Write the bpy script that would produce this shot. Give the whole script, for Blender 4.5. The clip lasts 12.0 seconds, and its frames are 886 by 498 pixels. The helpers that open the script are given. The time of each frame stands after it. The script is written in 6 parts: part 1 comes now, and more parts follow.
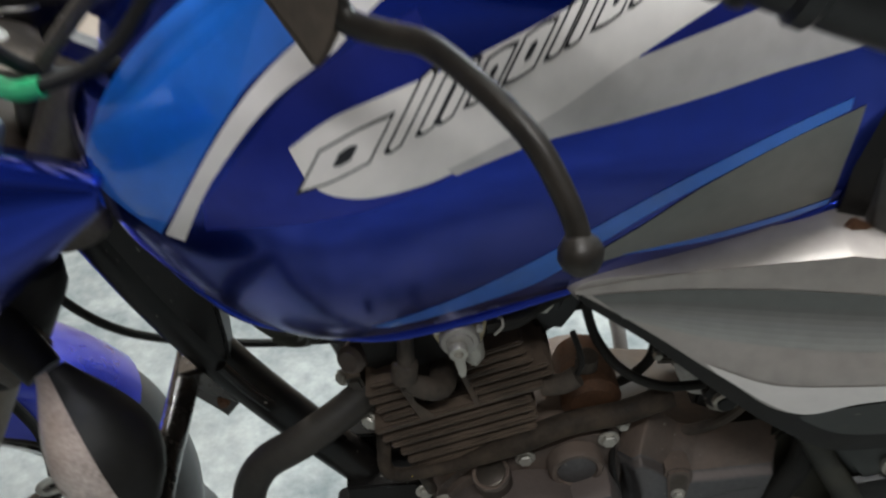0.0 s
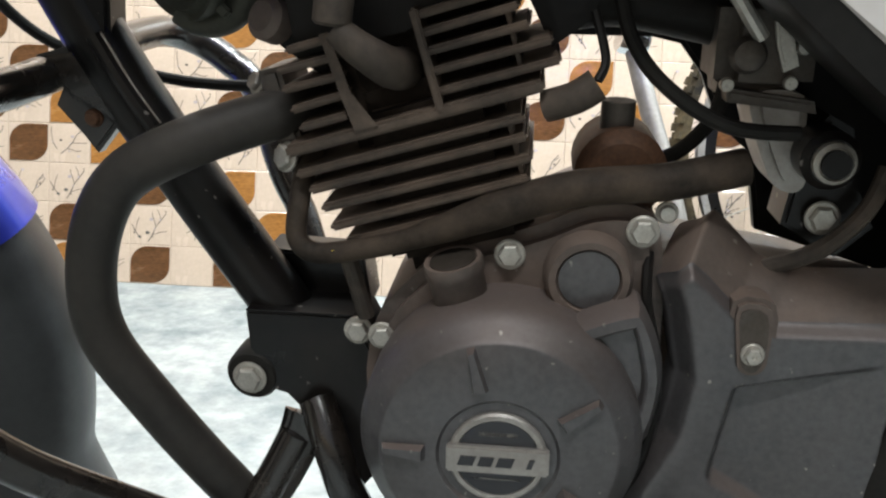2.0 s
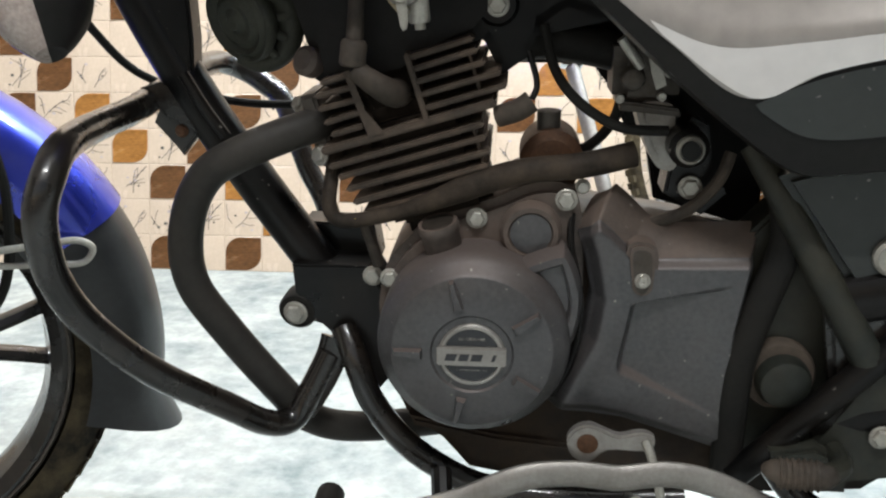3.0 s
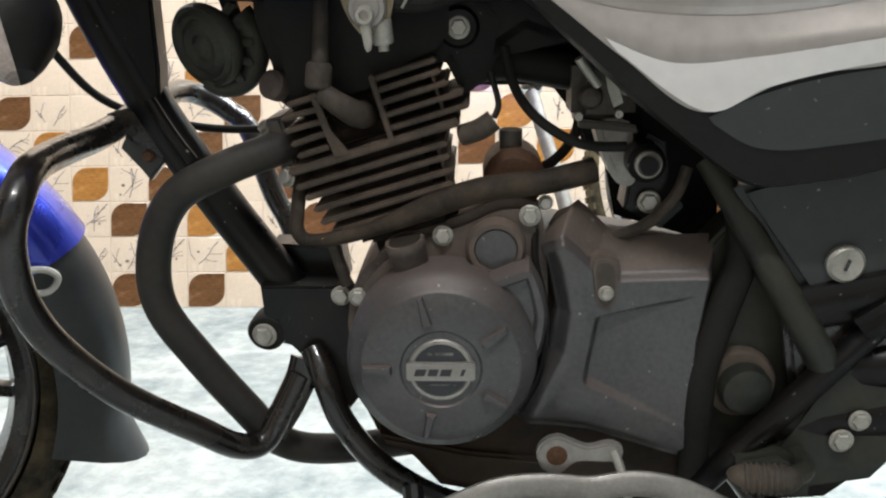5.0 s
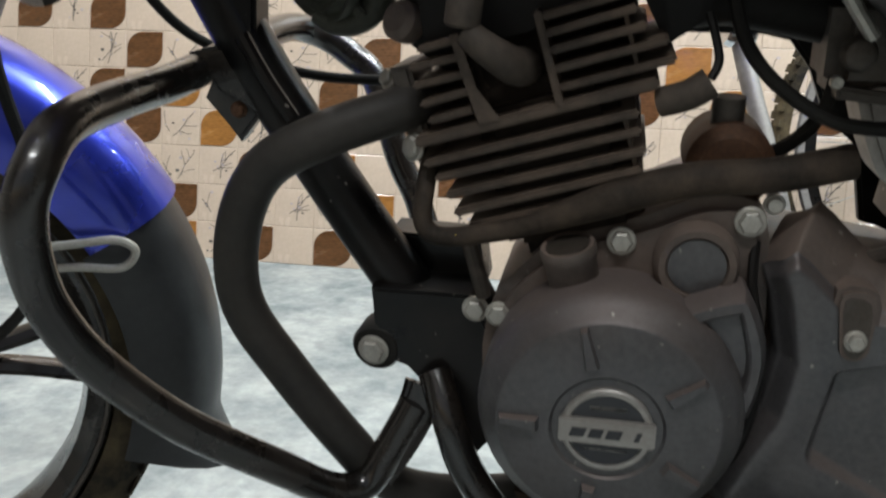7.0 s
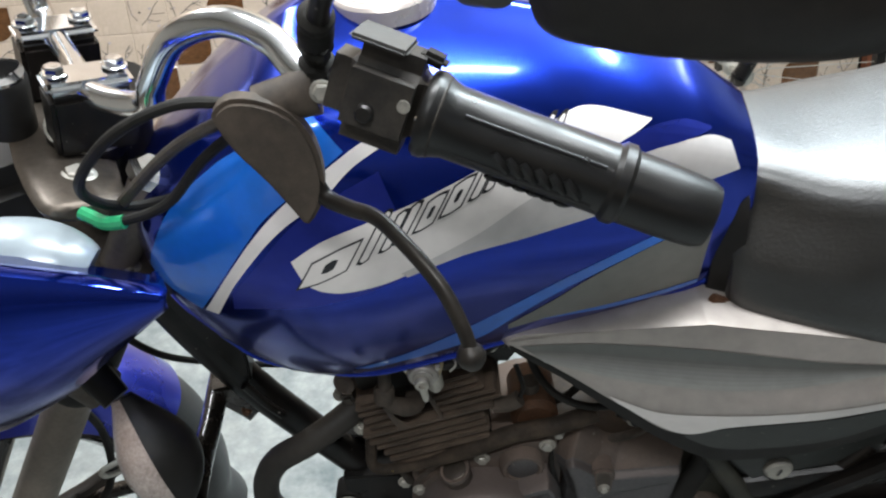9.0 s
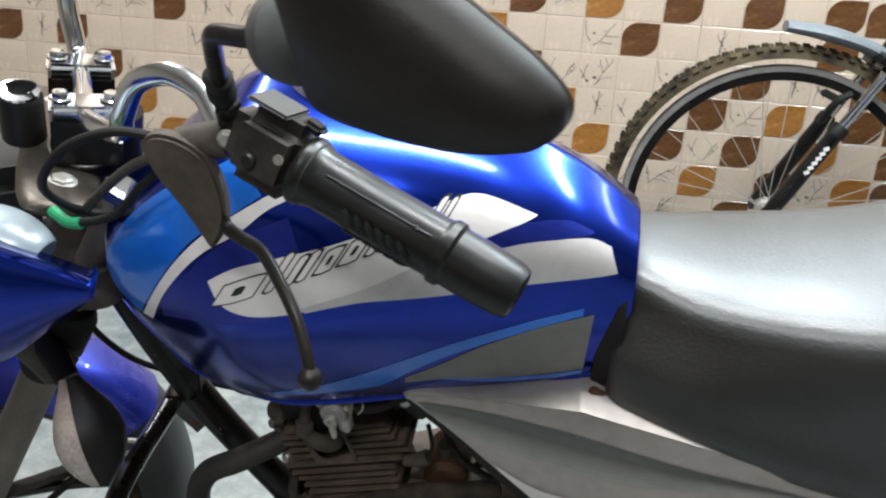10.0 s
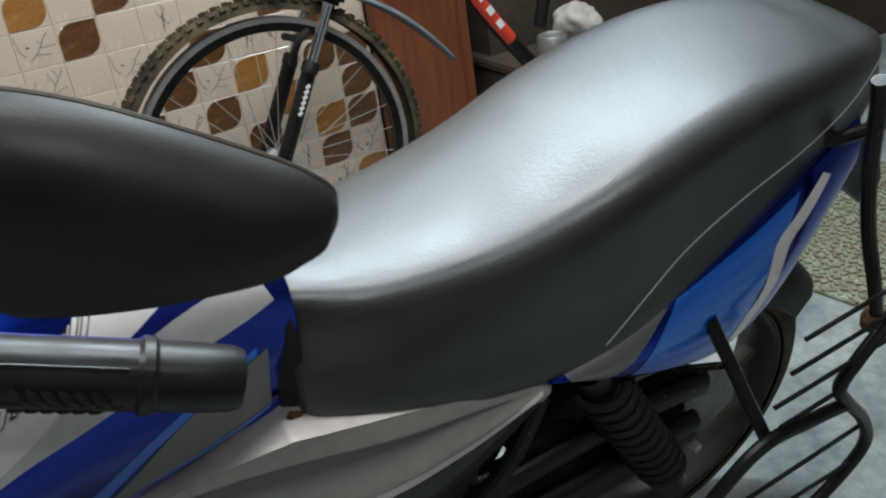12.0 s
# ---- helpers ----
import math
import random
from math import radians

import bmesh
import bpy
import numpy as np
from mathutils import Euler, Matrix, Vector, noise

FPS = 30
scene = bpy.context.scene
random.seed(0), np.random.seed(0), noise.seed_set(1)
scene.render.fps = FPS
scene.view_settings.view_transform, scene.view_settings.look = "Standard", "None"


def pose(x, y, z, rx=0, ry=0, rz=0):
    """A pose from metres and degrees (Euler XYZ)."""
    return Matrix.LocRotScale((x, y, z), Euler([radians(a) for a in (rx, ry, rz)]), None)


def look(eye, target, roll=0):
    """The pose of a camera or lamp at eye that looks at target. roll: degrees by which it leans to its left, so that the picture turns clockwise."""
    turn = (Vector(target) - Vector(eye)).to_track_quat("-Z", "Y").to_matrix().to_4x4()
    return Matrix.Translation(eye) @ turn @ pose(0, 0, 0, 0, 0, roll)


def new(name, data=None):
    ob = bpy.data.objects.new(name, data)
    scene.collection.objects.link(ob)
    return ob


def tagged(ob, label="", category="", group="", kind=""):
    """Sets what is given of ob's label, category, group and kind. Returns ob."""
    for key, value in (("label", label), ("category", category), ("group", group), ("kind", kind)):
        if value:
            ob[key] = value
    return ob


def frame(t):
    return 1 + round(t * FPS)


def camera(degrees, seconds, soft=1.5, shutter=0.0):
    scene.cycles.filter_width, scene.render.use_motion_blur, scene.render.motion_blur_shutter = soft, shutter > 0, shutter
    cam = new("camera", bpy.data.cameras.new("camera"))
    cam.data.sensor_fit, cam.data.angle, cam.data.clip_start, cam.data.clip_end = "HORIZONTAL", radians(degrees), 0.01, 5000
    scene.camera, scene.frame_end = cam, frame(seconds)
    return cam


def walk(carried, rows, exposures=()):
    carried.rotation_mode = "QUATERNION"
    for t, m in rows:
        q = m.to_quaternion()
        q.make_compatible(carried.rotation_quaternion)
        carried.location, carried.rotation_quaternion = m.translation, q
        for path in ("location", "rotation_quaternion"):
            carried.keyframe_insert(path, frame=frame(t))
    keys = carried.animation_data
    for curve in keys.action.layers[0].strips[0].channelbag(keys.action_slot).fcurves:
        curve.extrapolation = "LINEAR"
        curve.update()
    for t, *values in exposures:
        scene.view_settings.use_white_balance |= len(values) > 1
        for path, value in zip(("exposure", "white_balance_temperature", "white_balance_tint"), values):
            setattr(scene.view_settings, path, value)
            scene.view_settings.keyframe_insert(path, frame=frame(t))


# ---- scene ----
cam = camera(52.0, 12.0, 2.15, 0.3)
PATH = [
    (0, (-0.074, -0.643, 0.887), (-0.041, 1.17, 0.043), -4.0),
    (0.5, (-0.014, -0.512, 0.689), (-0.17, 1.348, -0.031), -0.6),
    (1, (-0.009, -0.511, 0.539), (-0.171, 1.47, 0.313), 1.5),
    (1.5, (0.005, -0.522, 0.479), (-0.172, 1.462, 0.306), 2.2),
    (2, (0.01, -0.506, 0.394), (-0.17, 1.48, 0.237), 2.4),
    (2.5, (0.017, -0.579, 0.386), (-0.126, 1.409, 0.223), 1.7),
    (3, (0.032, -0.754, 0.393), (-0.119, 1.233, 0.215), 0.9),
    (3.2, (0.024, -0.769, 0.388), (-0.083, 1.221, 0.223), 1.2),
    (4.8, (0.029, -0.775, 0.378), (-0.04, 1.222, 0.29), -0.2),
    (5, (0.029, -0.769, 0.375), (-0.04, 1.228, 0.283), -0.2),
    (5.5, (0.029, -0.722, 0.367), (-0.012, 1.275, 0.269), -0.8),
    (6, (0.031, -0.725, 0.369), (-0.002, 1.271, 0.246), -1.3),
    (6.5, (0.007, -0.622, 0.361), (-0.312, 1.341, 0.154), -0.4),
    (7, (-0.006, -0.551, 0.398), (-0.366, 1.406, 0.194), 3.0),
    (7.5, (-0.021, -0.548, 0.53), (-0.365, 1.399, 0.232), 0.3),
    (7.7, (0.009, -0.538, 0.61), (-0.292, 1.384, 0.146), -4.4),
    (9.3, (-0.018, -0.866, 1.085), (-0.008, 0.914, 0.174), -3.0),
    (9.5, (0.02, -0.889, 1.076), (0.037, 0.916, 0.215), -2.6),
    (10, (0.174, -0.91, 1.076), (-0.076, 0.942, 0.362), 3.4),
    (10.5, (0.258, -0.901, 1.063), (-0.085, 0.943, 0.371), 2.5),
    (11, (0.271, -0.867, 1.079), (0.212, 1.011, 0.395), -0.7),
    (11.5, (0.146, -0.824, 1.088), (0.801, 0.881, 0.272), -8.3),
    (12, (0.047, -0.832, 1.133), (0.844, 0.79, 0.277), -8.8),
]
walk(cam, [(t, look(eye, target, roll)) for t, eye, target, roll in PATH], [(0, -0.3, 6600, 10), (0.5, 0.2, 6600, 10), (1.0, 0.5, 6600, 10), (6.0, 0.5, 6650, 10), (6.5, 0.25, 6600, 10), (7.0, -0.08, 6550, 10), (7.5, -0.1, 6500, 10), (9.5, -0.17, 6500, 10), (10.5, -0.45, 6450, 8), (11.5, -0.92, 6300, 6), (12, -1.03, 6350, 8)])

# ---- light ----
world = bpy.data.worlds.new("world")
world.use_nodes = True
scene.world = world
wn = world.node_tree.nodes
sky = wn.new("ShaderNodeTexSky")
sky.sky_type, sky.sun_disc, sky.sun_elevation, sky.sun_rotation = "NISHITA", False, radians(35), radians(200)
wn["Background"].inputs["Strength"].default_value = 0.025
world.node_tree.links.new(sky.outputs["Color"], wn["Background"].inputs["Color"])


def area_lamp(name, at, target, sx, sy, power, color):
    data = bpy.data.lights.new(name, "AREA")
    data.shape, data.size, data.size_y, data.energy, data.color = "RECTANGLE", sx, sy, power, color
    ob = new(name, data)
    ob.matrix_world = look(at, target)
    return ob


# unseen: an assumed open street side behind the camera and five tube lamps hung below the ceiling, which shine up and
# down
area_lamp("open_side_light", (0.3, -3.1, 1.0), (0.3, 0.5, 0.9), 4.6, 2.9, 4.5, (0.97, 0.98, 1.0))
# First two tubes follow reflections on tank and seat; the rest only brighten.
TUBES = ((0.3, -0.25, 2.5, 0.3, -0.2, 0.0, 46, 10), (1.05, 0.56, 2.5, 0.75, 0.1, 0.6, 76, 14), (2.1, 1.36, 2.42, 1.0, 0.1, 0.6, 14, 24), (0.0, -1.9, 2.5, 0.0, 0.0, 0.5, 30, 8), (-1.3, 0.75, 2.55, -1.0, 0.9, 0.0, 34, 8))
for lx, ly, lz, tx, ty, tz, down, up in TUBES:
    tint = (0.82, 0.94, 1.0) if ly > 0.5 and lx > 0 else (0.95, 0.98, 1.0)
    area_lamp("unseen_tube_down", (lx, ly, lz - 0.04), (tx, ty, tz), 1.2, 0.06, down, tint)
    area_lamp("unseen_tube_up", (lx, ly, lz + 0.06), (lx, ly, lz + 1), 1.2, 0.06, up, tint)

# ---- materials ----
def material(name, color, rough=0.5, metal=0.0, coat=0.0, vary=0.15, scale=20.0, bump=0.0, bump_scale=200.0, dust=None, dust_amount=0.4,
             dust_scale=12.0, stretch=(1, 1, 1), spec=0.5, up=0.0, specks=0.0):
    """A painted, moulded or cast surface: colour that varies at two scales, fine relief, and dust or stains of another colour."""
    m = bpy.data.materials.new(name)
    m.use_nodes = True
    t = m.node_tree
    n, link = t.nodes, t.links.new
    b = n["Principled BSDF"]
    co = n.new("ShaderNodeTexCoord")
    mp = n.new("ShaderNodeMapping")
    mp.inputs["Scale"].default_value = stretch
    link(co.outputs["Object"], mp.inputs["Vector"])
    big = n.new("ShaderNodeTexNoise")
    big.inputs["Scale"].default_value, big.inputs["Detail"].default_value = scale, 5
    link(mp.outputs["Vector"], big.inputs["Vector"])
    fine = n.new("ShaderNodeTexNoise")
    fine.inputs["Scale"].default_value, fine.inputs["Detail"].default_value = scale * 9, 3
    link(mp.outputs["Vector"], fine.inputs["Vector"])
    add = n.new("ShaderNodeMath")
    add.operation = "ADD"
    link(big.outputs["Fac"], add.inputs[0])
    link(fine.outputs["Fac"], add.inputs[1])
    ramp = n.new("ShaderNodeMapRange")
    ramp.inputs["From Min"].default_value, ramp.inputs["From Max"].default_value = 0.7, 1.3
    ramp.inputs["To Min"].default_value, ramp.inputs["To Max"].default_value = 1 - vary, 1 + vary
    link(add.outputs[0], ramp.inputs["Value"])
    mul = n.new("ShaderNodeVectorMath")
    mul.operation = "SCALE"
    mul.inputs[0].default_value = color
    link(ramp.outputs["Result"], mul.inputs["Scale"])
    out = mul.outputs["Vector"]
    rgh = n.new("ShaderNodeMapRange")
    rgh.inputs["From Min"].default_value, rgh.inputs["From Max"].default_value = 0.3, 0.7
    rgh.inputs["To Min"].default_value, rgh.inputs["To Max"].default_value = max(rough - 0.08, 0.02), min(rough + 0.1, 1)
    link(big.outputs["Fac"], rgh.inputs["Value"])
    rout = rgh.outputs["Result"]
    if dust:
        dn = n.new("ShaderNodeTexNoise")
        dn.inputs["Scale"].default_value, dn.inputs["Detail"].default_value, dn.inputs["Roughness"].default_value = dust_scale, 8, 0.7
        link(co.outputs["Object"], dn.inputs["Vector"])
        dr = n.new("ShaderNodeMapRange")
        dr.inputs["From Min"].default_value, dr.inputs["From Max"].default_value = 0.38, 0.68
        dr.inputs["To Min"].default_value, dr.inputs["To Max"].default_value = 0.0, dust_amount
        link(dn.outputs["Fac"], dr.inputs["Value"])
        fac = dr.outputs["Result"]
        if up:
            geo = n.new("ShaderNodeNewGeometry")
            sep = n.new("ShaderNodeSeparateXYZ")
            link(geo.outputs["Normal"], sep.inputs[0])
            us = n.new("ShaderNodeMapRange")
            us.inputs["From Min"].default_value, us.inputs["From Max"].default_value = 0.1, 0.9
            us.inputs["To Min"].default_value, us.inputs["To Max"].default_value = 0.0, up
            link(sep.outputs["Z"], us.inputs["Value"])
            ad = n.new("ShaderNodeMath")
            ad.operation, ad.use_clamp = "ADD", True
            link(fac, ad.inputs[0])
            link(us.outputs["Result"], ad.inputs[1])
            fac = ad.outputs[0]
        mix = n.new("ShaderNodeMix")
        mix.data_type = "RGBA"
        link(fac, mix.inputs["Factor"])
        link(out, mix.inputs["A"])
        mix.inputs["B"].default_value = (*dust, 1)
        out = mix.outputs["Result"]
        rm = n.new("ShaderNodeMix")
        link(fac, rm.inputs["Factor"])
        link(rout, rm.inputs["A"])
        rm.inputs["B"].default_value = 0.9
        rout = rm.outputs["Result"]
    if specks:
        sn = n.new("ShaderNodeTexNoise")
        sn.inputs["Scale"].default_value, sn.inputs["Detail"].default_value = 150, 1
        link(co.outputs["Object"], sn.inputs["Vector"])
        sr = n.new("ShaderNodeMapRange")
        sr.inputs["From Min"].default_value, sr.inputs["From Max"].default_value = 0.74, 0.8
        sr.inputs["To Min"].default_value, sr.inputs["To Max"].default_value = 0.0, specks
        link(sn.outputs["Fac"], sr.inputs["Value"])
        sm = n.new("ShaderNodeMix")
        sm.data_type = "RGBA"
        link(sr.outputs["Result"], sm.inputs["Factor"])
        link(out, sm.inputs["A"])
        sm.inputs["B"].default_value = (0.4, 0.37, 0.33, 1)
        out = sm.outputs["Result"]
    link(out, b.inputs["Base Color"])
    link(rout, b.inputs["Roughness"])
    b.inputs["Metallic"].default_value = metal
    b.inputs["Specular IOR Level"].default_value = spec
    b.inputs["Coat Weight"].default_value = coat
    b.inputs["Coat Roughness"].default_value = 0.06
    if bump:
        bn = n.new("ShaderNodeTexNoise")
        bn.inputs["Scale"].default_value, bn.inputs["Detail"].default_value = bump_scale, 4
        link(mp.outputs["Vector"], bn.inputs["Vector"])
        bp = n.new("ShaderNodeBump")
        bp.inputs["Strength"].default_value, bp.inputs["Distance"].default_value = bump, 0.002
        link(bn.outputs["Fac"], bp.inputs["Height"])
        link(bp.outputs["Normal"], b.inputs["Normal"])
    return m


DUST, MUD = (0.11, 0.088, 0.068), (0.075, 0.05, 0.032)
BLUE = material("blue_paint", (0.003, 0.027, 0.35), 0.17, 0.93, 0.45, 0.08, 6, dust=(0.12, 0.13, 0.2), dust_amount=0.004)
BLUE.node_tree.nodes["Principled BSDF"].inputs["Coat Roughness"].default_value = 0.1
SKYBLUE = material("sky_blue_film", (0.01, 0.17, 0.74), 0.32, 0.35, 0.9, 0.1, 8)
# Mudguard blue made paler than the tank's to paint in overhead light.
LITBLUE = material("lit_blue_paint", (0.03, 0.05, 0.5), 0.28, 0.7, 1.0, 0.1, 6, dust=(0.2, 0.2, 0.4), dust_amount=0.08)
VIOLET = material("violet_blue_film", (0.018, 0.034, 0.33), 0.32, 0.75, 0.3, 0.12, 8)
WHITE = material("white_film", (0.82, 0.775, 0.75), 0.35, 0.0, 0.8, 0.05, 8)
GREYFILM = material("grey_film", (0.2, 0.2, 0.185), 0.42, 0.45, 0.3, 0.08, 8)
BLACKINK = material("black_ink", (0.012, 0.012, 0.016), 0.35, 0.0, 0.4, 0.05, 8)
SILVER = material("silver_paint", (0.44, 0.4, 0.37), 0.48, 0.45, 0.0, 0.1, 7, bump=0.02, bump_scale=700, dust=DUST, dust_amount=0.14)
DARKGREY = material("dark_grey_paint", (0.042, 0.046, 0.044), 0.42, 0.2, 0.0, 0.1, 8, dust=DUST, dust_amount=0.08, spec=0.45, specks=0.5)
BLACK = material("black_plastic", (0.011, 0.0105, 0.01), 0.45, 0, 0, 0.2, 15, bump=0.06, bump_scale=900, dust=DUST, dust_amount=0.045, spec=0.2)
BLACKPAINT = material("black_frame_paint", (0.004, 0.004, 0.0042), 0.32, 0.0, 0.06, 0.2, 15, dust=MUD, dust_amount=0.1, dust_scale=18, specks=0.5, spec=0.27)
ENGINE = material("grey_engine_casting", (0.098, 0.097, 0.1), 0.33, 0.45, 0.0, 0.2, 25, bump=0.03, bump_scale=500, dust=(0.2, 0.145, 0.12), dust_amount=0.12, dust_scale=9, up=0.55, specks=0.8)
DUSTY = material("dusty_crankcase", (0.085, 0.07, 0.062), 0.5, 0.2, 0.0, 0.25, 22, bump=0.08, bump_scale=400, dust=(0.2, 0.145, 0.115), dust_amount=0.6, dust_scale=14, up=0.4, specks=0.5)
FINMAT = material("muddy_fins", (0.052, 0.038, 0.028), 0.6, 0.1, 0.0, 0.3, 30, bump=0.15, bump_scale=350, dust=(0.19, 0.135, 0.097), dust_amount=0.5, dust_scale=25, up=0.22)
MUDPLATE = material("mud_stained_black", (0.022, 0.025, 0.021), 0.42, 0.1, 0.0, 0.25, 12, bump=0.08, bump_scale=250, dust=(0.1, 0.08, 0.05), dust_amount=0.36, dust_scale=9, spec=0.4)
FLAPM = material("worn_black_flap", (0.014, 0.0145, 0.015), 0.34, 0, 0, 0.2, 14, bump=0.05, bump_scale=300, dust=(0.1, 0.1, 0.1), dust_amount=0.18, dust_scale=10, spec=0.5)
# Core casting darkened so the gaps between the fins read as shade.
GAPSHADE = material("shade_dark_casting", (0.014, 0.0105, 0.008), 0.85, 0.1, 0.0, 0.3, 30, bump=0.2, bump_scale=300, dust=(0.06, 0.042, 0.03), dust_amount=0.3, dust_scale=25, spec=0.2)
BRASS = material("dull_yellow_casting", (0.36, 0.3, 0.2), 0.42, 0.6, 0.0, 0.15, 40, bump=0.08, bump_scale=500, dust=DUST, dust_amount=0.35, dust_scale=30)
RUBBER = material("black_rubber", (0.012, 0.0118, 0.011), 0.62, 0, 0, 0.2, 30, bump=0.1, bump_scale=500, dust=DUST, dust_amount=0.09, spec=0.2)
TYRE = material("muddy_tyre", (0.012, 0.01, 0.008), 0.85, 0, 0, 0.25, 20, bump=0.2, bump_scale=260, dust=(0.13, 0.1, 0.055), dust_amount=0.95, dust_scale=10, spec=0.2)
CHROME = material("chrome", (0.75, 0.76, 0.78), 0.1, 1.0, 0.0, 0.05, 10, dust=DUST, dust_amount=0.08)
ALLOY = material("cast_alloy", (0.38, 0.36, 0.335), 0.42, 0.65, 0.0, 0.12, 30, bump=0.08, bump_scale=500, dust=DUST, dust_amount=0.4, dust_scale=20)
ZINC = material("zinc_bolt", (0.5, 0.48, 0.43), 0.42, 0.6, 0.0, 0.15, 60, dust=DUST, dust_amount=0.35, dust_scale=60)
STEEL = material("worn_steel", (0.1, 0.09, 0.08), 0.5, 0.6, 0.0, 0.2, 40, bump=0.1, bump_scale=400, dust=MUD, dust_amount=0.4, dust_scale=25)
EXHAUST = material("black_exhaust", (0.026, 0.025, 0.023), 0.55, 0.1, 0.0, 0.2, 14, bump=0.06, bump_scale=700, dust=(0.11, 0.09, 0.072), dust_amount=0.22, dust_scale=7, spec=0.3)
# Upward faces mixed paler: dust, and the ceiling's sheen put into the colour.
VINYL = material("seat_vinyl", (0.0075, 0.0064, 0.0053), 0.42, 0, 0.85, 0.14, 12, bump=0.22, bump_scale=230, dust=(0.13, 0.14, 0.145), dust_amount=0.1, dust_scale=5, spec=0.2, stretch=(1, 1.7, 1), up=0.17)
vt = VINYL.node_tree
vt.links.new(vt.nodes["Bump"].outputs["Normal"], vt.nodes["Principled BSDF"].inputs["Coat Normal"])
worn = vt.nodes.new("ShaderNodeTexNoise")
worn.inputs["Scale"].default_value, worn.inputs["Detail"].default_value = 11, 6
worn_range = vt.nodes.new("ShaderNodeMapRange")
worn_range.inputs["From Min"].default_value, worn_range.inputs["From Max"].default_value = 0.35, 0.65
worn_range.inputs["To Min"].default_value, worn_range.inputs["To Max"].default_value = 0.31, 0.4
vt.links.new(vt.nodes["Texture Coordinate"].outputs["Object"], worn.inputs["Vector"])
vt.links.new(worn.outputs["Fac"], worn_range.inputs["Value"])
vt.links.new(worn_range.outputs["Result"], vt.nodes["Principled BSDF"].inputs["Coat Roughness"])
VINYL.node_tree.nodes["Principled BSDF"].inputs["Coat IOR"].default_value = 1.75
GRIPM = material("grip_rubber", (0.006, 0.006, 0.0062), 0.32, 0, 0, 0.12, 30, bump=0.05, bump_scale=600, dust=DUST, dust_amount=0.05)
DUSTPLASTIC = material("dusty_plastic", (0.04, 0.033, 0.027), 0.6, 0, 0, 0.2, 25, bump=0.06, bump_scale=600, dust=(0.17, 0.13, 0.1), dust_amount=0.6, dust_scale=14, spec=0.3)
LENS = material("indicator_lens", (0.4, 0.34, 0.31), 0.18, 0, 0.6, 0.3, 40, bump=0.5, bump_scale=220, dust=(0.25, 0.14, 0.09), dust_amount=0.4, dust_scale=25)
GREEN = material("green_sleeve", (0.02, 0.3, 0.12), 0.4)
REDM = material("red_mark", (0.6, 0.045, 0.02), 0.4)
GREYPL = material("grey_fender_plastic", (0.16, 0.18, 0.2), 0.5, dust=DUST, dust_amount=0.2)
YELLOW = material("yellow_mark", (0.7, 0.5, 0.03), 0.5)
RUST = material("rusty_brown", (0.09, 0.04, 0.018), 0.75, 0.1, 0, 0.3, 40, bump=0.2, bump_scale=300)
FLOORM = material("pale_cement", (0.33, 0.345, 0.335), 0.45, 0, 0, 0.22, 5, bump=0.05, bump_scale=60, dust=(0.12, 0.145, 0.15), dust_amount=0.95, dust_scale=7)
CREAM = material("cream_glazed_tile", (0.575, 0.457, 0.358), 0.2, 0, 0.3, 0.06, 14, bump=0.02, bump_scale=40)
BROWNLEAF = material("brown_leaf_glaze", (0.11, 0.048, 0.018), 0.2, 0, 0.3, 0.4, 9, stretch=(1, 1, 5))
OCHRELEAF = material("ochre_leaf_glaze", (0.3, 0.13, 0.032), 0.2, 0, 0.3, 0.3, 9, stretch=(1, 1, 5))
SPRIG = material("sprig_print", (0.11, 0.1, 0.09), 0.25, 0, 0.3, 0.3, 30)
BLOSSOM = material("blossom_print", (0.42, 0.36, 0.36), 0.25, 0, 0.3, 0.2, 30)
GROUT = material("pale_grout", (0.5, 0.41, 0.33), 0.8, bump=0.1)
PLASTER = material("plain_plaster", (0.36, 0.33, 0.29), 0.8, 0, 0, 0.1, 3, bump=0.1, bump_scale=80)
DOORWOOD = material("red_brown_door", (0.17, 0.05, 0.018), 0.4, 0, 0.2, 0.3, 5, stretch=(14, 14, 1))
CLOTH = material("pale_cloth", (0.45, 0.4, 0.36), 0.9, 0, 0, 0.2, 30, bump=0.3, bump_scale=120)
DARKFILL = material("dark_fill", (0.02, 0.017, 0.014), 0.9)

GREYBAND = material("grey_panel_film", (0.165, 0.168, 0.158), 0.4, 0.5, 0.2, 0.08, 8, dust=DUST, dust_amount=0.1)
# Greys from band print to silver; they also carry the hollow's soft shading.
SHADEGRADE = [material("grey_panel_shade_fade", (g, g * 0.965, g * 0.92), 0.4, 0.55 + 0.6 * (g - 0.14), 0.05, 0.08, 8, dust=DUST, dust_amount=0.1) for g in (0.17, 0.21, 0.25, 0.29, 0.33, 0.37, 0.41)]
DIALGREY = material("pale_blue_cowl", (0.3, 0.35, 0.38), 0.35, 0.2, 0.3, 0.08, 8)
LEVERM = material("worn_black_lever", (0.012, 0.0105, 0.0095), 0.3, 0.4, 0.0, 0.2, 25, bump=0.05, bump_scale=300, dust=DUST, dust_amount=0.25, dust_scale=20)
BANDTAIL = material("pale_grey_film", (0.58, 0.55, 0.54), 0.35, 0.15, 0.5, 0.08, 8)
REFLECTCAP = material("pale_reflection_metal", (0.72, 0.64, 0.6), 0.3, 0.5, 0.3, 0.06, 10)
MATWEAVE = material("woven_mat", (0.3, 0.33, 0.24), 0.9, 0, 0, 0.5, 25, bump=0.3, bump_scale=60, dust=(0.16, 0.07, 0.04), dust_amount=0.8, dust_scale=28)
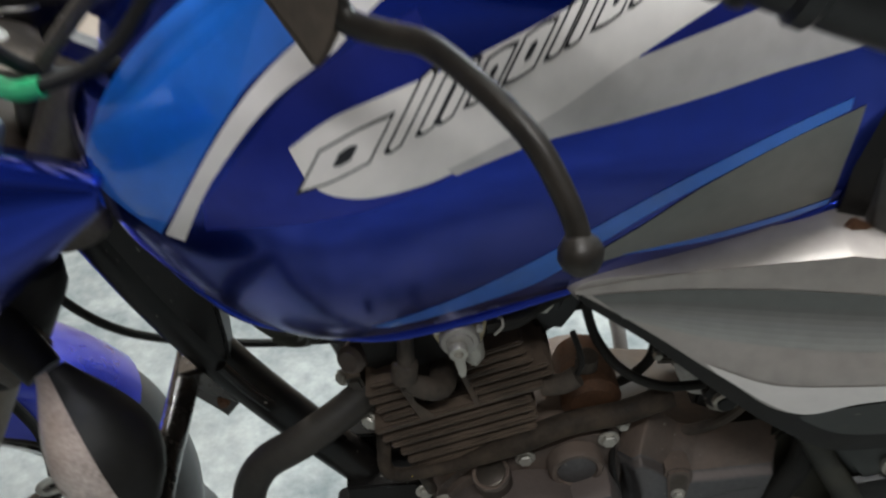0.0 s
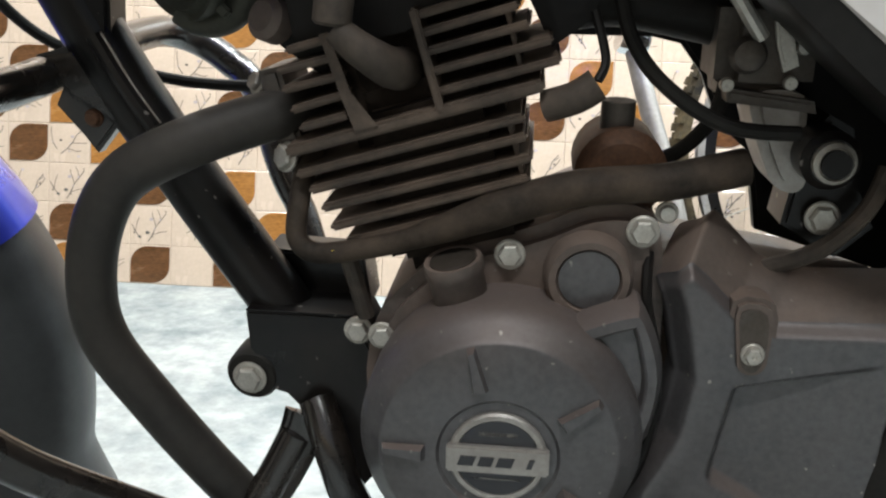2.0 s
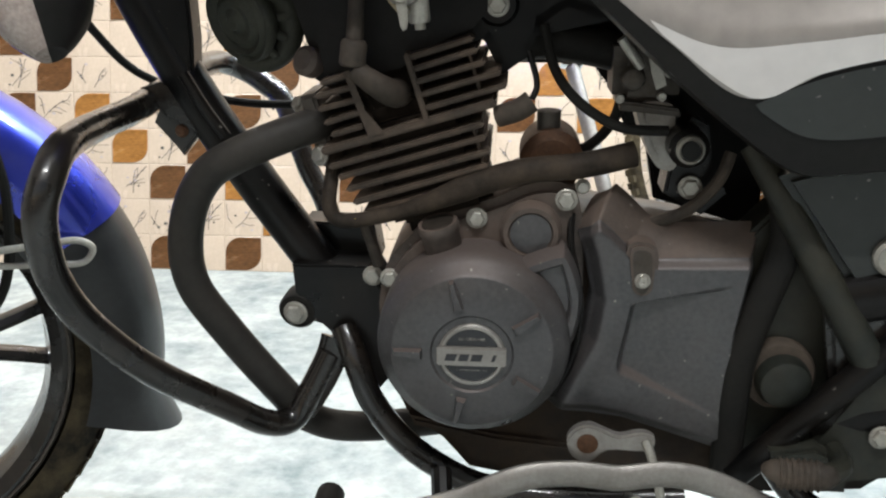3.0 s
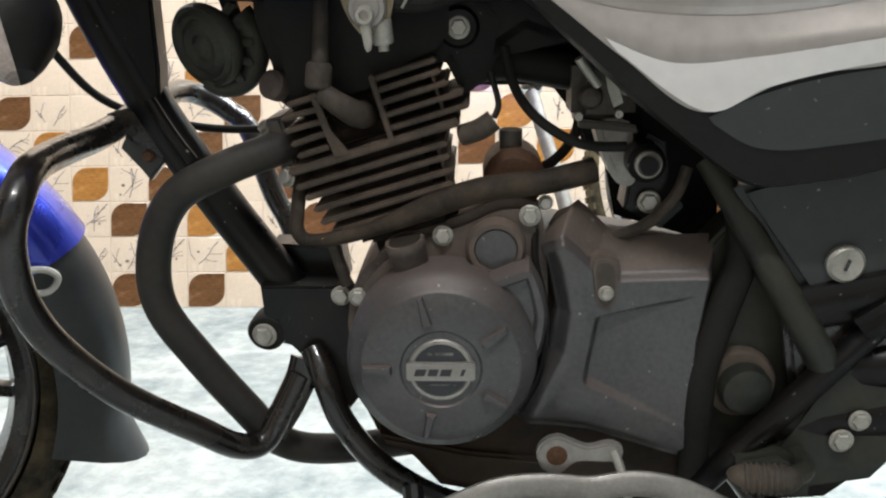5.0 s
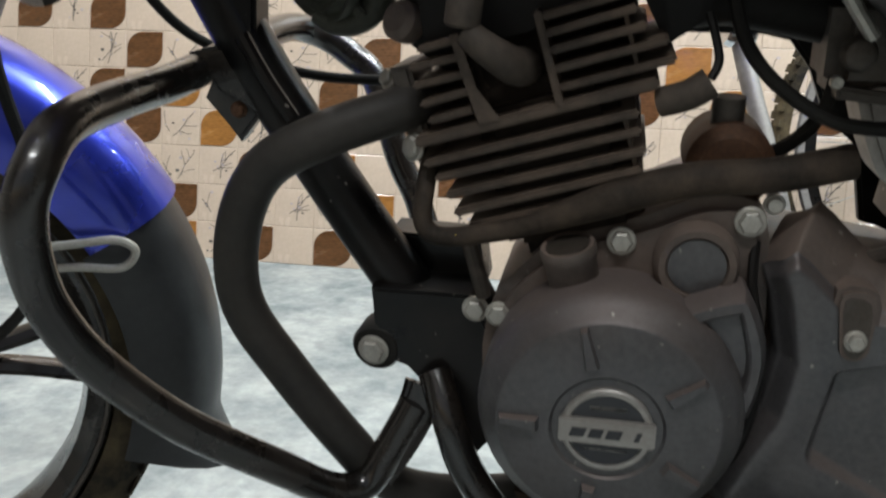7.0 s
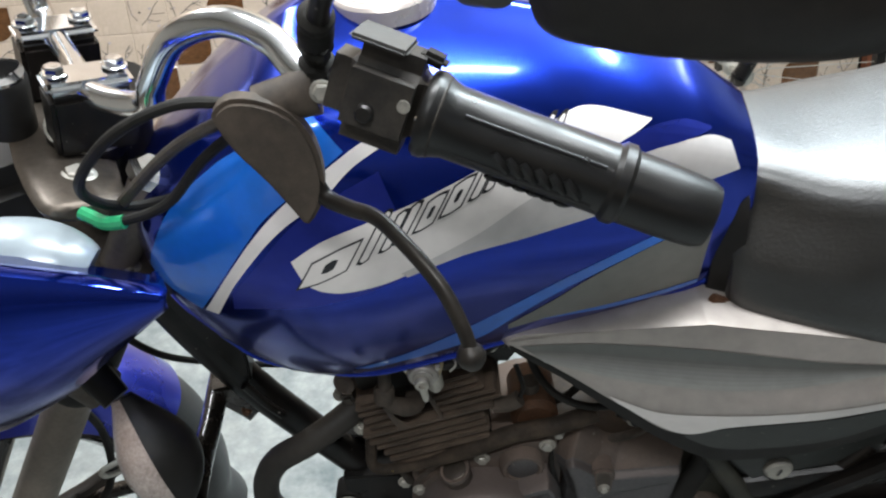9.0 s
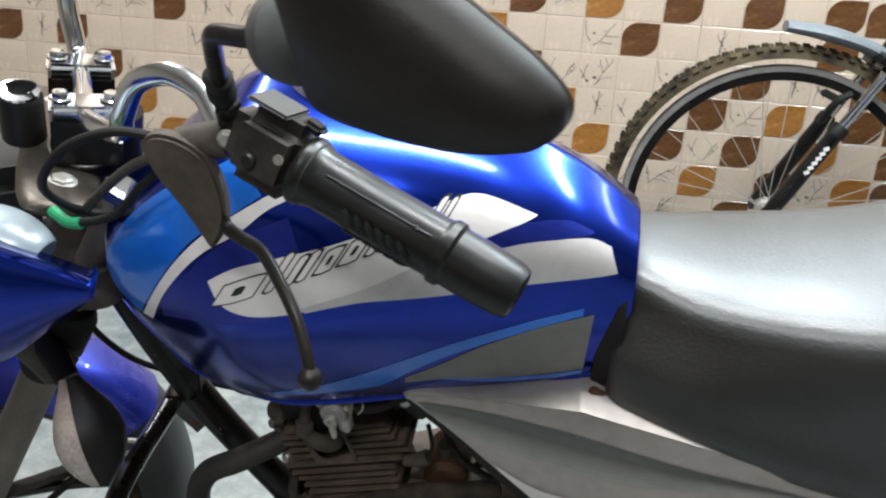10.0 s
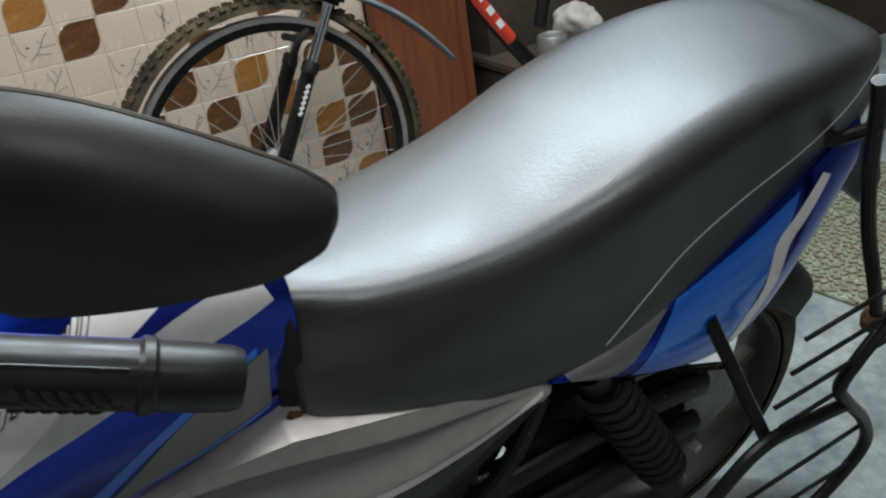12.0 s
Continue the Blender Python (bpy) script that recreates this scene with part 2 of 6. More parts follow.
SLIDER = material("dull_beige_slider", (0.2, 0.17, 0.14), 0.45, 0.4, 0.0, 0.15, 20, dust=DUST, dust_amount=0.3)
GUARDM = material("scuffed_black_tube", (0.008, 0.007, 0.0065), 0.22, 0.1, 0.6, 0.3, 18, bump=0.04, bump_scale=200, dust=(0.085, 0.06, 0.043), dust_amount=0.2, dust_scale=22)
HORNM = material("weathered_horn", (0.045, 0.047, 0.036), 0.6, 0.2, 0.0, 0.3, 30, bump=0.08, bump_scale=300, dust=(0.1, 0.095, 0.07), dust_amount=0.35, dust_scale=25)
CEILINGM = material("white_ceiling", (0.75, 0.75, 0.73), 0.8, 0, 0, 0.06, 3, bump=0.1, bump_scale=80)
SWITCHM = material("dusty_switch_plastic", (0.02, 0.018, 0.0165), 0.5, 0, 0, 0.2, 25, bump=0.05, bump_scale=700, dust=(0.15, 0.125, 0.1), dust_amount=0.45, dust_scale=16, spec=0.35)
BOOTM = material("grey_rubber_boot", (0.06, 0.062, 0.062), 0.5, 0, 0, 0.15, 20, bump=0.04, bump_scale=500, dust=DUST, dust_amount=0.2)
SUMPM = material("grimy_sump", (0.02, 0.013, 0.0085), 0.75, 0.1, 0.0, 0.35, 20, bump=0.2, bump_scale=200, dust=(0.1, 0.06, 0.032), dust_amount=0.5, dust_scale=16)
DARKWOOD = material("dark_brown_wall", (0.05, 0.032, 0.02), 0.7, 0, 0, 0.3, 4, bump=0.1, bump_scale=60)
YOKEM = material("grimy_yoke_metal", (0.09, 0.075, 0.062), 0.32, 0.7, 0.0, 0.25, 18, bump=0.05, bump_scale=300, dust=DUST, dust_amount=0.35, dust_scale=15)
REFLECTBLUE = material("pale_blue_reflector", (0.55, 0.64, 0.7), 0.7, 0, 0, 0.06, 3, bump=0.1, bump_scale=80)
MIRRORM = material("mirror_back_plastic", (0.012, 0.0095, 0.008), 0.45, 0, 0, 0.2, 15, bump=0.1, bump_scale=700, dust=DUST, dust_amount=0.06, spec=0.3)
MUDHOSE = material("muddy_hose", (0.02, 0.015, 0.011), 0.7, 0, 0, 0.3, 25, bump=0.15, bump_scale=300, dust=(0.13, 0.095, 0.068), dust_amount=0.55, dust_scale=18, spec=0.25)

# ---- building helpers ----
def catmull(pts, n=8, closed=False):
    """A smooth line through the points."""
    p = [Vector(q) for q in pts]
    k = len(p)
    out = []
    for i in range(k if closed else k - 1):
        a, b, c, d = (p[(i + j) % k] if closed else p[min(max(i + j, 0), k - 1)] for j in (-1, 0, 1, 2))
        for s in range(n):
            t = s / n
            out.append(0.5 * (2 * b + (c - a) * t + (2 * a - 5 * b + 4 * c - d) * t * t + (3 * b - a - 3 * c + d) * t ** 3))
    if not closed:
        out.append(p[-1])
    return out


def sweep(pts, r, seg=12, n=8, closed=False, squash=None, bm=None, smooth=True):
    """A tube along the points. r: a radius, or a function of 0..1 along it. squash: (direction, factor) flattens it."""
    bm = bm or bmesh.new()
    line = catmull(pts, n, closed) if smooth else [Vector(q) for q in pts]
    k = len(line)
    rings = []
    ref = None
    for i, c in enumerate(line):
        d = (line[(i + 1) % k] - line[i - 1]) if closed else (line[min(i + 1, k - 1)] - line[max(i - 1, 0)])
        d.normalize()
        if ref is None:
            ref = Vector((0, 1, 0)) if abs(d.y) < 0.9 else Vector((1, 0, 0))
        ref = (ref - d * ref.dot(d)).normalized()
        side = d.cross(ref)
        rad = r(i / (k - 1)) if callable(r) else r
        ring = []
        for j in range(seg):
            a = 2 * math.pi * j / seg
            v = (ref * math.cos(a) + side * math.sin(a)) * rad
            if squash:
                ax = Vector(squash[0]).normalized()
                v -= ax * v.dot(ax) * (1 - squash[1])
            ring.append(bm.verts.new(c + v))
        rings.append(ring)
    for i in range(k if closed else k - 1):
        a, b = rings[i], rings[(i + 1) % k]
        for j in range(seg):
            bm.faces.new((a[j], a[(j + 1) % seg], b[(j + 1) % seg], b[j]))
    if not closed:
        bm.faces.new(rings[0][::-1])
        bm.faces.new(rings[-1])
    return bm


def lathe(profile, at=(0, 0, 0), axis=(0, -1, 0), seg=32, bm=None):
    """Rings of (radius, distance along the axis) turned round the axis through at."""
    bm = bm or bmesh.new()
    q = Vector((0, 0, 1)).rotation_difference(Vector(axis).normalized())
    rings = []
    for rad, h in profile:
        if rad < 1e-6:
            rings.append([bm.verts.new(Vector(at) + q @ Vector((0, 0, h)))])
        else:
            rings.append([bm.verts.new(Vector(at) + q @ Vector((rad * math.cos(2 * math.pi * j / seg), rad * math.sin(2 * math.pi * j / seg), h))) for j in range(seg)])
    for a, b in zip(rings, rings[1:]):
        for j in range(seg):
            k = (j + 1) % seg
            if len(a) == 1 and len(b) == 1:
                continue
            if len(a) == 1:
                bm.faces.new((a[0], b[j], b[k]))
            elif len(b) == 1:
                bm.faces.new((a[j], a[k], b[0]))
            else:
                bm.faces.new((a[j], a[k], b[k], b[j]))
    if len(rings[0]) > 1:
        bm.faces.new(rings[0][::-1])
    if len(rings[-1]) > 1:
        bm.faces.new(rings[-1])
    return bm


def plate(outline, u0, u1, bevel=0.002, smooth=0, bm=None, tilt=None):
    """An outline of (x, w) from u0 to u1 across the machine, with softened edges. smooth: points per side of a smoothed outline."""
    bm = bm or bmesh.new()
    pts = [(v.x, v.z) for v in catmull([(x, 0, w) for x, w in outline], smooth, True)] if smooth else list(outline)
    own = bmesh.new()
    shift = (lambda x, w: tilt(x, w)) if tilt else (lambda x, w: 0.0)
    face = own.faces.new([own.verts.new((x, u0, w)) for x, w in pts])
    ext = bmesh.ops.extrude_face_region(own, geom=[face])
    for v in ext["geom"]:
        if isinstance(v, bmesh.types.BMVert):
            v.co.y = u1 + shift(v.co.x, v.co.z)
    bmesh.ops.recalc_face_normals(own, faces=own.faces)
    if bevel:
        bmesh.ops.bevel(own, geom=[e for e in own.edges if abs(e.verts[0].co.y - e.verts[1].co.y) < abs(u1 - u0) * 0.3], offset=bevel, segments=2, affect="EDGES", clamp_overlap=True)
    me = bpy.data.meshes.new("tmp")
    own.to_mesh(me)
    own.free()
    bm.from_mesh(me)
    bpy.data.meshes.remove(me)
    return bm


def block(lo, hi, bevel=0.003, m=None, bm=None, segments=2):
    """A box with softened edges, from corner to corner, turned by m."""
    bm = bm or bmesh.new()
    own = bmesh.new()
    bmesh.ops.create_cube(own, size=1, matrix=Matrix.Translation([(a + b) / 2 for a, b in zip(lo, hi)]) @ Matrix.Diagonal([b - a for a, b in zip(lo, hi)] + [1]))
    if bevel:
        bmesh.ops.bevel(own, geom=own.edges[:], offset=bevel, segments=segments, affect="EDGES", clamp_overlap=True)
    if m:
        own.transform(m)
    me = bpy.data.meshes.new("tmp")
    own.to_mesh(me)
    own.free()
    bm.from_mesh(me)
    bpy.data.meshes.remove(me)
    return bm


def skin(rows, closed=False, bm=None, caps=False):
    """A surface through rows of points. closed: each row is a ring."""
    bm = bm or bmesh.new()
    vs = [[bm.verts.new(p) for p in row] for row in rows]
    for a, b in zip(vs, vs[1:]):
        k = len(a)
        for j in range(k if closed else k - 1):
            bm.faces.new((a[j], a[(j + 1) % k], b[(j + 1) % k], b[j]))
    if caps:
        bm.faces.new(vs[0][::-1])
        bm.faces.new(vs[-1])
    return bm


def part(name, bm, mat, parent=None, label="", sharp=35):
    """Links a bmesh as one mesh object under a thing or a part."""
    bmesh.ops.remove_doubles(bm, verts=bm.verts, dist=1e-6)
    bmesh.ops.recalc_face_normals(bm, faces=bm.faces)
    for f in bm.faces:
        f.smooth = True
    lim = radians(sharp)
    for e in bm.edges:
        if len(e.link_faces) == 2 and e.calc_face_angle(0) > lim:
            e.smooth = False
    me = bpy.data.meshes.new(name)
    bm.to_mesh(me)
    bm.free()
    for m in mat if isinstance(mat, (list, tuple)) else (mat,):
        me.materials.append(m)
    ob = new(name, me)
    if parent:
        ob.parent = parent
    if label:
        tagged(ob, label)
    return ob


def thing(name, label, category, group="", at=None):
    ob = new(name)
    ob.empty_display_size = 0.05
    if at:
        ob.matrix_world = at
    return tagged(ob, label, category, group)


def bolt(at, parent, r=0.009, axis=(0, -1, 0), mat=None, height=0.006, name="bolt", washer=True):
    """A hexagon-headed bolt with a flange."""
    bm = lathe([(r * 1.12, 0), (r * 1.12, 0.0015), (r * 1.0, 0.0022)], at, axis, 24) if washer else bmesh.new()
    lathe([(r * 0.86, 0.001), (r * 0.86, height * 0.8), (r * 0.72, height), (r * 0.3, height), (0, height - 0.0008)], at, axis, 6 if r > 0.006 else 12, bm)
    return part(name, bm, mat or ZINC, parent, sharp=25)

# ---- the setting ----
SLOPE, WALL_Y = 0.177, 1.44


def floor_z(y):
    return 0.13 + (y - WALL_Y) * SLOPE


def slab(name, lo, hi, mat, label, category="wall", bevel=0.0):
    return tagged(part(name, block(lo, hi, bevel), mat), label, category, kind="structure")


bm = bmesh.new()
xs, ys = [-3.2 + 0.4 * i for i in range(20)], [-5.6 + 0.4 * i for i in range(18)] + [WALL_Y + 0.1]
skin([[(x, y, floor_z(y)) for x in xs] for y in ys], bm=bm)
tagged(part("ground", bm, FLOORM), "pale mottled cement floor sloping gently from the tiled wall", "floor", kind="structure")
wall = slab("wall_north", (-3.2, WALL_Y + 0.008, -0.3), (1.04, WALL_Y + 0.2, 2.8), GROUT, "wall of cream glazed tiles with brown leaf pattern")
slab("wall_north_end", (1.42, WALL_Y + 0.008, -0.3), (4.4, WALL_Y + 0.2, 1.35), DARKWOOD, "dark brown lower end of the rear wall")
# Unseen pale wall, added so the seat top has something bright to reflect.
slab("reflector_wall_north", (1.42, WALL_Y + 0.011, 1.35), (4.4, WALL_Y + 0.2, 2.8), REFLECTBLUE, "unseen pale blue wall added to reflect light into the seat")
# Near-black sheet: the doorway's shade is put into its colour.
slab("wall_recess", (1.04, WALL_Y + 0.55, -0.1), (1.5, WALL_Y + 0.7, 2.8), DARKFILL, "near-black sheet standing for the shade in the doorway")
slab("lintel", (1.04, WALL_Y + 0.008, 2.1), (1.42, WALL_Y + 0.2, 2.8), PLASTER, "plastered lintel over the doorway")
slab("wall_west", (-3.4, -3.4, -1.2), (-3.2, WALL_Y + 0.2, 2.8), PLASTER, "plain plastered side wall")
slab("wall_east", (4.4, -3.4, -1.2), (4.6, WALL_Y + 0.2, 2.8), PLASTER, "plain plastered side wall")
slab("wall_south_pier", (-3.4, -3.4, -1.2), (-2.2, -3.2, 2.8), PLASTER, "plain wall beside the open front")
slab("wall_south_pier", (2.8, -3.4, -1.2), (4.6, -3.2, 2.8), PLASTER, "plain wall beside the open front")
slab("wall_south_lintel", (-2.2, -3.4, 2.62), (2.8, -3.2, 2.8), PLASTER, "plain beam over the open front")
slab("ceiling", (-3.4, -3.4, 2.8), (4.6, WALL_Y + 0.2, 2.95), CEILINGM, "plain white ceiling", "ceiling")
# Bodies for the unseen tubes, added to go with their light.
for lx, ly, lz, *_ in TUBES:
    lamp = thing("unseen_tube_light", "white tube lamp on a plain batten, added out of sight", "lamp", "tube lamps", at=pose(lx, ly + 0.03, lz))
    part("batten", block((-0.62, -0.03, 0.0), (0.62, 0.035, 0.03), 0.006), PLASTER, lamp)
    if ly > 1.2:
        part("wall_bracket", block((-0.04, 0.03, -0.02), (0.04, WALL_Y - ly - 0.03 + 0.004, 0.05), 0.004), ZINC, lamp)
    for dx in (-0.5, 0.5) if ly < 1.2 else ():
        part("hanger", sweep([(dx, 0, 0.03), (dx, 0, 2.8 - lz)], 0.004, 8, 2), ZINC, lamp)

CELL, ROW, X0, Z0 = 0.095, 0.087, -0.915, 0.13
LEAVES = {0: "2o4b6b8o", 1: "2b7o23o", 2: "4b6o9b19b", 3: "1b3o5b8b18o20b22o", 4: "0b2o6b9o13b15o17b19b21o23b", 5: "1b7b12b14o18b20o22b", 6: "0b6o13b19b9o",
          7: "3b10b12o16b21b", 8: "1o7b9o11b13b15o17b19b21b", 9: "2b4b8o12b16o", 10: "3b9b15o19b"}


def leaf_shape(s, n=7):
    """Square leaf: two opposite corners round, two pointed."""
    h = s / 2
    pts = []
    for k in range(n + 1):
        a = math.pi / 2 + math.pi / 2 * k / n
        pts.append((-h + h * 0.92 + h * 0.92 * math.cos(a), h - h * 0.92 + h * 0.92 * math.sin(a)))
    pts += [(-h, -h)]
    for k in range(n + 1):
        a = -math.pi / 2 + math.pi / 2 * k / n
        pts.append((h - h * 0.92 + h * 0.92 * math.cos(a), -h + h * 0.92 + h * 0.92 * math.sin(a)))
    pts += [(h, h)]
    return pts


def tile_mesh(kind, seed):
    """One glazed cell: 0 plain, 1 brown leaf, 2 ochre leaf, 3 sprig print. Its face looks to -y."""
    rnd = random.Random(seed)
    bm = bmesh.new()
    hx, hz, e = CELL / 2 - 0.0003, ROW / 2 - 0.0003, 0.0013
    back = [bm.verts.new((x, 0.008, z)) for x, z in ((-hx, -hz), (hx, -hz), (hx, hz), (-hx, hz))]
    mid = [bm.verts.new((x, 0.0009, z)) for x, z in ((-hx, -hz), (hx, -hz), (hx, hz), (-hx, hz))]
    top = [bm.verts.new((x, 0, z)) for x, z in ((-hx + e, -hz + e), (hx - e, -hz + e), (hx - e, hz - e), (-hx + e, hz - e))]
    for a, b in ((back, mid), (mid, top)):
        for j in range(4):
            bm.faces.new((a[j], a[(j + 1) % 4], b[(j + 1) % 4], b[j]))
    grid, n = {}, 4
    for i in range(n + 1):
        for j in range(n + 1):
            a, b = 2 * i / n - 1, 2 * j / n - 1
            grid[i, j] = bm.verts.new((a * (hx - e), -0.0014 * (1 - a * a) * (1 - b * b) if kind in (0, 3) else 0, b * (hz - e)))
    for i in range(n):
        for j in range(n):
            bm.faces.new((grid[i, j], grid[i + 1, j], grid[i + 1, j + 1], grid[i, j + 1])).smooth = True
    if kind in (1, 2):
        pts = leaf_shape(0.98)
        low = [bm.verts.new((x * CELL * 0.965, -0.0002, z * ROW * 0.965)) for x, z in pts]
        high = [bm.verts.new((x * CELL * 0.94, -0.0012, z * ROW * 0.94)) for x, z in pts]
        for j in range(len(pts)):
            bm.faces.new((low[j], low[(j + 1) % len(pts)], high[(j + 1) % len(pts)], high[j])).material_index = 1
        bm.faces.new(high).material_index = 1
    if kind == 3:
        def lift(x, z, up):
            return (x, -0.0014 * (1 - (x / hx) ** 2) * (1 - (z / hz) ** 2) - up, z)

        def stroke(x, z, a, length, w, deep):
            for _ in range(4):
                nx, nz = x + math.cos(a) * length / 4, z + math.sin(a) * length / 4
                px, pz = -math.sin(a) * w, math.cos(a) * w
                if abs(nx) < hx - 0.004 and abs(nz) < hz - 0.004:
                    f = bm.faces.new([bm.verts.new(v) for v in (lift(x - px, z - pz, 0.0004), lift(nx - px, nz - pz, 0.0004), lift(nx + px, nz + pz, 0.0004), lift(x + px, z + pz, 0.0004))])
                    f.material_index = 1
                    if deep and rnd.random() < 0.8:
                        stroke(nx, nz, a + rnd.choice((-1, 1)) * rnd.uniform(0.5, 1.0), length * 0.45, w * 0.75, 0)
                        r = rnd.uniform(0.0014, 0.0026)
                        cx, cz = nx + rnd.uniform(-0.006, 0.006), nz + rnd.uniform(-0.006, 0.006)
                        if abs(cx) < hx - 0.006 and abs(cz) < hz - 0.006:
                            bm.faces.new([bm.verts.new(lift(cx + r * math.cos(q), cz + r * math.sin(q), 0.0006)) for q in (0, 1.05, 2.1, 3.14, 4.2, 5.25)]).material_index = rnd.choice((1, 2))
                x, z, a = nx, nz, a + rnd.uniform(-0.35, 0.35)
        for _ in range(2):
            stroke(rnd.uniform(-0.03, 0.01), rnd.uniform(-0.036, -0.01), rnd.uniform(0.5, 2.4), 0.075, 0.0009, 1)
        for _ in range(3):
            r, cx, cz = rnd.uniform(0.002, 0.0042), rnd.uniform(-0.03, 0.03), rnd.uniform(-0.028, 0.028)
            bm.faces.new([bm.verts.new(lift(cx + r * math.cos(q) * 1.4, cz + r * math.sin(q), 0.0005)) for q in (0, 1.05, 2.1, 3.14, 4.2, 5.25)]).material_index = rnd.choice((1, 2, 2))
    bmesh.ops.recalc_face_normals(bm, faces=bm.faces)
    me = bpy.data.meshes.new("tile")
    bm.to_mesh(me)
    bm.free()
    for m in {0: (CREAM,), 1: (CREAM, BROWNLEAF), 2: (CREAM, OCHRELEAF), 3: (CREAM, SPRIG, BLOSSOM)}[kind]:
        me.materials.append(m)
    return me


def tile_kind(k, j):
    import_row = LEAVES.get(j, "")
    num = ""
    for ch in import_row:
        if ch.isdigit():
            num += ch
        else:
            if num and int(num) == k:
                return 1 if ch == "b" else 2
            num = ""
    rnd = random.Random(k * 131 + j * 17)
    if (k < -1 or k > 21) and (k + j) % 2 == 0 and rnd.random() < 0.62:
        return rnd.choice((1, 1, 2))
    return 3 if rnd.random() < 0.62 else 0


def build_tiles():
    kinds = {(0, 0): tile_mesh(0, 1)}
    for v in range(1):
        kinds[1, v], kinds[2, v] = tile_mesh(1, v), tile_mesh(2, v)
    for v in range(7):
        kinds[3, v] = tile_mesh(3, 40 + v)
    rest = bmesh.new()
    for j in range(0, 31):
        for k in range(-24, 24):
            x, z = X0 + (k - 3) * CELL, Z0 + (j + 0.5) * ROW
            if x + CELL / 2 > 1.041 or x < -3.16:
                continue
            kind = tile_kind(k, j)
            me = kinds[kind, (k * 5 + j * 3) % 7 if kind == 3 else 0]
            if -2 <= k <= 23 and j <= 10:
                ob = new("tile", me)
                ob.location, ob.parent = (x, WALL_Y, z), wall
            else:
                n = len(rest.verts)
                own = bmesh.new()
                own.from_mesh(kinds[0, 0])
                own.transform(Matrix.Translation((x, WALL_Y, z)))
                tmp = bpy.data.meshes.new("tmp")
                own.to_mesh(tmp)
                own.free()
                rest.from_mesh(tmp)
                bpy.data.meshes.remove(tmp)
    ob = part("tiles_above", rest, CREAM, wall)
    ob["kind"] = "stuff"

# ---- the motorcycle ----
from mathutils.bvhtree import BVHTree

LEAN, STEER = 14, 30
bike = thing("motorcycle", "blue and silver commuter motorcycle leaning on its side stand", "motorcycle", at=pose(0, 0.18, 0, LEAN, 0, 0))


def section(points, n=14):
    """The points of a half section, spread evenly over a smooth line."""
    line = catmull([(0, u, w) for u, w in points], 10)
    cum = [0.0]
    for a, b in zip(line, line[1:]):
        cum.append(cum[-1] + (b - a).length)
    out, i = [], 0
    for s in range(n):
        d = cum[-1] * s / (n - 1)
        while i < len(cum) - 2 and cum[i + 1] < d:
            i += 1
        f = (d - cum[i]) / max(cum[i + 1] - cum[i], 1e-9)
        q = line[i].lerp(line[i + 1], f)
        out.append((q.y, q.z))
    return out


def loft(stations, n=14, between=6, caps=True):
    """A body symmetrical about the middle plane, through half sections at stations of x."""
    keys = [(x, section(s, n)) for x, s in stations]
    lines = [catmull([(x, s[j][0], s[j][1]) for x, s in keys], between) for j in range(n)]
    rows = []
    for i in range(len(lines[0])):
        left = [lines[j][i] for j in range(n)]
        right = [Vector((p.x, -p.y, p.z)) for p in reversed(left[:-1])]
        rows.append(left + right)
    return skin(rows, closed=True, caps=caps)


TANK = [(-0.29, [(-0.03, 0.715), (-0.07, 0.722), (-0.088, 0.76), (-0.074, 0.797), (-0.04, 0.808), (0, 0.812)]),
        (-0.262, [(-0.055, 0.66), (-0.098, 0.683), (-0.128, 0.75), (-0.121, 0.8), (-0.072, 0.83), (0, 0.838)]),
        (-0.20, [(-0.06, 0.598), (-0.1, 0.613), (-0.146, 0.725), (-0.15, 0.81), (-0.10, 0.873), (0, 0.893)]),
        (-0.12, [(-0.06, 0.577), (-0.1, 0.589), (-0.15, 0.69), (-0.165, 0.785), (-0.118, 0.897), (0, 0.945)]),
        (0.0, [(-0.05, 0.588), (-0.09, 0.605), (-0.126, 0.69), (-0.143, 0.775), (-0.105, 0.885), (0, 0.936)]),
        (0.10, [(-0.05, 0.615), (-0.083, 0.628), (-0.104, 0.69), (-0.114, 0.76), (-0.092, 0.86), (0, 0.912)]),
        (0.19, [(-0.05, 0.643), (-0.078, 0.653), (-0.087, 0.70), (-0.092, 0.755), (-0.08, 0.83), (0, 0.87)]),
        (0.252, [(-0.04, 0.662), (-0.07, 0.672), (-0.074, 0.71), (-0.074, 0.75), (-0.06, 0.80), (0, 0.822)])]
bm = loft(TANK, 46, 18)
bm.normal_update()
tank_tree = BVHTree.FromBMesh(bm)
tank = part("fuel_tank", bm, BLUE, bike, "glossy blue fuel tank with white and violet decals", 60)


def on_tree(tree, x, w, off, fallback=-0.1):
    hit = tree.ray_cast(Vector((x, -0.6, w)), Vector((0, 1, 0)))
    if hit[0] is None:
        return Vector((x, fallback, w))
    return hit[0] + hit[1] * (-off if hit[1].y > 0 else off)


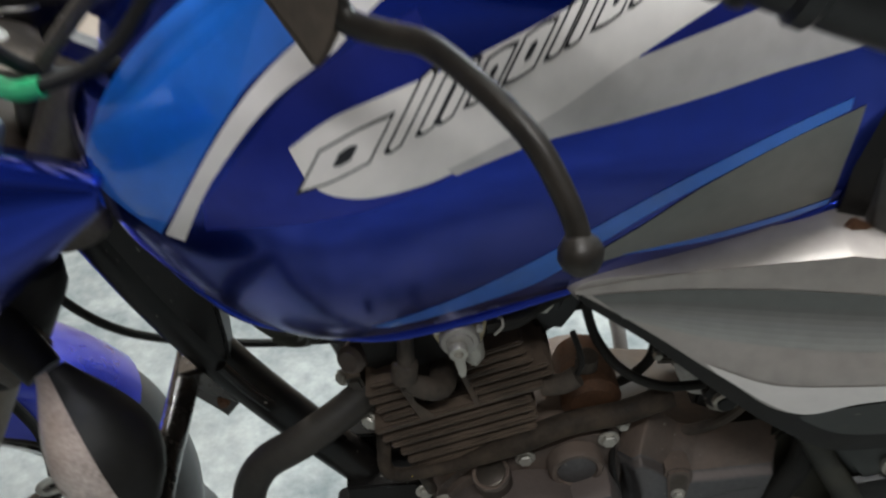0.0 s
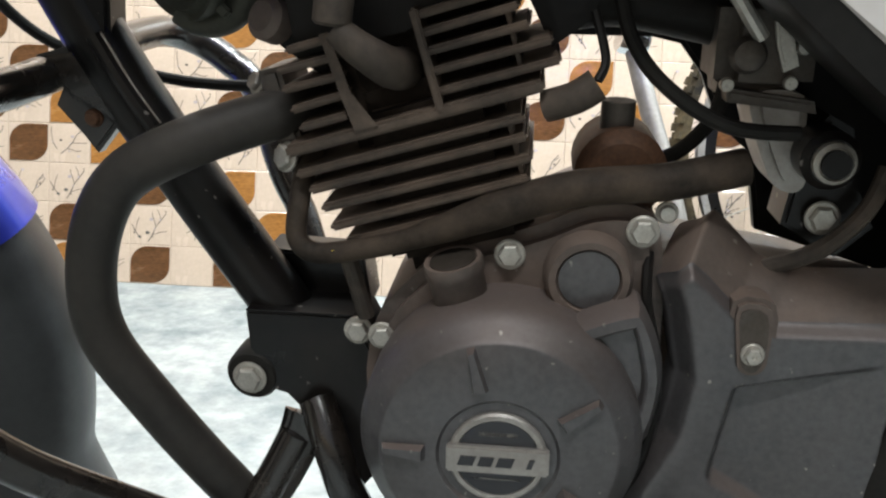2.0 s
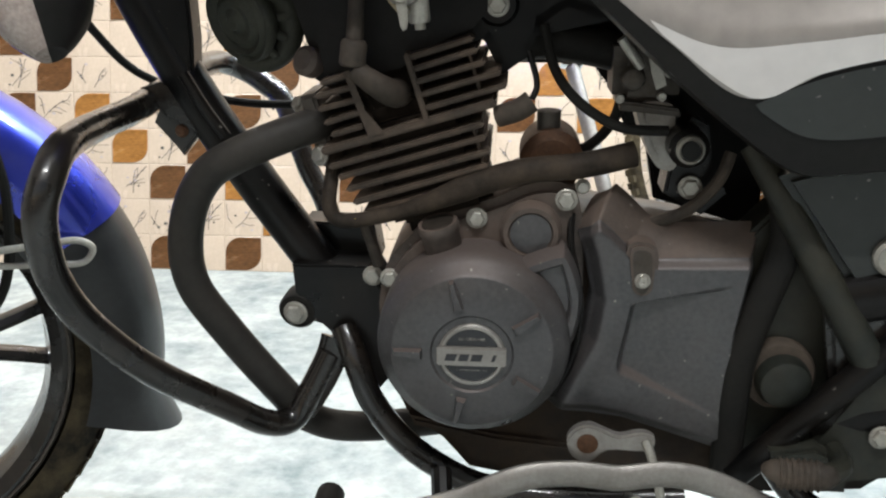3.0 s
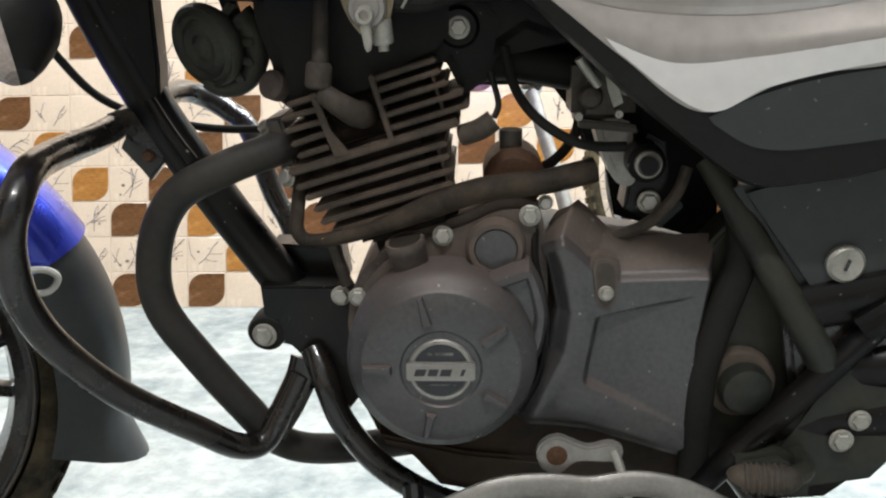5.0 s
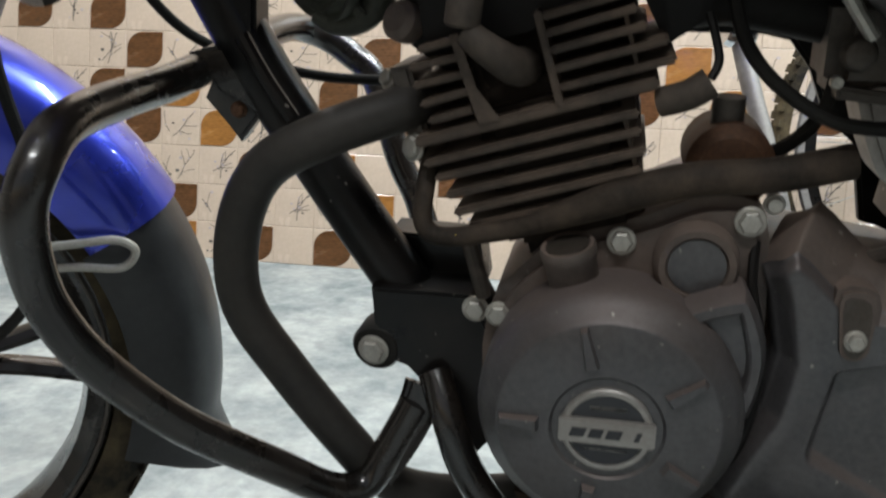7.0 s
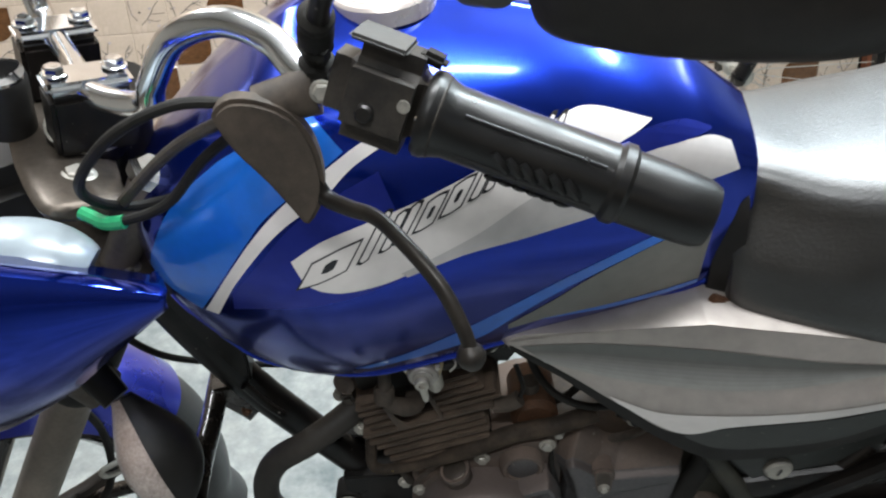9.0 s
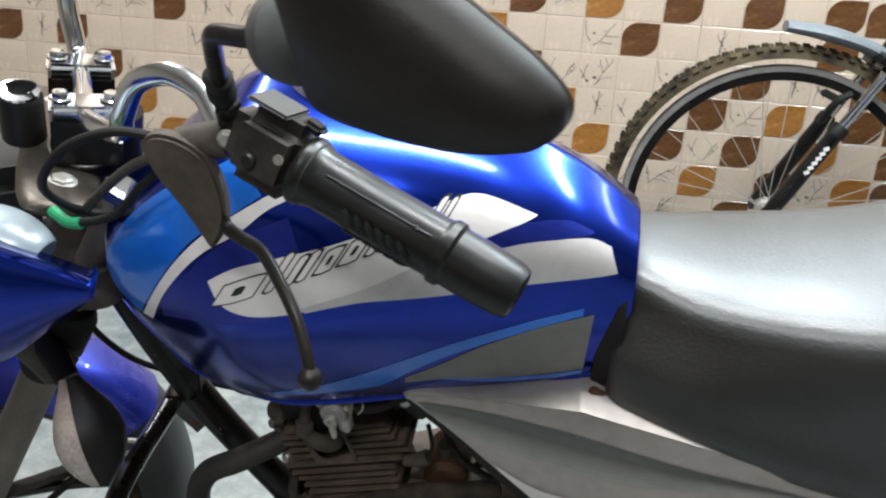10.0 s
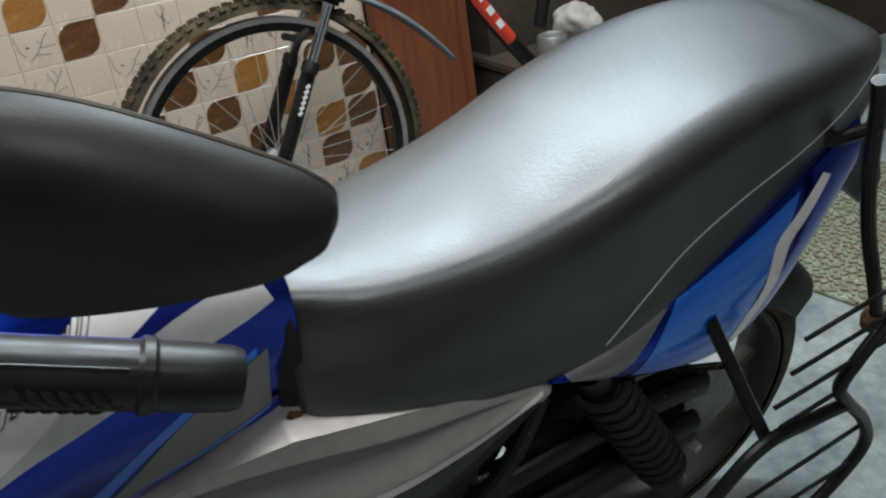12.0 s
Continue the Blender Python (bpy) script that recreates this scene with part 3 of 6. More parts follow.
def decal(name, top, bottom, mat, parent, tree, off=0.0008, n=64, m=22, label=""):
    """A film laid on a panel between an upper and a lower edge of (x, w)."""
    a = catmull([(x, 0, w) for x, w in top], 12)
    b = catmull([(x, 0, w) for x, w in bottom], 12)

    def along(line, f):
        k = f * (len(line) - 1)
        i = min(int(k), len(line) - 2)
        return line[i].lerp(line[i + 1], k - i)
    off *= 0.5 if parent is tank else 0.65
    rows = []
    for i in range(n + 1):
        p, q = along(a, i / n), along(b, i / n)
        rows.append([on_tree(tree, *(lambda r: (r.x, r.z))(p.lerp(q, j / m)), off) for j in range(m + 1)])
    return part(name, skin(rows), mat, parent, label, 70)


# This first patch is mostly the tank's gloss reflection, drawn as sky-blue colour.
decal("front_reflection", [(-0.274, 0.765), (-0.264, 0.79), (-0.24, 0.826), (-0.19, 0.868), (-0.12, 0.905)], [(-0.236, 0.726), (-0.205, 0.775), (-0.179, 0.811), (-0.154, 0.838), (-0.095, 0.877)], SKYBLUE, tank, tank_tree, 0.0006)
decal("slash_film", [(-0.233, 0.726), (-0.203, 0.775), (-0.177, 0.811), (-0.152, 0.837), (-0.123, 0.858), (-0.092, 0.876), (-0.07, 0.885)], [(-0.222, 0.722), (-0.198, 0.766), (-0.171, 0.802), (-0.146, 0.826), (-0.115, 0.845), (-0.09, 0.865), (-0.064, 0.877)], WHITE, tank, tank_tree, 0.0009)
decal("shade_film", [(-0.2, 0.76), (-0.15, 0.818), (-0.115, 0.842), (-0.07, 0.86)], [(-0.205, 0.735), (-0.16, 0.745), (-0.1, 0.755), (-0.04, 0.772)], VIOLET, tank, tank_tree, 0.0006)
decal("band_film", [(-0.145, 0.797), (-0.12, 0.812), (-0.085, 0.822), (-0.035, 0.834), (0.026, 0.853), (0.07, 0.869), (0.1, 0.871), (0.152, 0.852)], [(-0.137, 0.775), (-0.123, 0.766), (-0.1, 0.762), (-0.06, 0.768), (0.0, 0.79), (0.053, 0.8145), (0.1, 0.834), (0.15, 0.851)], WHITE, tank, tank_tree, 0.0010)
decal("band_tail", [(-0.06, 0.772), (0.0, 0.792), (0.053, 0.8155), (0.1, 0.823), (0.149, 0.832), (0.198, 0.83), (0.224, 0.818)], [(-0.055, 0.767), (-0.005, 0.777), (0.05, 0.7785), (0.1, 0.781), (0.15, 0.788), (0.19, 0.792), (0.233, 0.794)], BANDTAIL, tank, tank_tree, 0.0012)
decal("wedge_film", [(0.054, 0.8155), (0.1, 0.834), (0.14, 0.847), (0.178, 0.845), (0.205, 0.833)], [(0.054, 0.8145), (0.1, 0.8225), (0.145, 0.831), (0.18, 0.832), (0.206, 0.831)], VIOLET, tank, tank_tree, 0.0014)
decal("rear_film", [(0.03, 0.655), (0.07, 0.682), (0.11, 0.71), (0.165, 0.735), (0.216, 0.749)], [(0.03, 0.645), (0.07, 0.652), (0.12, 0.655), (0.17, 0.663), (0.212, 0.672)], GREYFILM, tank, tank_tree, 0.0010)
decal("edge_film", [(-0.118, 0.618), (-0.06, 0.64), (-0.015, 0.662), (0.042, 0.695), (0.089, 0.719), (0.156, 0.744), (0.205, 0.757)], [(-0.105, 0.612), (-0.05, 0.622), (0.0, 0.637), (0.042, 0.672), (0.089, 0.702), (0.156, 0.732), (0.205, 0.748)], SKYBLUE, tank, tank_tree, 0.0007, m=8)
decal("edge_film", [(0.06, 0.6525), (0.12, 0.655), (0.17, 0.662), (0.212, 0.671)], [(0.06, 0.652), (0.12, 0.648), (0.17, 0.655), (0.212, 0.664)], SKYBLUE, tank, tank_tree, 0.0011, m=2)
# the model's name as plain slanted lozenges
MARKS = ((-0.143, 0.04, 0.024, 1), (-0.0925, 0.0075, 0.036, 0), (-0.0745, 0.0075, 0.027, 0), (-0.063, 0.0075, 0.027, 0), (-0.047, 0.015, 0.022, 1), (-0.0255, 0.0165, 0.022, 1), (-0.001, 0.007, 0.024, 0), (0.0105, 0.007, 0.026, 0), (0.026, 0.0155, 0.022, 1), (0.048, 0.0065, 0.026, 0), (0.061, 0.006, 0.02, 0))


def mark(x0, wide, tall, grow, mat, off, lo=0.0, hi=1.0, inset=0.0):
    """A slanted lozenge of ink on the tank, from lo to hi of its height."""
    def at(f, h):
        x = x0 + wide * f + 0.62 * tall * h
        return (x, 0.771 + (x0 + wide * f + 0.141) * 0.385 + tall * h)
    a, b = inset - grow / wide, 1 - inset + grow / wide
    top = [at(a, hi + grow / tall), at((a + b) / 2, hi + grow / tall + 0.05), at(b, hi + grow / tall - 0.04)]
    low = [at(a, lo - grow / tall + 0.05), at((a + b) / 2, lo - grow / tall - 0.03), at(b, lo - grow / tall)]
    decal("name_mark", top, low, mat, tank, tank_tree, off, 14, 14)


for x0, wide, tall, kind in MARKS:
    mark(x0, wide, tall, 0.002, BLACKINK, 0.0016)
    mark(x0, wide, tall, 0.0, WHITE, 0.0021)
    if kind == 1:
        mark(x0, wide, tall, 0.0, BLACKINK, 0.0026, 0.34, 0.7, 0.36)

part("tank_seam", sweep([(-0.26, -0.084, 0.672), (-0.235, -0.092, 0.641), (-0.2, -0.095, 0.61), (-0.12, -0.096, 0.586), (-0.05, -0.09, 0.59), (0.02, -0.085, 0.606), (0.10, -0.079, 0.625), (0.19, -0.0745, 0.651), (0.25, -0.068, 0.669)], 0.004, 12), BLUE, tank, "rolled seam along the foot of the tank")
# Cap place assumed; widened and paled to paint the reflection on the tank top.
part("tank_cap", lathe([(0.044, -0.012), (0.044, 0.002), (0.042, 0.0045), (0.036, 0.005), (0.0345, 0.0035), (0.033, 0.005), (0.012, 0.0065), (0, 0.0065)], (-0.06, 0, 0.9425), (-0.03, 0, 1), 40), REFLECTCAP, bike, "flush fuel filler cap, enlarged and paled for the tank-top reflection")
part("tank_lower_trim", loft([(-0.25, [(-0.03, 0.62), (-0.06, 0.63), (-0.075, 0.68), (-0.05, 0.70), (0, 0.71)]), (-0.2, [(-0.03, 0.582), (-0.07, 0.588), (-0.088, 0.61), (-0.05, 0.635), (0, 0.645)]),
     (-0.15, [(-0.03, 0.575), (-0.06, 0.578), (-0.075, 0.592), (-0.05, 0.61), (0, 0.62)])], 12, 5), BLACK, bike, "dark plastic trim under the tank nose")
part("backbone", sweep([(-0.36, 0, 0.70), (-0.2, 0, 0.66), (0.0, 0, 0.63), (0.25, 0, 0.60), (0.5, 0, 0.58)], 0.03, 16), BLACKPAINT, bike)

# seat
SEAT = []
for x, hw, wb, wt in [(0.238, 0.09, 0.648, 0.785), (0.258, 0.106, 0.64, 0.79), (0.33, 0.13, 0.63, 0.783), (0.44, 0.141, 0.602, 0.789), (0.54, 0.143, 0.578, 0.81), (0.63, 0.147, 0.595, 0.84), (0.72, 0.145, 0.63, 0.863),
                      (0.80, 0.141, 0.665, 0.876), (0.88, 0.136, 0.70, 0.88), (0.97, 0.122, 0.75, 0.878), (1.03, 0.1, 0.79, 0.872), (1.055, 0.08, 0.81, 0.86)]:
    ht = hw - max(0.56 - x, 0) * 0.09
    low = 1.0 - 0.4 * min(max((x - 0.55) / 0.25, 0), 1)
    SEAT.append((x, [(0, wb), (-hw * 0.97, wb), (-hw * 0.995, wb + (wt - wb) * 0.35), (-hw * 0.5 - ht * 0.49, wt - 0.066 * low), (-ht * 0.965, wt - 0.037 * low), (-ht * 0.9, wt - 0.0175 * low), (-ht * 0.76, wt - 0.007 * low), (-ht * 0.4, wt - 0.0012), (0, wt)]))
seat_bm = loft(SEAT, 30, 8)
seat_bm.normal_update()
seat_tree = BVHTree.FromBMesh(seat_bm)
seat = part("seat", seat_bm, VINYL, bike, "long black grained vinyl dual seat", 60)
part("piping", sweep([on_tree(seat_tree, v.x, v.z, 0.0004) for v in catmull([(0.585, 0, 0.62), (0.64, 0, 0.665), (0.70, 0, 0.712), (0.765, 0, 0.742), (0.85, 0, 0.77), (0.93, 0, 0.798), (1.0, 0, 0.832), (1.04, 0, 0.84)], 6)], 0.0009, 6, 1, smooth=False), BANDTAIL, seat, "thin pale stitched seam")
part("seat_front_trim", loft([(0.222, [(0, 0.64), (-0.072, 0.645), (-0.078, 0.72), (-0.065, 0.765), (0, 0.785)]), (0.247, [(0, 0.63), (-0.082, 0.64), (-0.088, 0.72), (-0.07, 0.77), (0, 0.79)])], 14, 3), BLACK, bike)

# side panel: a black base with a silver skin, coloured films and shading strips
PANEL = [(0.024, 0.622), (0.11, 0.637), (0.20, 0.653), (0.226, 0.655), (0.33, 0.645), (0.44, 0.618), (0.515, 0.592), (0.49, 0.55), (0.44, 0.49), (0.36, 0.448), (0.285, 0.432), (0.245, 0.433), (0.20, 0.463), (0.145, 0.508), (0.085, 0.563)]


FOLD_TOP = ((0.024, 0.62), (0.042, 0.615), (0.14, 0.622), (0.24, 0.623), (0.36, 0.61), (0.46, 0.596), (0.52, 0.59))
FOLD_LOW = ((0.024, 0.617), (0.06, 0.592), (0.13, 0.548), (0.18, 0.531), (0.24, 0.535), (0.32, 0.548), (0.42, 0.566), (0.52, 0.588))


def ease(a, b, x):
    f = min(max((x - a) / (b - a), 0.0), 1.0)
    return f * f * (3 - 2 * f)


def lerp_at(table, x):
    """Straight between the rows of a small table of (x, y)."""
    for (a, p), (b, q) in zip(table, table[1:]):
        if x <= b:
            return p + (q - p) * max(x - a, 0) / (b - a)
    return table[-1][1]


def panel_u(x, w):
    """How far the side panel stands out: a crisp fold near its top, a hollow, a roll and an undercut."""
    f = ease(0.0, 0.34, x - 0.02)
    hi, lo = lerp_at(FOLD_TOP, x), lerp_at(FOLD_LOW, x)
    gap = max(hi - lo, 0.004)
    if w > hi:
        p = 0.022 - 0.14 * (w - hi)
    elif w > lo:
        h = (hi - w) / gap
        p = 0.022 - 0.009 * math.sin(math.pi * min(h / 0.9, 1.0)) * min(gap / 0.05, 1.0) + 0.006 * h
    else:
        p = 0.028 - 0.25 * (lo - w)
    return -0.09 - 0.03 * f - p * (0.25 + 0.75 * f)


def panel_skin(outline, off, steps=44):
    """A skin over an outline of (x, w) on the side panel, closed at the back."""
    pts = [(v.x, v.z) for v in catmull([(x, 0, w) for x, w in outline], 9, True)]
    cx, cw = sum(p[0] for p in pts) / len(pts), sum(p[1] for p in pts) / len(pts)
    rings = []
    for s in range(steps):
        f = s / steps
        ring = []
        for x, w in pts:
            px, pw = x + (cx - x) * f, w + (cw - w) * f
            ring.append((px, panel_u(px, pw) - off * min(1, s / 1.0) if s else panel_u(px, pw) + 0.004, pw))
        rings.append(ring)
    bm = skin([[(x, -0.05, w) for x, w in pts]] + rings, closed=True)
    bm.faces.ensure_lookup_table()
    last = [v for v in bm.verts][-len(pts):]
    bm.faces.new(last)
    return bm


side_bm = panel_skin(PANEL, 0.003)
side_bm.normal_update()
panel_tree = BVHTree.FromBMesh(side_bm)
for face in side_bm.faces:
    c = face.calc_center_median()
    top = 0.622 + 0.17 * (c.x - 0.024) if c.x < 0.22 else 0.656 - 0.2 * (c.x - 0.22) - 0.1 * max(c.x - 0.33, 0)
    face.material_index = 1 if c.z > top - 0.01 else 0
side = part("side_panel", side_bm, (BLACK, SILVER), bike, "silver side panel with dark grey facets and a black lower edge", 50)
decal("silver_skin", [(0.03, 0.62), (0.11, 0.6345), (0.20, 0.65), (0.226, 0.652), (0.33, 0.642), (0.44, 0.615), (0.508, 0.591)],
      [(0.036, 0.614), (0.09, 0.575), (0.145, 0.532), (0.205, 0.492), (0.27, 0.52), (0.36, 0.535), (0.50, 0.585)], SILVER, side, panel_tree, 0.0012, 110, 40)
decal("facet_line", [(0.13, 0.548), (0.18, 0.53), (0.24, 0.535), (0.32, 0.548), (0.42, 0.565), (0.50, 0.588)], [(0.14, 0.537), (0.206, 0.493), (0.25, 0.512), (0.30, 0.526), (0.41, 0.548), (0.50, 0.584)], WHITE, side, panel_tree, 0.0024, 90, 14)
# Below the printed grey band, graded strips paint the panel hollow's shading.
GRADE = [(0.0, 0.3, GREYBAND)] + [(0.3 + 0.1 * k, 0.4 + 0.1 * k, film) for k, film in enumerate(SHADEGRADE)]
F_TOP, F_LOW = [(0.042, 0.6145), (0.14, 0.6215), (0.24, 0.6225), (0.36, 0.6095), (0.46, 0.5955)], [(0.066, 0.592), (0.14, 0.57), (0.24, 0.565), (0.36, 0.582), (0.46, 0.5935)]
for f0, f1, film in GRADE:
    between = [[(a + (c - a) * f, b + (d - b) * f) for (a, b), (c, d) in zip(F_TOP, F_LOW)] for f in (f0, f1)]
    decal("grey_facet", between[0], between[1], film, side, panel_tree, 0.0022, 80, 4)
decal("dark_facet", [(0.21, 0.488), (0.25, 0.508), (0.30, 0.522), (0.38, 0.535), (0.46, 0.56)], [(0.215, 0.482), (0.25, 0.464), (0.30, 0.466), (0.38, 0.485), (0.455, 0.55)], DARKGREY, side, panel_tree, 0.0018, 80, 20)
part("panel_lug", block((-0.012, -0.004, -0.006), (0.012, 0.004, 0.006), 0.002, Matrix.Translation((0.232, -0.094, 0.652)) @ Matrix.Rotation(0.5, 4, "Y")), RUST, bike)

# lower rear panel with the lock
part("lock_panel", plate([(0.248, 0.42), (0.30, 0.436), (0.42, 0.462), (0.47, 0.44), (0.46, 0.33), (0.40, 0.30), (0.352, 0.282), (0.33, 0.31)], -0.03, -0.078, 0.006), DARKGREY, bike, "dark plastic panel with a key lock")
lock = part("lock", lathe([(0.0165, 0), (0.0165, 0.005), (0.0135, 0.008), (0.0125, 0.0075), (0, 0.0078)], (0.345, -0.078, 0.356), seg=28), ZINC, bike, "round bright key lock")
part("keyhole", block((-0.0012, -0.001, -0.005), (0.0012, 0.001, 0.005), 0, Matrix.Translation((0.345, -0.0865, 0.356)) @ Matrix.Rotation(0.35, 4, "Y")), BLACKINK, lock)

# tail panel
top_line = catmull([(0.508, -0.135, 0.601), (0.60, -0.148, 0.616), (0.70, -0.152, 0.655), (0.76, -0.152, 0.684), (0.82, -0.15, 0.713), (0.91, -0.14, 0.757), (0.985, -0.12, 0.785)], 16)
low_line = catmull([(0.506, -0.138, 0.598), (0.60, -0.15, 0.556), (0.70, -0.152, 0.521), (0.79, -0.15, 0.508), (0.865, -0.145, 0.542), (0.925, -0.136, 0.608), (0.99, -0.118, 0.68)], 16)
rows = []
for a, b in zip(top_line, low_line):
    row = [a + Vector((0, 0.05, -0.012))]
    for j in range(25):
        p = a.lerp(b, j / 24)
        p.y -= 0.016 * math.sin(math.pi * j / 24) ** 0.7
        row.append(p)
    rows.append(row + [b + Vector((0, 0.05, 0))])
tail_bm = skin(rows)
tail_bm.normal_update()
tail_tree = BVHTree.FromBMesh(tail_bm)
tail = part("tail_panel", tail_bm, BLUE, bike, "blue tail panel with sky blue, grey and white slashes", 60)
decal("grey_slash", [(0.525, 0.604), (0.59, 0.612), (0.672, 0.64)], [(0.535, 0.592), (0.575, 0.573), (0.618, 0.588)], GREYFILM, tail, tail_tree, 0.001)
decal("sky_slash", [(0.684, 0.646), (0.72, 0.661), (0.80, 0.698), (0.868, 0.73)], [(0.622, 0.56), (0.68, 0.536), (0.74, 0.524), (0.785, 0.525)], SKYBLUE, tail, tail_tree, 0.001)
decal("white_slash", [(0.783, 0.528), (0.802, 0.57), (0.824, 0.61), (0.832, 0.67), (0.862, 0.701), (0.905, 0.742)], [(0.806, 0.526), (0.826, 0.562), (0.85, 0.602), (0.857, 0.66), (0.882, 0.69), (0.92, 0.735)], WHITE, tail, tail_tree, 0.0018, m=6)
part("tail_panel", skin([[Vector((p.x, -p.y, p.z)) for p in r] for r in rows]), BLUE, bike, "", 60)
part("rear_fender", loft([(0.52, [(0, 0.54), (-0.09, 0.55), (-0.12, 0.60), (0, 0.64)]), (0.8, [(0, 0.62), (-0.08, 0.58), (-0.11, 0.66), (0, 0.72)]), (1.02, [(0, 0.66), (-0.07, 0.64), (-0.09, 0.72), (0, 0.78)]), (1.16, [(0, 0.56), (-0.06, 0.55), (-0.07, 0.62), (0, 0.66)])], 12, 5), BLACK, bike)
part("grab_rail", sweep([(0.90, -0.10, 0.75), (0.965, -0.165, 0.80), (0.99, -0.175, 0.87), (1.03, -0.12, 0.93), (1.05, 0, 0.95), (1.03, 0.12, 0.93), (0.99, 0.175, 0.87), (0.965, 0.165, 0.80), (0.90, 0.10, 0.75)], 0.009, 10), BLACKPAINT, bike, "black tubular grab rail behind the seat")

# ---- engine ----
TILT_CYL = radians(16.5)
FIN_X, FIN_W = Vector((math.cos(TILT_CYL), 0, math.sin(TILT_CYL))), Vector((-math.sin(TILT_CYL), 0, math.cos(TILT_CYL)))
CYL = Matrix(((FIN_X.x, 0, FIN_W.x, -0.034), (0, 1, 0, 0), (FIN_X.z, 0, FIN_W.z, 0.392), (0, 0, 0, 1)))  # x along the fins, z up the barrel

part("crankcase", plate([(-0.088, 0.27), (-0.082, 0.322), (-0.06, 0.352), (-0.035, 0.372), (0.0, 0.384), (0.022, 0.392), (0.05, 0.404), (0.082, 0.402), (0.092, 0.375), (0.096, 0.31), (0.092, 0.25), (0.07, 0.20), (0.03, 0.178), (-0.03, 0.184), (-0.07, 0.215)], 0.08, -0.052, 0.008, 3), DUSTY, bike, "dusty grey crankcase")
part("crankcase_rear", plate([(0.05, 0.375), (0.12, 0.36), (0.19, 0.35), (0.25, 0.34), (0.25, 0.17), (0.05, 0.16)], 0.1, -0.03, 0.01), SUMPM, bike)
part("sump", plate([(-0.085, 0.215), (-0.066, 0.172), (-0.03, 0.142), (-0.005, 0.112), (0.05, 0.102), (0.12, 0.1), (0.24, 0.105), (0.24, 0.22), (-0.085, 0.26)], 0.09, -0.045, 0.012), SUMPM, bike)
part("sump_rib", plate([(-0.062, 0.176), (0.02, 0.158), (0.1, 0.15), (0.1, 0.142), (0.02, 0.148), (-0.056, 0.165)], -0.03, -0.053, 0.003), SUMPM, bike)
cover = part("stator_cover", lathe([(0.085, 0.0), (0.085, 0.026), (0.0845, 0.035), (0.0822, 0.041), (0.0785, 0.0455), (0.0715, 0.0522), (0.0698, 0.0545), (0.068, 0.0555), (0.045, 0.059), (0.036, 0.0595), (0.034, 0.0575), (0, 0.0575)], (0, -0.052, 0.27), seg=64), ENGINE, bike, "round dark grey engine cover with five ribs", 28)
for a in (105, 33, 180, -31, -102):
    c, s = math.cos(radians(a)), math.sin(radians(a))
    m = Matrix(((c, 0, -s, 0), (0, 1, 0, -0.109), (s, 0, c, 0.27), (0, 0, 0, 1)))
    bm = bmesh.new()
    vs = [bm.verts.new(m @ Vector(v)) for v in ((0.041, 0.001, -0.0055), (0.0695, 0.006, -0.0032), (0.0695, 0.006, 0.0032), (0.041, 0.001, 0.0055), (0.044, -0.0075, -0.0032), (0.0665, -0.0042, -0.0016), (0.0665, -0.0042, 0.0016), (0.044, -0.0075, 0.0032))]
    for f in ((0, 1, 2, 3), (7, 6, 5, 4), (0, 4, 5, 1), (1, 5, 6, 2), (2, 6, 7, 3), (3, 7, 4, 0)):
        bm.faces.new([vs[i] for i in f])
    part("rib", bm, ENGINE, cover)
part("badge_ring", lathe([(0.0285, 0), (0.0285, 0.003), (0.0272, 0.0045), (0.0245, 0.0045), (0.0238, 0.0025), (0, 0.0025)], (0, -0.109, 0.27), seg=48), ALLOY, cover, "worn silver ring of the round badge")
part("badge_field", lathe([(0.0238, 0), (0.0238, 0.0006), (0, 0.0006)], (0, -0.1122, 0.27), seg=40), BLACKINK, cover)
part("badge_band", block((-0.0295, -0.1168, 0.2615), (0.0295, -0.1105, 0.2785), 0.0012), ALLOY, cover, "silver band across the badge")
for x0, w0, dx, dw in ((-0.023, 0.2668, 0.009, 0.006), (-0.0115, 0.2668, 0.008, 0.006), (-0.001, 0.2668, 0.009, 0.006), (0.0165, 0.2668, 0.003, 0.006)):
    part("badge_mark", plate([(x0, w0), (x0 + dx, w0), (x0 + dx + 0.002, w0 + dw), (x0 + 0.002, w0 + dw)], -0.1166, -0.1174, 0.0001), BLACKINK, cover)
part("badge_mark", block((-0.0115, -0.1128, 0.2835), (0.0115, -0.1118, 0.2868), 0.0003), ALLOY, cover)
part("badge_mark", block((-0.0135, -0.1128, 0.2555), (0.0135, -0.1118, 0.2572), 0.0003), ALLOY, cover)
# lobes of the crankcase front
part("inspection_boss", lathe([(0.027, 0), (0.0262, 0.012), (0.0235, 0.0165), (0.0195, 0.0165), (0.0182, 0.013), (0, 0.013)], (0.048, -0.05, 0.364), seg=40), DUSTY, bike)
part("inspection_disc", lathe([(0.0178, 0), (0.0178, 0.002), (0, 0.003)], (0.048, -0.063, 0.364), seg=36), ENGINE, bike)
lobe_out = [(0.028, 0.332), (0.0385, 0.342), (0.0695, 0.3545), (0.0815, 0.3495), (0.0935, 0.314), (0.084, 0.264), (0.058, 0.288)]
lobe_in = [(0.049, 0.332), (0.0505, 0.335), (0.0715, 0.3425), (0.0757, 0.3405), (0.083, 0.308), (0.0775, 0.288), (0.064, 0.31)]
lobe_mid = [tuple(0.62 * a + 0.38 * b for a, b in zip(p, q)) for p, q in zip(lobe_out, lobe_in)]
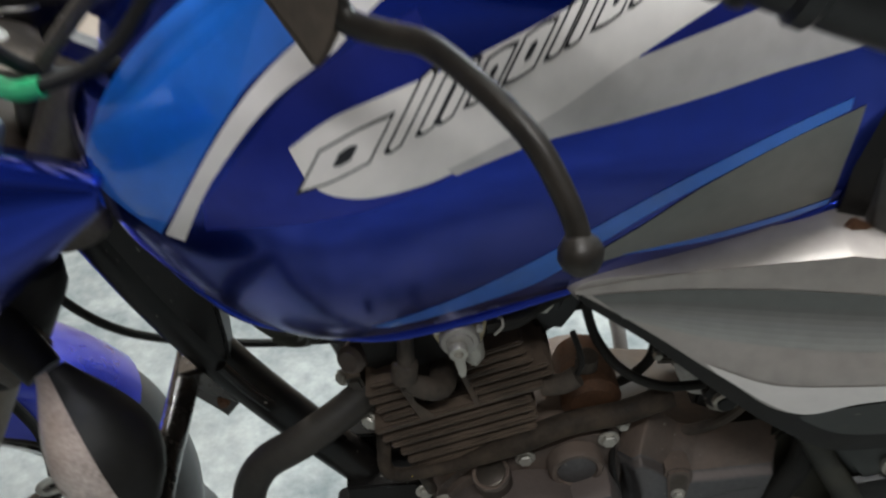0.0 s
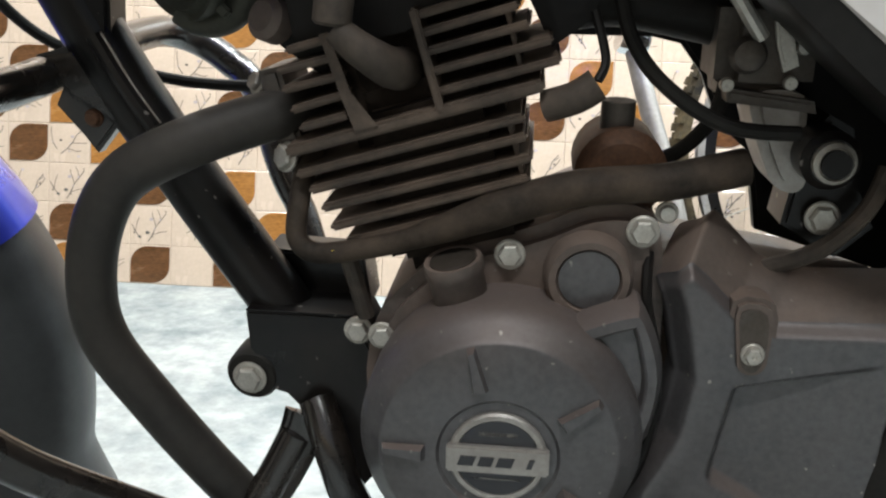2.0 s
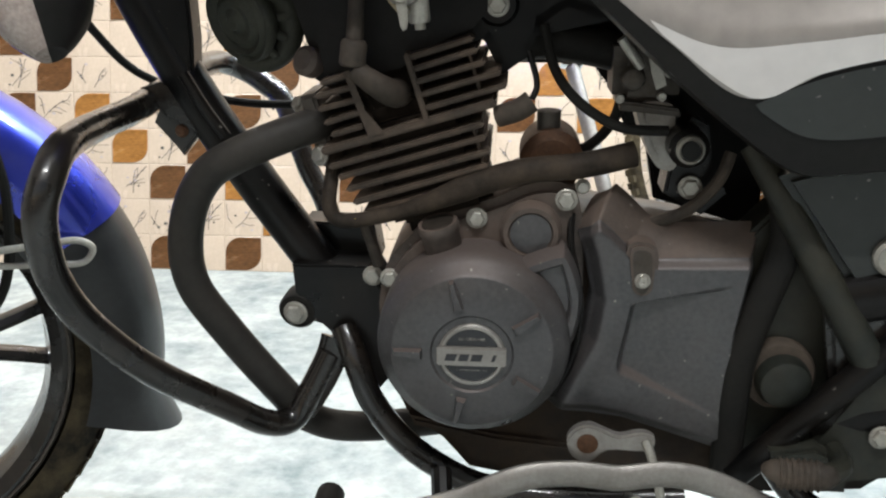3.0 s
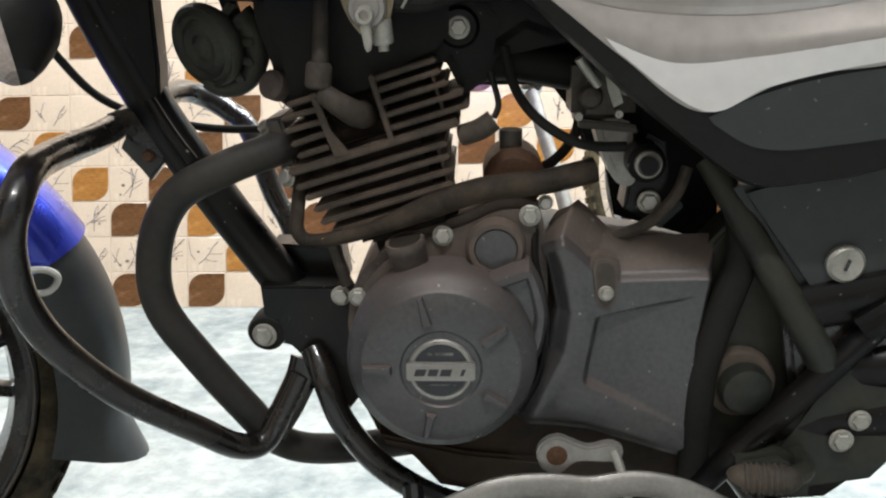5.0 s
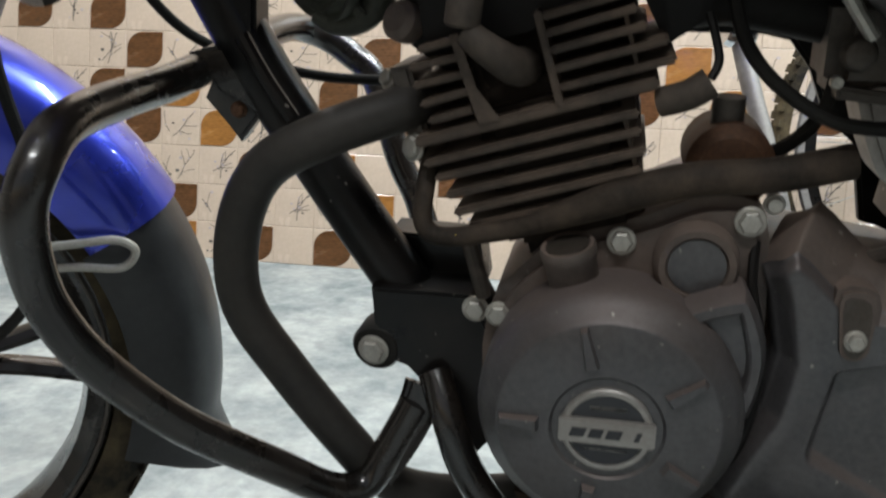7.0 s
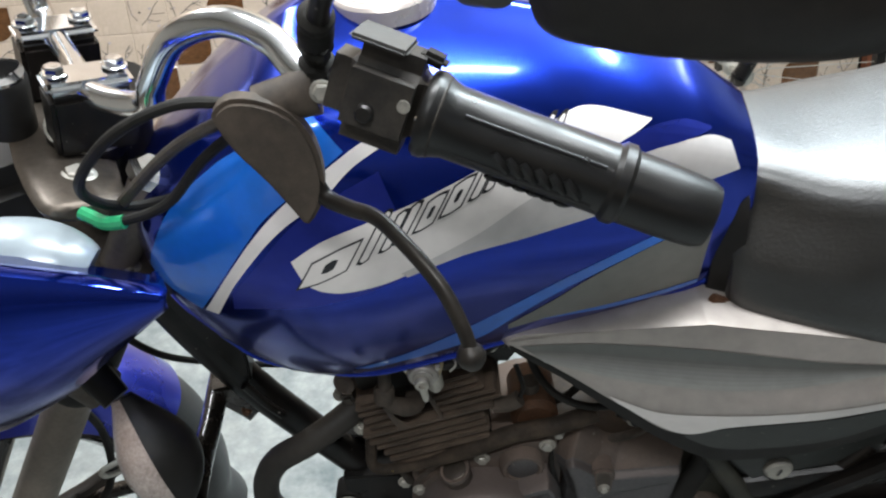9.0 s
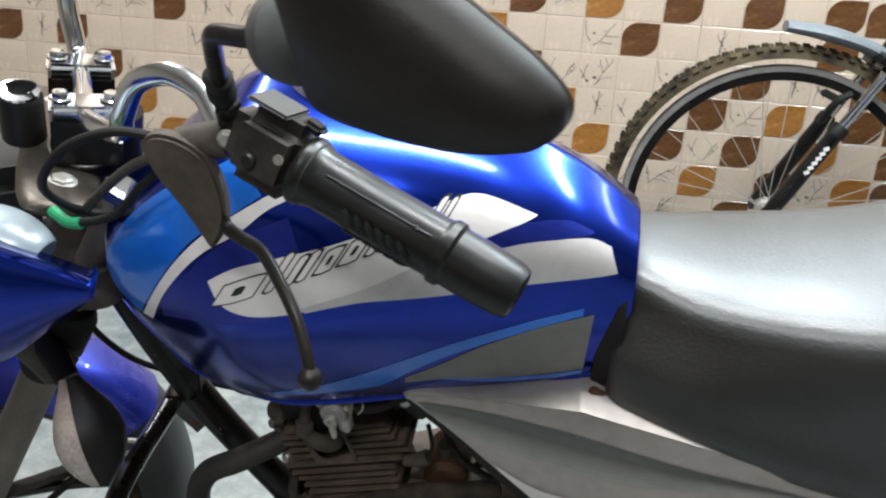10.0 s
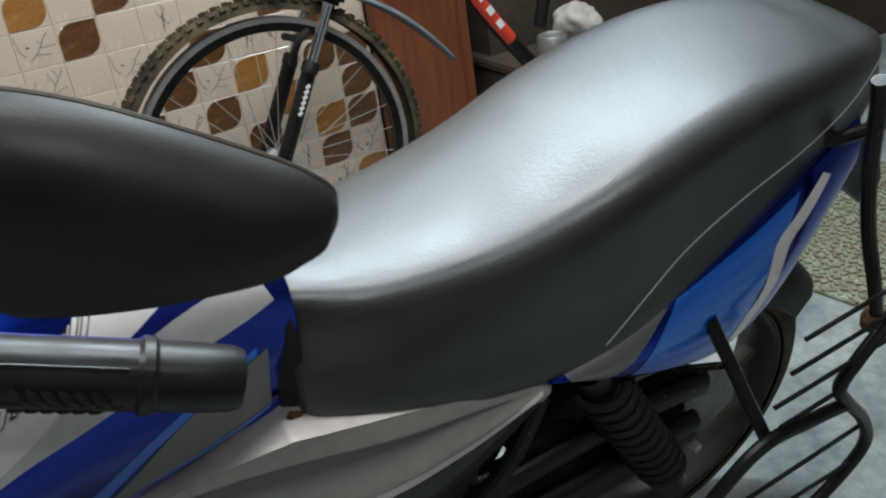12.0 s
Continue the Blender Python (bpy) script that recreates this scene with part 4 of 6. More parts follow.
rows = [(-0.03, lobe_out), (-0.078, lobe_out), (-0.0865, lobe_mid), (-0.0875, [tuple(0.15 * a + 0.85 * b for a, b in zip(p, q)) for p, q in zip(lobe_out, lobe_in)]), (-0.0865, lobe_in), (-0.081, [tuple(0.12 * a + 0.88 * b for a, b in zip((0.07, 0.322), q)) for q in lobe_in])]
part("starter_lobe", skin([[(v.x, u, v.z) for v in catmull([(x, 0, w) for x, w in pts], 4, True)] for u, pts in rows], closed=True, caps=True), ENGINE, bike, "raised angular lobe beside the round cover", 32)
OIL_AT, OIL_UP = Vector((-0.0275, -0.062, 0.35)), Vector((-0.2, -0.16, 0.96)).normalized()
oil = part("oil_filler_cap", lathe([(0.0165, -0.012), (0.0165, 0.014), (0.0178, 0.016), (0.0182, 0.022), (0.0172, 0.0245), (0.015, 0.0245), (0.0142, 0.0232), (0, 0.0232)], OIL_AT, OIL_UP, 30), DUSTY, bike, "dusty oil filler cap with a worn bright top")
part("cap_top", lathe([(0.0138, 0.0), (0.0138, 0.0012), (0.012, 0.002), (0, 0.002)], OIL_AT + OIL_UP * 0.0232, OIL_UP, 28), YOKEM, oil)
SEAM = ((0.15, 0.066), (0.196, 0.066), (0.229, 0.079), (0.268, 0.0985), (0.306, 0.104), (0.344, 0.096), (0.362, 0.0895), (0.38, 0.0855))
COVER_TOP = ((0.06, 0.352), (0.0876, 0.361), (0.1063, 0.378), (0.116, 0.37), (0.1354, 0.35), (0.158, 0.3425), (0.245, 0.3455))
COVER_END = ((0.15, 0.229), (0.277, 0.2305), (0.345, 0.24), (0.38, 0.24))


def cover_u(x, w, s, v):
    """The sprocket cover's face: rolled at its rim, with a hollow field that runs out towards its rear edge."""
    u = -0.0685 + 0.014 * (1 - ease(0.0, 0.09, s)) + 0.007 * (1 - ease(0.0, 0.03, 1 - s)) + 0.009 * (1 - ease(0.0, 0.05, 1 - v)) + 0.01 * (1 - ease(0.0, 0.08, v))
    u -= 0.003 * math.exp(-((x - lerp_at(SEAM, w) - 0.018) / 0.012) ** 2)
    above = 0.3025 + (x - 0.14) * 0.237 - w
    beside = x - lerp_at(((0.2, 0.128), (0.247, 0.1301), (0.306, 0.1398), (0.34, 0.139)), w)
    below = w - (0.24 - (x - 0.127) * 0.484)
    depth = 0.0115 * min(max((0.226 - x) / 0.085, 0.0), 1.0)
    ledge = 0.002 + 0.009 * min(max((0.2 - x) / 0.07, 0.0), 1.0)
    return u + depth * ease(0, 0.0025, above) * ease(-0.003, 0.0035, beside) * ease(-ledge * 0.5, ledge * 0.5, below)


rows, brow = [], []
for i in range(97):
    s = (i / 96)
    line = []
    for j in range(105):
        v = j / 104
        x = 0.09 + 0.145 * s
        for _ in range(3):
            base = lerp_at(((0.06, 0.196), (0.136, 0.187), (0.23, 0.156)), x)
            w = base + v * (lerp_at(COVER_TOP, x) - base)
            x0, x1 = lerp_at(SEAM, w), lerp_at(COVER_END, w)
            x = x0 + (x1 - x0) * s
        line.append((x, cover_u(x, w, s, v), w))
    rows.append([(line[0][0], -0.02, line[0][2])] + line)
    brow.append([line[-1]] + [(line[-1][0] + 0.004 * k, line[-1][1] + 0.0085 * k, line[-1][2] + 0.0105 * k - 0.0012 * k * k) for k in range(1, 5)])
rows.insert(0, [(p[0] - 0.001, -0.02, p[2]) for p in rows[0]])
rows.append([(p[0] + 0.001, -0.02, p[2]) for p in rows[-1]])
sprocket = part("sprocket_cover", skin(rows), ENGINE, bike, "dark grey chain sprocket cover with moulded creases", 75)
part("cover_shoulder", skin(brow), DUSTY, sprocket, "dusty sloping shoulder of the cover", 60)
pocket = part("bolt_pocket", plate([(0.131, 0.357), (0.155, 0.356), (0.157, 0.325), (0.154, 0.313), (0.145, 0.309), (0.136, 0.313), (0.133, 0.325)], -0.04, -0.0712, 0.003, 3), DUSTY, sprocket)
part("pocket_hollow", plate([(0.135, 0.352), (0.151, 0.351), (0.153, 0.326), (0.15, 0.316), (0.145, 0.313), (0.139, 0.317), (0.137, 0.327)], -0.05, -0.0716, 0.0008, 3), STEEL, pocket)
part("seam", sweep([(0.0835, -0.048, 0.378), (0.083, -0.06, 0.352), (0.0905, -0.064, 0.32), (0.0935, -0.064, 0.285), (0.087, -0.062, 0.24), (0.072, -0.056, 0.205)], 0.0032, 8), BLACKPAINT, bike)
bolt((0.1445, -0.0716, 0.326), bike, 0.0062)
for at, r in (((0.001, -0.053, 0.374), 0.0085), ((0.078, -0.053, 0.392), 0.0088), ((-0.077, -0.05, 0.315), 0.008), ((-0.095, -0.035, 0.311), 0.0085), ((0.092, -0.045, 0.402), 0.006)):
    bolt(at, bike, r)
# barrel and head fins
barrel = part("cylinder_barrel", block((-0.046, -0.046, -0.03), (0.046, 0.046, 0.085), 0.012, CYL), GAPSHADE, bike, "finned air-cooled cylinder caked in brown dust")
frnd = random.Random(11)


def fin(x0, x1, z, parent, u=0.058, th=0.0052):
    """A cast fin with a blunt, slightly uneven rim."""
    z0, u1 = z - th / 2, u + frnd.uniform(-0.0008, 0.0008)
    bm = block((x0, -u1, z0), (x1 + frnd.uniform(-0.001, 0.001), u, z0 + th), 0.0017)
    for v in bm.verts:
        v.co.z += 0.0005 * math.sin(v.co.x * 90 + z * 700)
    bm.transform(CYL)
    return part("fin", bm, FINMAT, parent)


for z, a, b in ((0.004, -0.066, 0.047), (0.0158, -0.0716, 0.0516), (0.0276, -0.0738, 0.0556), (0.0395, -0.0778, 0.0558), (0.0512, -0.0822, 0.0565)):
    fin(a, b, z, barrel)
fin(-0.0835, 0.0725, 0.0655, barrel, 0.0595, 0.0074)
for z in (0.0217, 0.0335, 0.0453):
    bm = block((0.046, -0.0525, z - 0.005), (0.0485, -0.03, z + 0.005), 0.0008, CYL)
    part("fin_post", bm, FINMAT, barrel)
head = part("cylinder_head", block((-0.06, -0.03, 0.066), (0.062, 0.05, 0.15), 0.008, CYL), GAPSHADE, bike, "finned cylinder head with a plug recess")
for z, b in ((0.0775, 0.084), (0.0888, 0.0835), (0.1, 0.0715), (0.1112, 0.069), (0.1215, 0.0695)):
    fin(0.0115, b, z, head, 0.058, 0.0048)
for z, a in ((0.0775, -0.0715), (0.0888, -0.0735), (0.1004, -0.075), (0.1116, -0.0738), (0.1218, -0.066)):
    fin(a, -0.0395, z, head, 0.058, 0.0048)
for z in (0.083, 0.0945, 0.1056):
    part("fin_post", block((0.06, -0.0525, z - 0.005), (0.0625, -0.03, z + 0.005), 0.0008, CYL), FINMAT, head)
bm = block((0.0095, -0.0602, 0.066), (0.0142, -0.03, 0.1255), 0.0013, CYL)
part("fin_web", bm, FINMAT, head)
web = skin([[CYL @ Vector((x - g, u, z)), CYL @ Vector((x + g * k, u, z))] for u, g in ((-0.0602, 0.0028), (-0.03, 0.003)) for x, z, k in (((-0.0402, 0.1255, 1.0), (-0.0385, 0.09, 1.3), (-0.0365, 0.068, 4.0)) if u < -0.05 else ((-0.0365, 0.068, 4.0), (-0.0385, 0.09, 1.3), (-0.0402, 0.1255, 1.0)))], bm=bmesh.new())
part("fin_web", web, FINMAT, head, sharp=20)
part("plug_well", block((-0.036, -0.034, 0.066), (0.0095, 0.0, 0.078), 0.004, CYL), FINMAT, head)
part("head_cover", plate([(-0.162, 0.60), (-0.16, 0.562), (-0.147, 0.52), (-0.142, 0.49), (-0.12, 0.475), (-0.06, 0.49), (-0.02, 0.515), (0.004, 0.525), (0.02, 0.545), (0.02, 0.60)], 0.06, -0.04, 0.012), BLACK, bike, "black rocker cover under the tank")
part("head_boss", lathe([(0.013, 0), (0.013, 0.012), (0.009, 0.016), (0, 0.016)], (-0.142, -0.03, 0.503), (-0.4, -0.8, 0.3), 20), DUSTY, bike)
part("cam_housing", plate([(-0.005, 0.60), (0.0, 0.53), (0.02, 0.492), (0.042, 0.508), (0.052, 0.535), (0.075, 0.55), (0.10, 0.54), (0.14, 0.535), (0.20, 0.535), (0.22, 0.56), (0.12, 0.61)], 0.03, -0.02, 0.008), BLACKPAINT, bike, "black frame plates behind the cylinder head")
part("head_bracket", plate([(0.024, 0.585), (0.05, 0.56), (0.046, 0.53), (0.035, 0.512), (0.02, 0.515), (0.0, 0.545), (0.0, 0.58)], -0.018, -0.03, 0.004), BLACKPAINT, bike)
cap_ob = part("plug_cap", sweep([(-0.068, -0.03, 0.479), (-0.071, -0.052, 0.482), (-0.079, -0.062, 0.488), (-0.09, -0.066, 0.496), (-0.1, -0.066, 0.504)], lambda f: 0.0132 - 0.005 * f, 16), DUSTPLASTIC, bike, "dusty rubber spark plug cap")
part("cap_collar", lathe([(0.0095, 0), (0.0112, 0.002), (0.0112, 0.018), (0.0095, 0.021), (0.0072, 0.022)], (-0.102, -0.066, 0.506), (0.12, 0, 1), 16), DUSTPLASTIC, cap_ob)
part("plug_lead", sweep([(-0.1, -0.066, 0.52), (-0.098, -0.064, 0.545), (-0.097, -0.05, 0.60)], lambda f: 0.0078 - 0.002 * f, 12), DUSTPLASTIC, bike)
part("exhaust_flange", plate([(-0.155, 0.475), (-0.142, 0.478), (-0.128, 0.43), (-0.118, 0.405), (-0.132, 0.404), (-0.148, 0.44)], 0.03, -0.035, 0.003), STEEL, bike)
bolt((-0.138, -0.036, 0.424), bike, 0.0085, (-0.5, -0.8, 0.2))
bolt((-0.158, -0.02, 0.466), bike, 0.007, (-0.6, -0.6, 0.4))
part("exhaust_pipe", sweep([(-0.125, -0.005, 0.452), (-0.15, -0.035, 0.448), (-0.194, -0.06, 0.434), (-0.234, -0.065, 0.41), (-0.256, -0.063, 0.364), (-0.258, -0.058, 0.310), (-0.23, -0.052, 0.258), (-0.188, -0.042, 0.195), (-0.165, -0.02, 0.152), (-0.12, 0.0, 0.132), (-0.03, 0.03, 0.128), (0.12, 0.08, 0.13), (0.3, 0.13, 0.16)], lambda f: 0.0155, 18), EXHAUST, bike, "matt black exhaust header bent round the frame")
part("breather_pipe", sweep([(-0.118, -0.012, 0.44), (-0.126, -0.035, 0.418), (-0.1285, -0.05, 0.395), (-0.128, -0.056, 0.379), (-0.119, -0.058, 0.371), (-0.10, -0.0585, 0.372), (-0.06, -0.0595, 0.382), (0.0, -0.0575, 0.405), (0.04, -0.052, 0.416), (0.09, -0.048, 0.421), (0.135, -0.04, 0.43)], lambda f: 0.0066 if f < 0.6 else 0.0112 - 0.0046 * max(0, 0.68 - f) / 0.08, 14), MUDHOSE, bike, "dusty rubber breather pipe along the crankcase")
part("drain_tube", sweep([(-0.1, -0.05, 0.372), (-0.094, -0.048, 0.35), (-0.088, -0.044, 0.325)], 0.0055, 10, 4), DUSTPLASTIC, bike)
part("paint_mark", lathe([(0.0026, 0), (0.0026, 0.0008), (0, 0.001)], (-0.104, -0.0635, 0.372), seg=10), YELLOW, bike)
# fuel tap
tap = part("fuel_tap", plate([(-0.077, 0.588), (-0.058, 0.5895), (-0.037, 0.587), (-0.0345, 0.578), (-0.04, 0.558), (-0.05, 0.5475), (-0.062, 0.551), (-0.0735, 0.568)], -0.074, -0.088, 0.003, 3), BRASS, bike, "bright cast fuel tap with a small lever")
for x, w in ((-0.0725, 0.5835), (-0.04, 0.582), (-0.054, 0.5525)):
    bolt((x, -0.088, w), tap, 0.0032, name="screw", washer=False)
part("tap_boss", lathe([(0.0158, 0), (0.0158, 0.005), (0.0142, 0.0075), (0.0105, 0.0075), (0.0098, 0.009), (0.0085, 0.009)], (-0.0555, -0.087, 0.571), seg=30), ALLOY, tap)
part("tap_lever", lathe([(0.0078, 0), (0.0078, 0.006), (0.0068, 0.0075), (0.004, 0.0075), (0.0036, 0.004), (0, 0.004)], (-0.057, -0.0945, 0.566), seg=24, bm=plate([(-0.0615, 0.563), (-0.0525, 0.563), (-0.0515, 0.545), (-0.0525, 0.539), (-0.0555, 0.5375), (-0.0575, 0.541)], -0.0955, -0.1, 0.0012)), ZINC, tap)
part("sediment_bowl", lathe([(0.0088, 0), (0.0088, 0.018), (0.0075, 0.02), (0.0045, 0.02), (0.0045, 0.025), (0, 0.025)], (-0.046, -0.082, 0.562), (0.1, 0, -1), 20), ZINC, tap)
part("tap_neck", sweep([(-0.05, -0.08, 0.585), (-0.05, -0.075, 0.61)], 0.0085, 12, 3), BRASS, tap)
part("fuel_hose", sweep([(-0.035, -0.08, 0.575), (-0.01, -0.075, 0.574), (0.02, -0.06, 0.582), (0.06, -0.04, 0.58)], 0.0075, 10), RUBBER, bike)
part("hose_clip", sweep([(-0.028, -0.088, 0.571), (-0.022, -0.09, 0.582), (-0.024, -0.082, 0.585), (-0.026, -0.078, 0.57)], 0.0012, 6), ZINC, bike)
part("mount_boss", lathe([(0.018, 0), (0.018, 0.012), (0.015, 0.016), (0.011, 0.016), (0, 0.014)], (0.016, -0.022, 0.553), seg=28), BLACKPAINT, bike)
bolt((0.016, -0.037, 0.553), bike, 0.0088, height=0.007)
part("frame_gusset", plate([(-0.03, 0.535), (0.03, 0.51), (0.05, 0.525), (0.12, 0.54), (0.17, 0.535), (0.22, 0.53), (0.20, 0.58), (0.16, 0.62), (-0.02, 0.62)], 0.01, -0.012, 0.004), BLACKPAINT, bike)
# carburettor and hoses
carb = part("carburettor", block((0.115, -0.03, 0.465), (0.172, 0.04, 0.53), 0.012), STEEL, bike, "small dusty carburettor with metal fittings")
part("float_bowl", plate([(0.137, 0.47), (0.166, 0.47), (0.17, 0.44), (0.174, 0.42), (0.168, 0.412), (0.156, 0.416), (0.147, 0.432), (0.14, 0.45)], 0.02, -0.032, 0.006, 3), ALLOY, carb, "pale cast float bowl")
part("bowl_flange", plate([(0.12, 0.474), (0.17, 0.468), (0.172, 0.461), (0.121, 0.466)], 0.03, -0.036, 0.002), STEEL, carb)
part("throttle_drum", lathe([(0.009, 0), (0.011, 0.003), (0.009, 0.006), (0.0085, 0.010), (0.005, 0.012), (0, 0.012)], (0.13, -0.03, 0.493), seg=24), STEEL, carb)
part("choke_arm", plate([(0.142, 0.512), (0.152, 0.508), (0.158, 0.488), (0.15, 0.484), (0.145, 0.498)], -0.032, -0.038, 0.0015), ZINC, carb)
part("adjuster", sweep([(0.136, -0.036, 0.503), (0.126, -0.04, 0.516), (0.118, -0.042, 0.527)], 0.0045, 10, 3), ZINC, carb)
for x, w in ((0.16, 0.498), (0.155, 0.478), (0.12, 0.476), (0.165, 0.515)):
    bolt((x, -0.031, w), carb, 0.0048, name="screw", washer=False)
part("intake", sweep([(0.02, 0.01, 0.515), (0.06, 0.01, 0.52), (0.12, 0.01, 0.51)], 0.017, 16), RUBBER, bike)
# Added where an air box would sit, to block lamp light from above.
part("light_block", block((0.215, -0.055, 0.465), (0.5, 0.08, 0.6), 0.02), BLACK, bike, "black block behind the side panel that keeps light off the engine")
part("cable", sweep([(0.055, -0.02, 0.535), (0.065, -0.03, 0.50), (0.085, -0.045, 0.475), (0.12, -0.05, 0.455), (0.16, -0.05, 0.452)], 0.0045, 10), RUBBER, bike)
part("cable", sweep([(0.062, -0.012, 0.455), (0.062, -0.015, 0.438), (0.075, -0.018, 0.427), (0.098, -0.018, 0.432), (0.118, -0.018, 0.455), (0.125, -0.01, 0.48)], 0.0048, 10), RUBBER, bike)
part("inner_panel", plate([(0.0, 0.54), (0.026, 0.494), (0.087, 0.494), (0.106, 0.49), (0.121, 0.471), (0.135, 0.438), (0.157, 0.42), (0.168, 0.365), (0.27, 0.335), (0.27, 0.6), (0.0, 0.6)], 0.066, 0.052, 0.003), BLACK, bike, "black inner panel behind the carburettor")
part("starter_plug", sweep([(0.062, -0.012, 0.415), (0.062, -0.014, 0.462)], 0.0105, 12, 3), STEEL, bike)
part("starter_motor", lathe([(0.026, 0), (0.028, 0.004), (0.028, 0.06), (0.02, 0.066), (0, 0.066)], (0.065, 0.03, 0.42), (0.0, -1, 0.0), 24), RUST, bike)
part("sensor", sweep([(0.018, -0.045, 0.462), (0.034, -0.05, 0.468), (0.046, -0.05, 0.476)], 0.0095, 12, 3), DUSTPLASTIC, bike)
part("sensor_wire", sweep([(0.046, -0.05, 0.478), (0.05, -0.045, 0.49), (0.043, -0.035, 0.515)], 0.0028, 8), BLACK, bike)
# frame tubes
part("down_tube", sweep([(-0.345, 0, 0.66), (-0.305, 0, 0.56), (-0.258, 0, 0.468), (-0.21, 0, 0.392), (-0.155, 0, 0.312), (-0.13, 0, 0.275)], 0.0205, 18), BLACKPAINT, bike, "gloss black frame down tube")
part("tube_stay", sweep([(-0.262, -0.02, 0.492), (-0.245, -0.021, 0.462), (-0.228, -0.02, 0.436)], 0.0055, 10, 4), BLACKPAINT, bike)
part("down_gusset", plate([(-0.352, 0.68), (-0.272, 0.68), (-0.253, 0.60), (-0.252, 0.52), (-0.256, 0.465), (-0.27, 0.465), (-0.30, 0.53)], 0.012, -0.016, 0.003), BLACKPAINT, bike)
part("engine_bracket", plate([(-0.168, 0.347), (-0.10, 0.345), (-0.095, 0.31), (-0.165, 0.31)], 0.05, 0.012, 0.002), BLACKPAINT, bike)
part("engine_plate", plate([(-0.172, 0.318), (-0.10, 0.318), (-0.082, 0.285), (-0.082, 0.205), (-0.098, 0.185), (-0.125, 0.236), (-0.146, 0.258), (-0.16, 0.262), (-0.17, 0.29)], 0.03, -0.03, 0.002), BLACKPAINT, bike, "black steel engine mounting plate")
part("mount_sleeve", lathe([(0.0185, 0), (0.0185, 0.022), (0.0165, 0.025), (0.012, 0.025), (0, 0.024)], (-0.168, -0.005, 0.272), (-0.08, -1, -0.08), 26), RUBBER, bike)
bolt((-0.1705, -0.031, 0.27), bike, 0.0105, (-0.08, -1, -0.08))
bolt((-0.131, -0.034, 0.239), bike, 0.0105)
part("rear_plate", plate([(0.165, 0.39), (0.172, 0.44), (0.185, 0.458), (0.20, 0.45), (0.205, 0.42), (0.22, 0.39), (0.2, 0.37)], 0.02, -0.02, 0.003), BLACKPAINT, bike)
part("plug_ring", lathe([(0.0118, 0), (0.0118, 0.005), (0.0095, 0.007), (0.0085, 0.005), (0, 0.006)], (0.178, -0.056, 0.438), seg=26), ZINC, bike)
part("plug_core", lathe([(0.0082, 0), (0.0082, 0.003), (0, 0.0035)], (0.178, -0.061, 0.438), seg=20), BLACK, bike)
part("mount_boss", lathe([(0.017, 0), (0.017, 0.03), (0.013, 0.034), (0, 0.034)], (0.178, -0.022, 0.438), seg=24), BLACKPAINT, bike)
bolt((0.187, -0.024, 0.397), bike, 0.0095)
part("brake_hose", sweep([(0.218, -0.03, 0.43), (0.208, -0.035, 0.405), (0.185, -0.035, 0.38), (0.155, -0.03, 0.365)], 0.0055, 10), DUSTPLASTIC, bike)
part("cradle_tube", sweep([(-0.125, -0.03, 0.255), (-0.113, -0.045, 0.232), (-0.098, -0.052, 0.193), (-0.07, -0.055, 0.154), (-0.035, -0.055, 0.125), (0.015, -0.055, 0.102), (0.10, -0.055, 0.095), (0.2, -0.055, 0.1)], 0.0125, 12), GUARDM, bike, "black cradle tube under the engine")
part("side_tube", sweep([(0.232, -0.045, 0.44), (0.255, -0.062, 0.4), (0.283, -0.075, 0.352), (0.312, -0.08, 0.305), (0.338, -0.085, 0.262)], lambda f: 0.0115 + 0.003 * f, 14, squash=((0.2, 1, 0.2), 0.8)), MUDPLATE, bike, "mud-stained black frame stay")
part("side_tube", sweep([(0.45, -0.07, 0.38), (0.40, -0.08, 0.325), (0.345, -0.085, 0.265), (0.29, -0.08, 0.20), (0.24, -0.07, 0.135)], 0.0125, 12), BLACKPAINT, bike)
part("frame_spine", sweep([(0.262, -0.05, 0.395), (0.2645, -0.06, 0.358), (0.2475, -0.062, 0.297), (0.236, -0.062, 0.246), (0.2335, -0.062, 0.19), (0.2345, -0.06, 0.13)], 0.0145, 14, squash=((0, 1, 0), 0.75)), RUBBER, bike, "black rubber-edged frame spine")
# Plate added to darken the open gap behind the engine.
part("dark_fill_plate", plate([(0.29, 0.42), (0.45, 0.50), (0.60, 0.52), (0.60, 0.30), (0.52, 0.16), (0.40, 0.06), (0.27, 0.05)], 0.07, 0.03, 0.004), DARKFILL, bike, "near-black plate added to fill the gap ahead of the rear wheel")
part("centre_stand", sweep([(0.27, -0.05, 0.15), (0.32, -0.07, 0.10), (0.42, -0.085, 0.085), (0.5, -0.09, 0.1)], 0.013, 12), GUARDM, bike, "folded-up centre stand")
part("swingarm_plate", plate([(0.236, 0.36), (0.262, 0.39), (0.30, 0.36), (0.36, 0.28), (0.36, 0.2), (0.32, 0.15), (0.25, 0.125), (0.236, 0.2)], 0.0, -0.045, 0.004), MUDPLATE, bike, "mud-stained plate round the swingarm pivot")
pivot = part("pivot_cap", lathe([(0.034, -0.01), (0.0335, 0.008), (0.031, 0.013), (0.027, 0.0135)], (0.273, -0.045, 0.232), seg=36), DUSTPLASTIC, bike, "round rubber swingarm pivot cap")
part("cap_dome", lathe([(0.0245, 0.0), (0.024, 0.012), (0.0215, 0.018), (0.015, 0.0215), (0, 0.0225)], (0.2755, -0.055, 0.2305), seg=36), MUDPLATE, pivot)
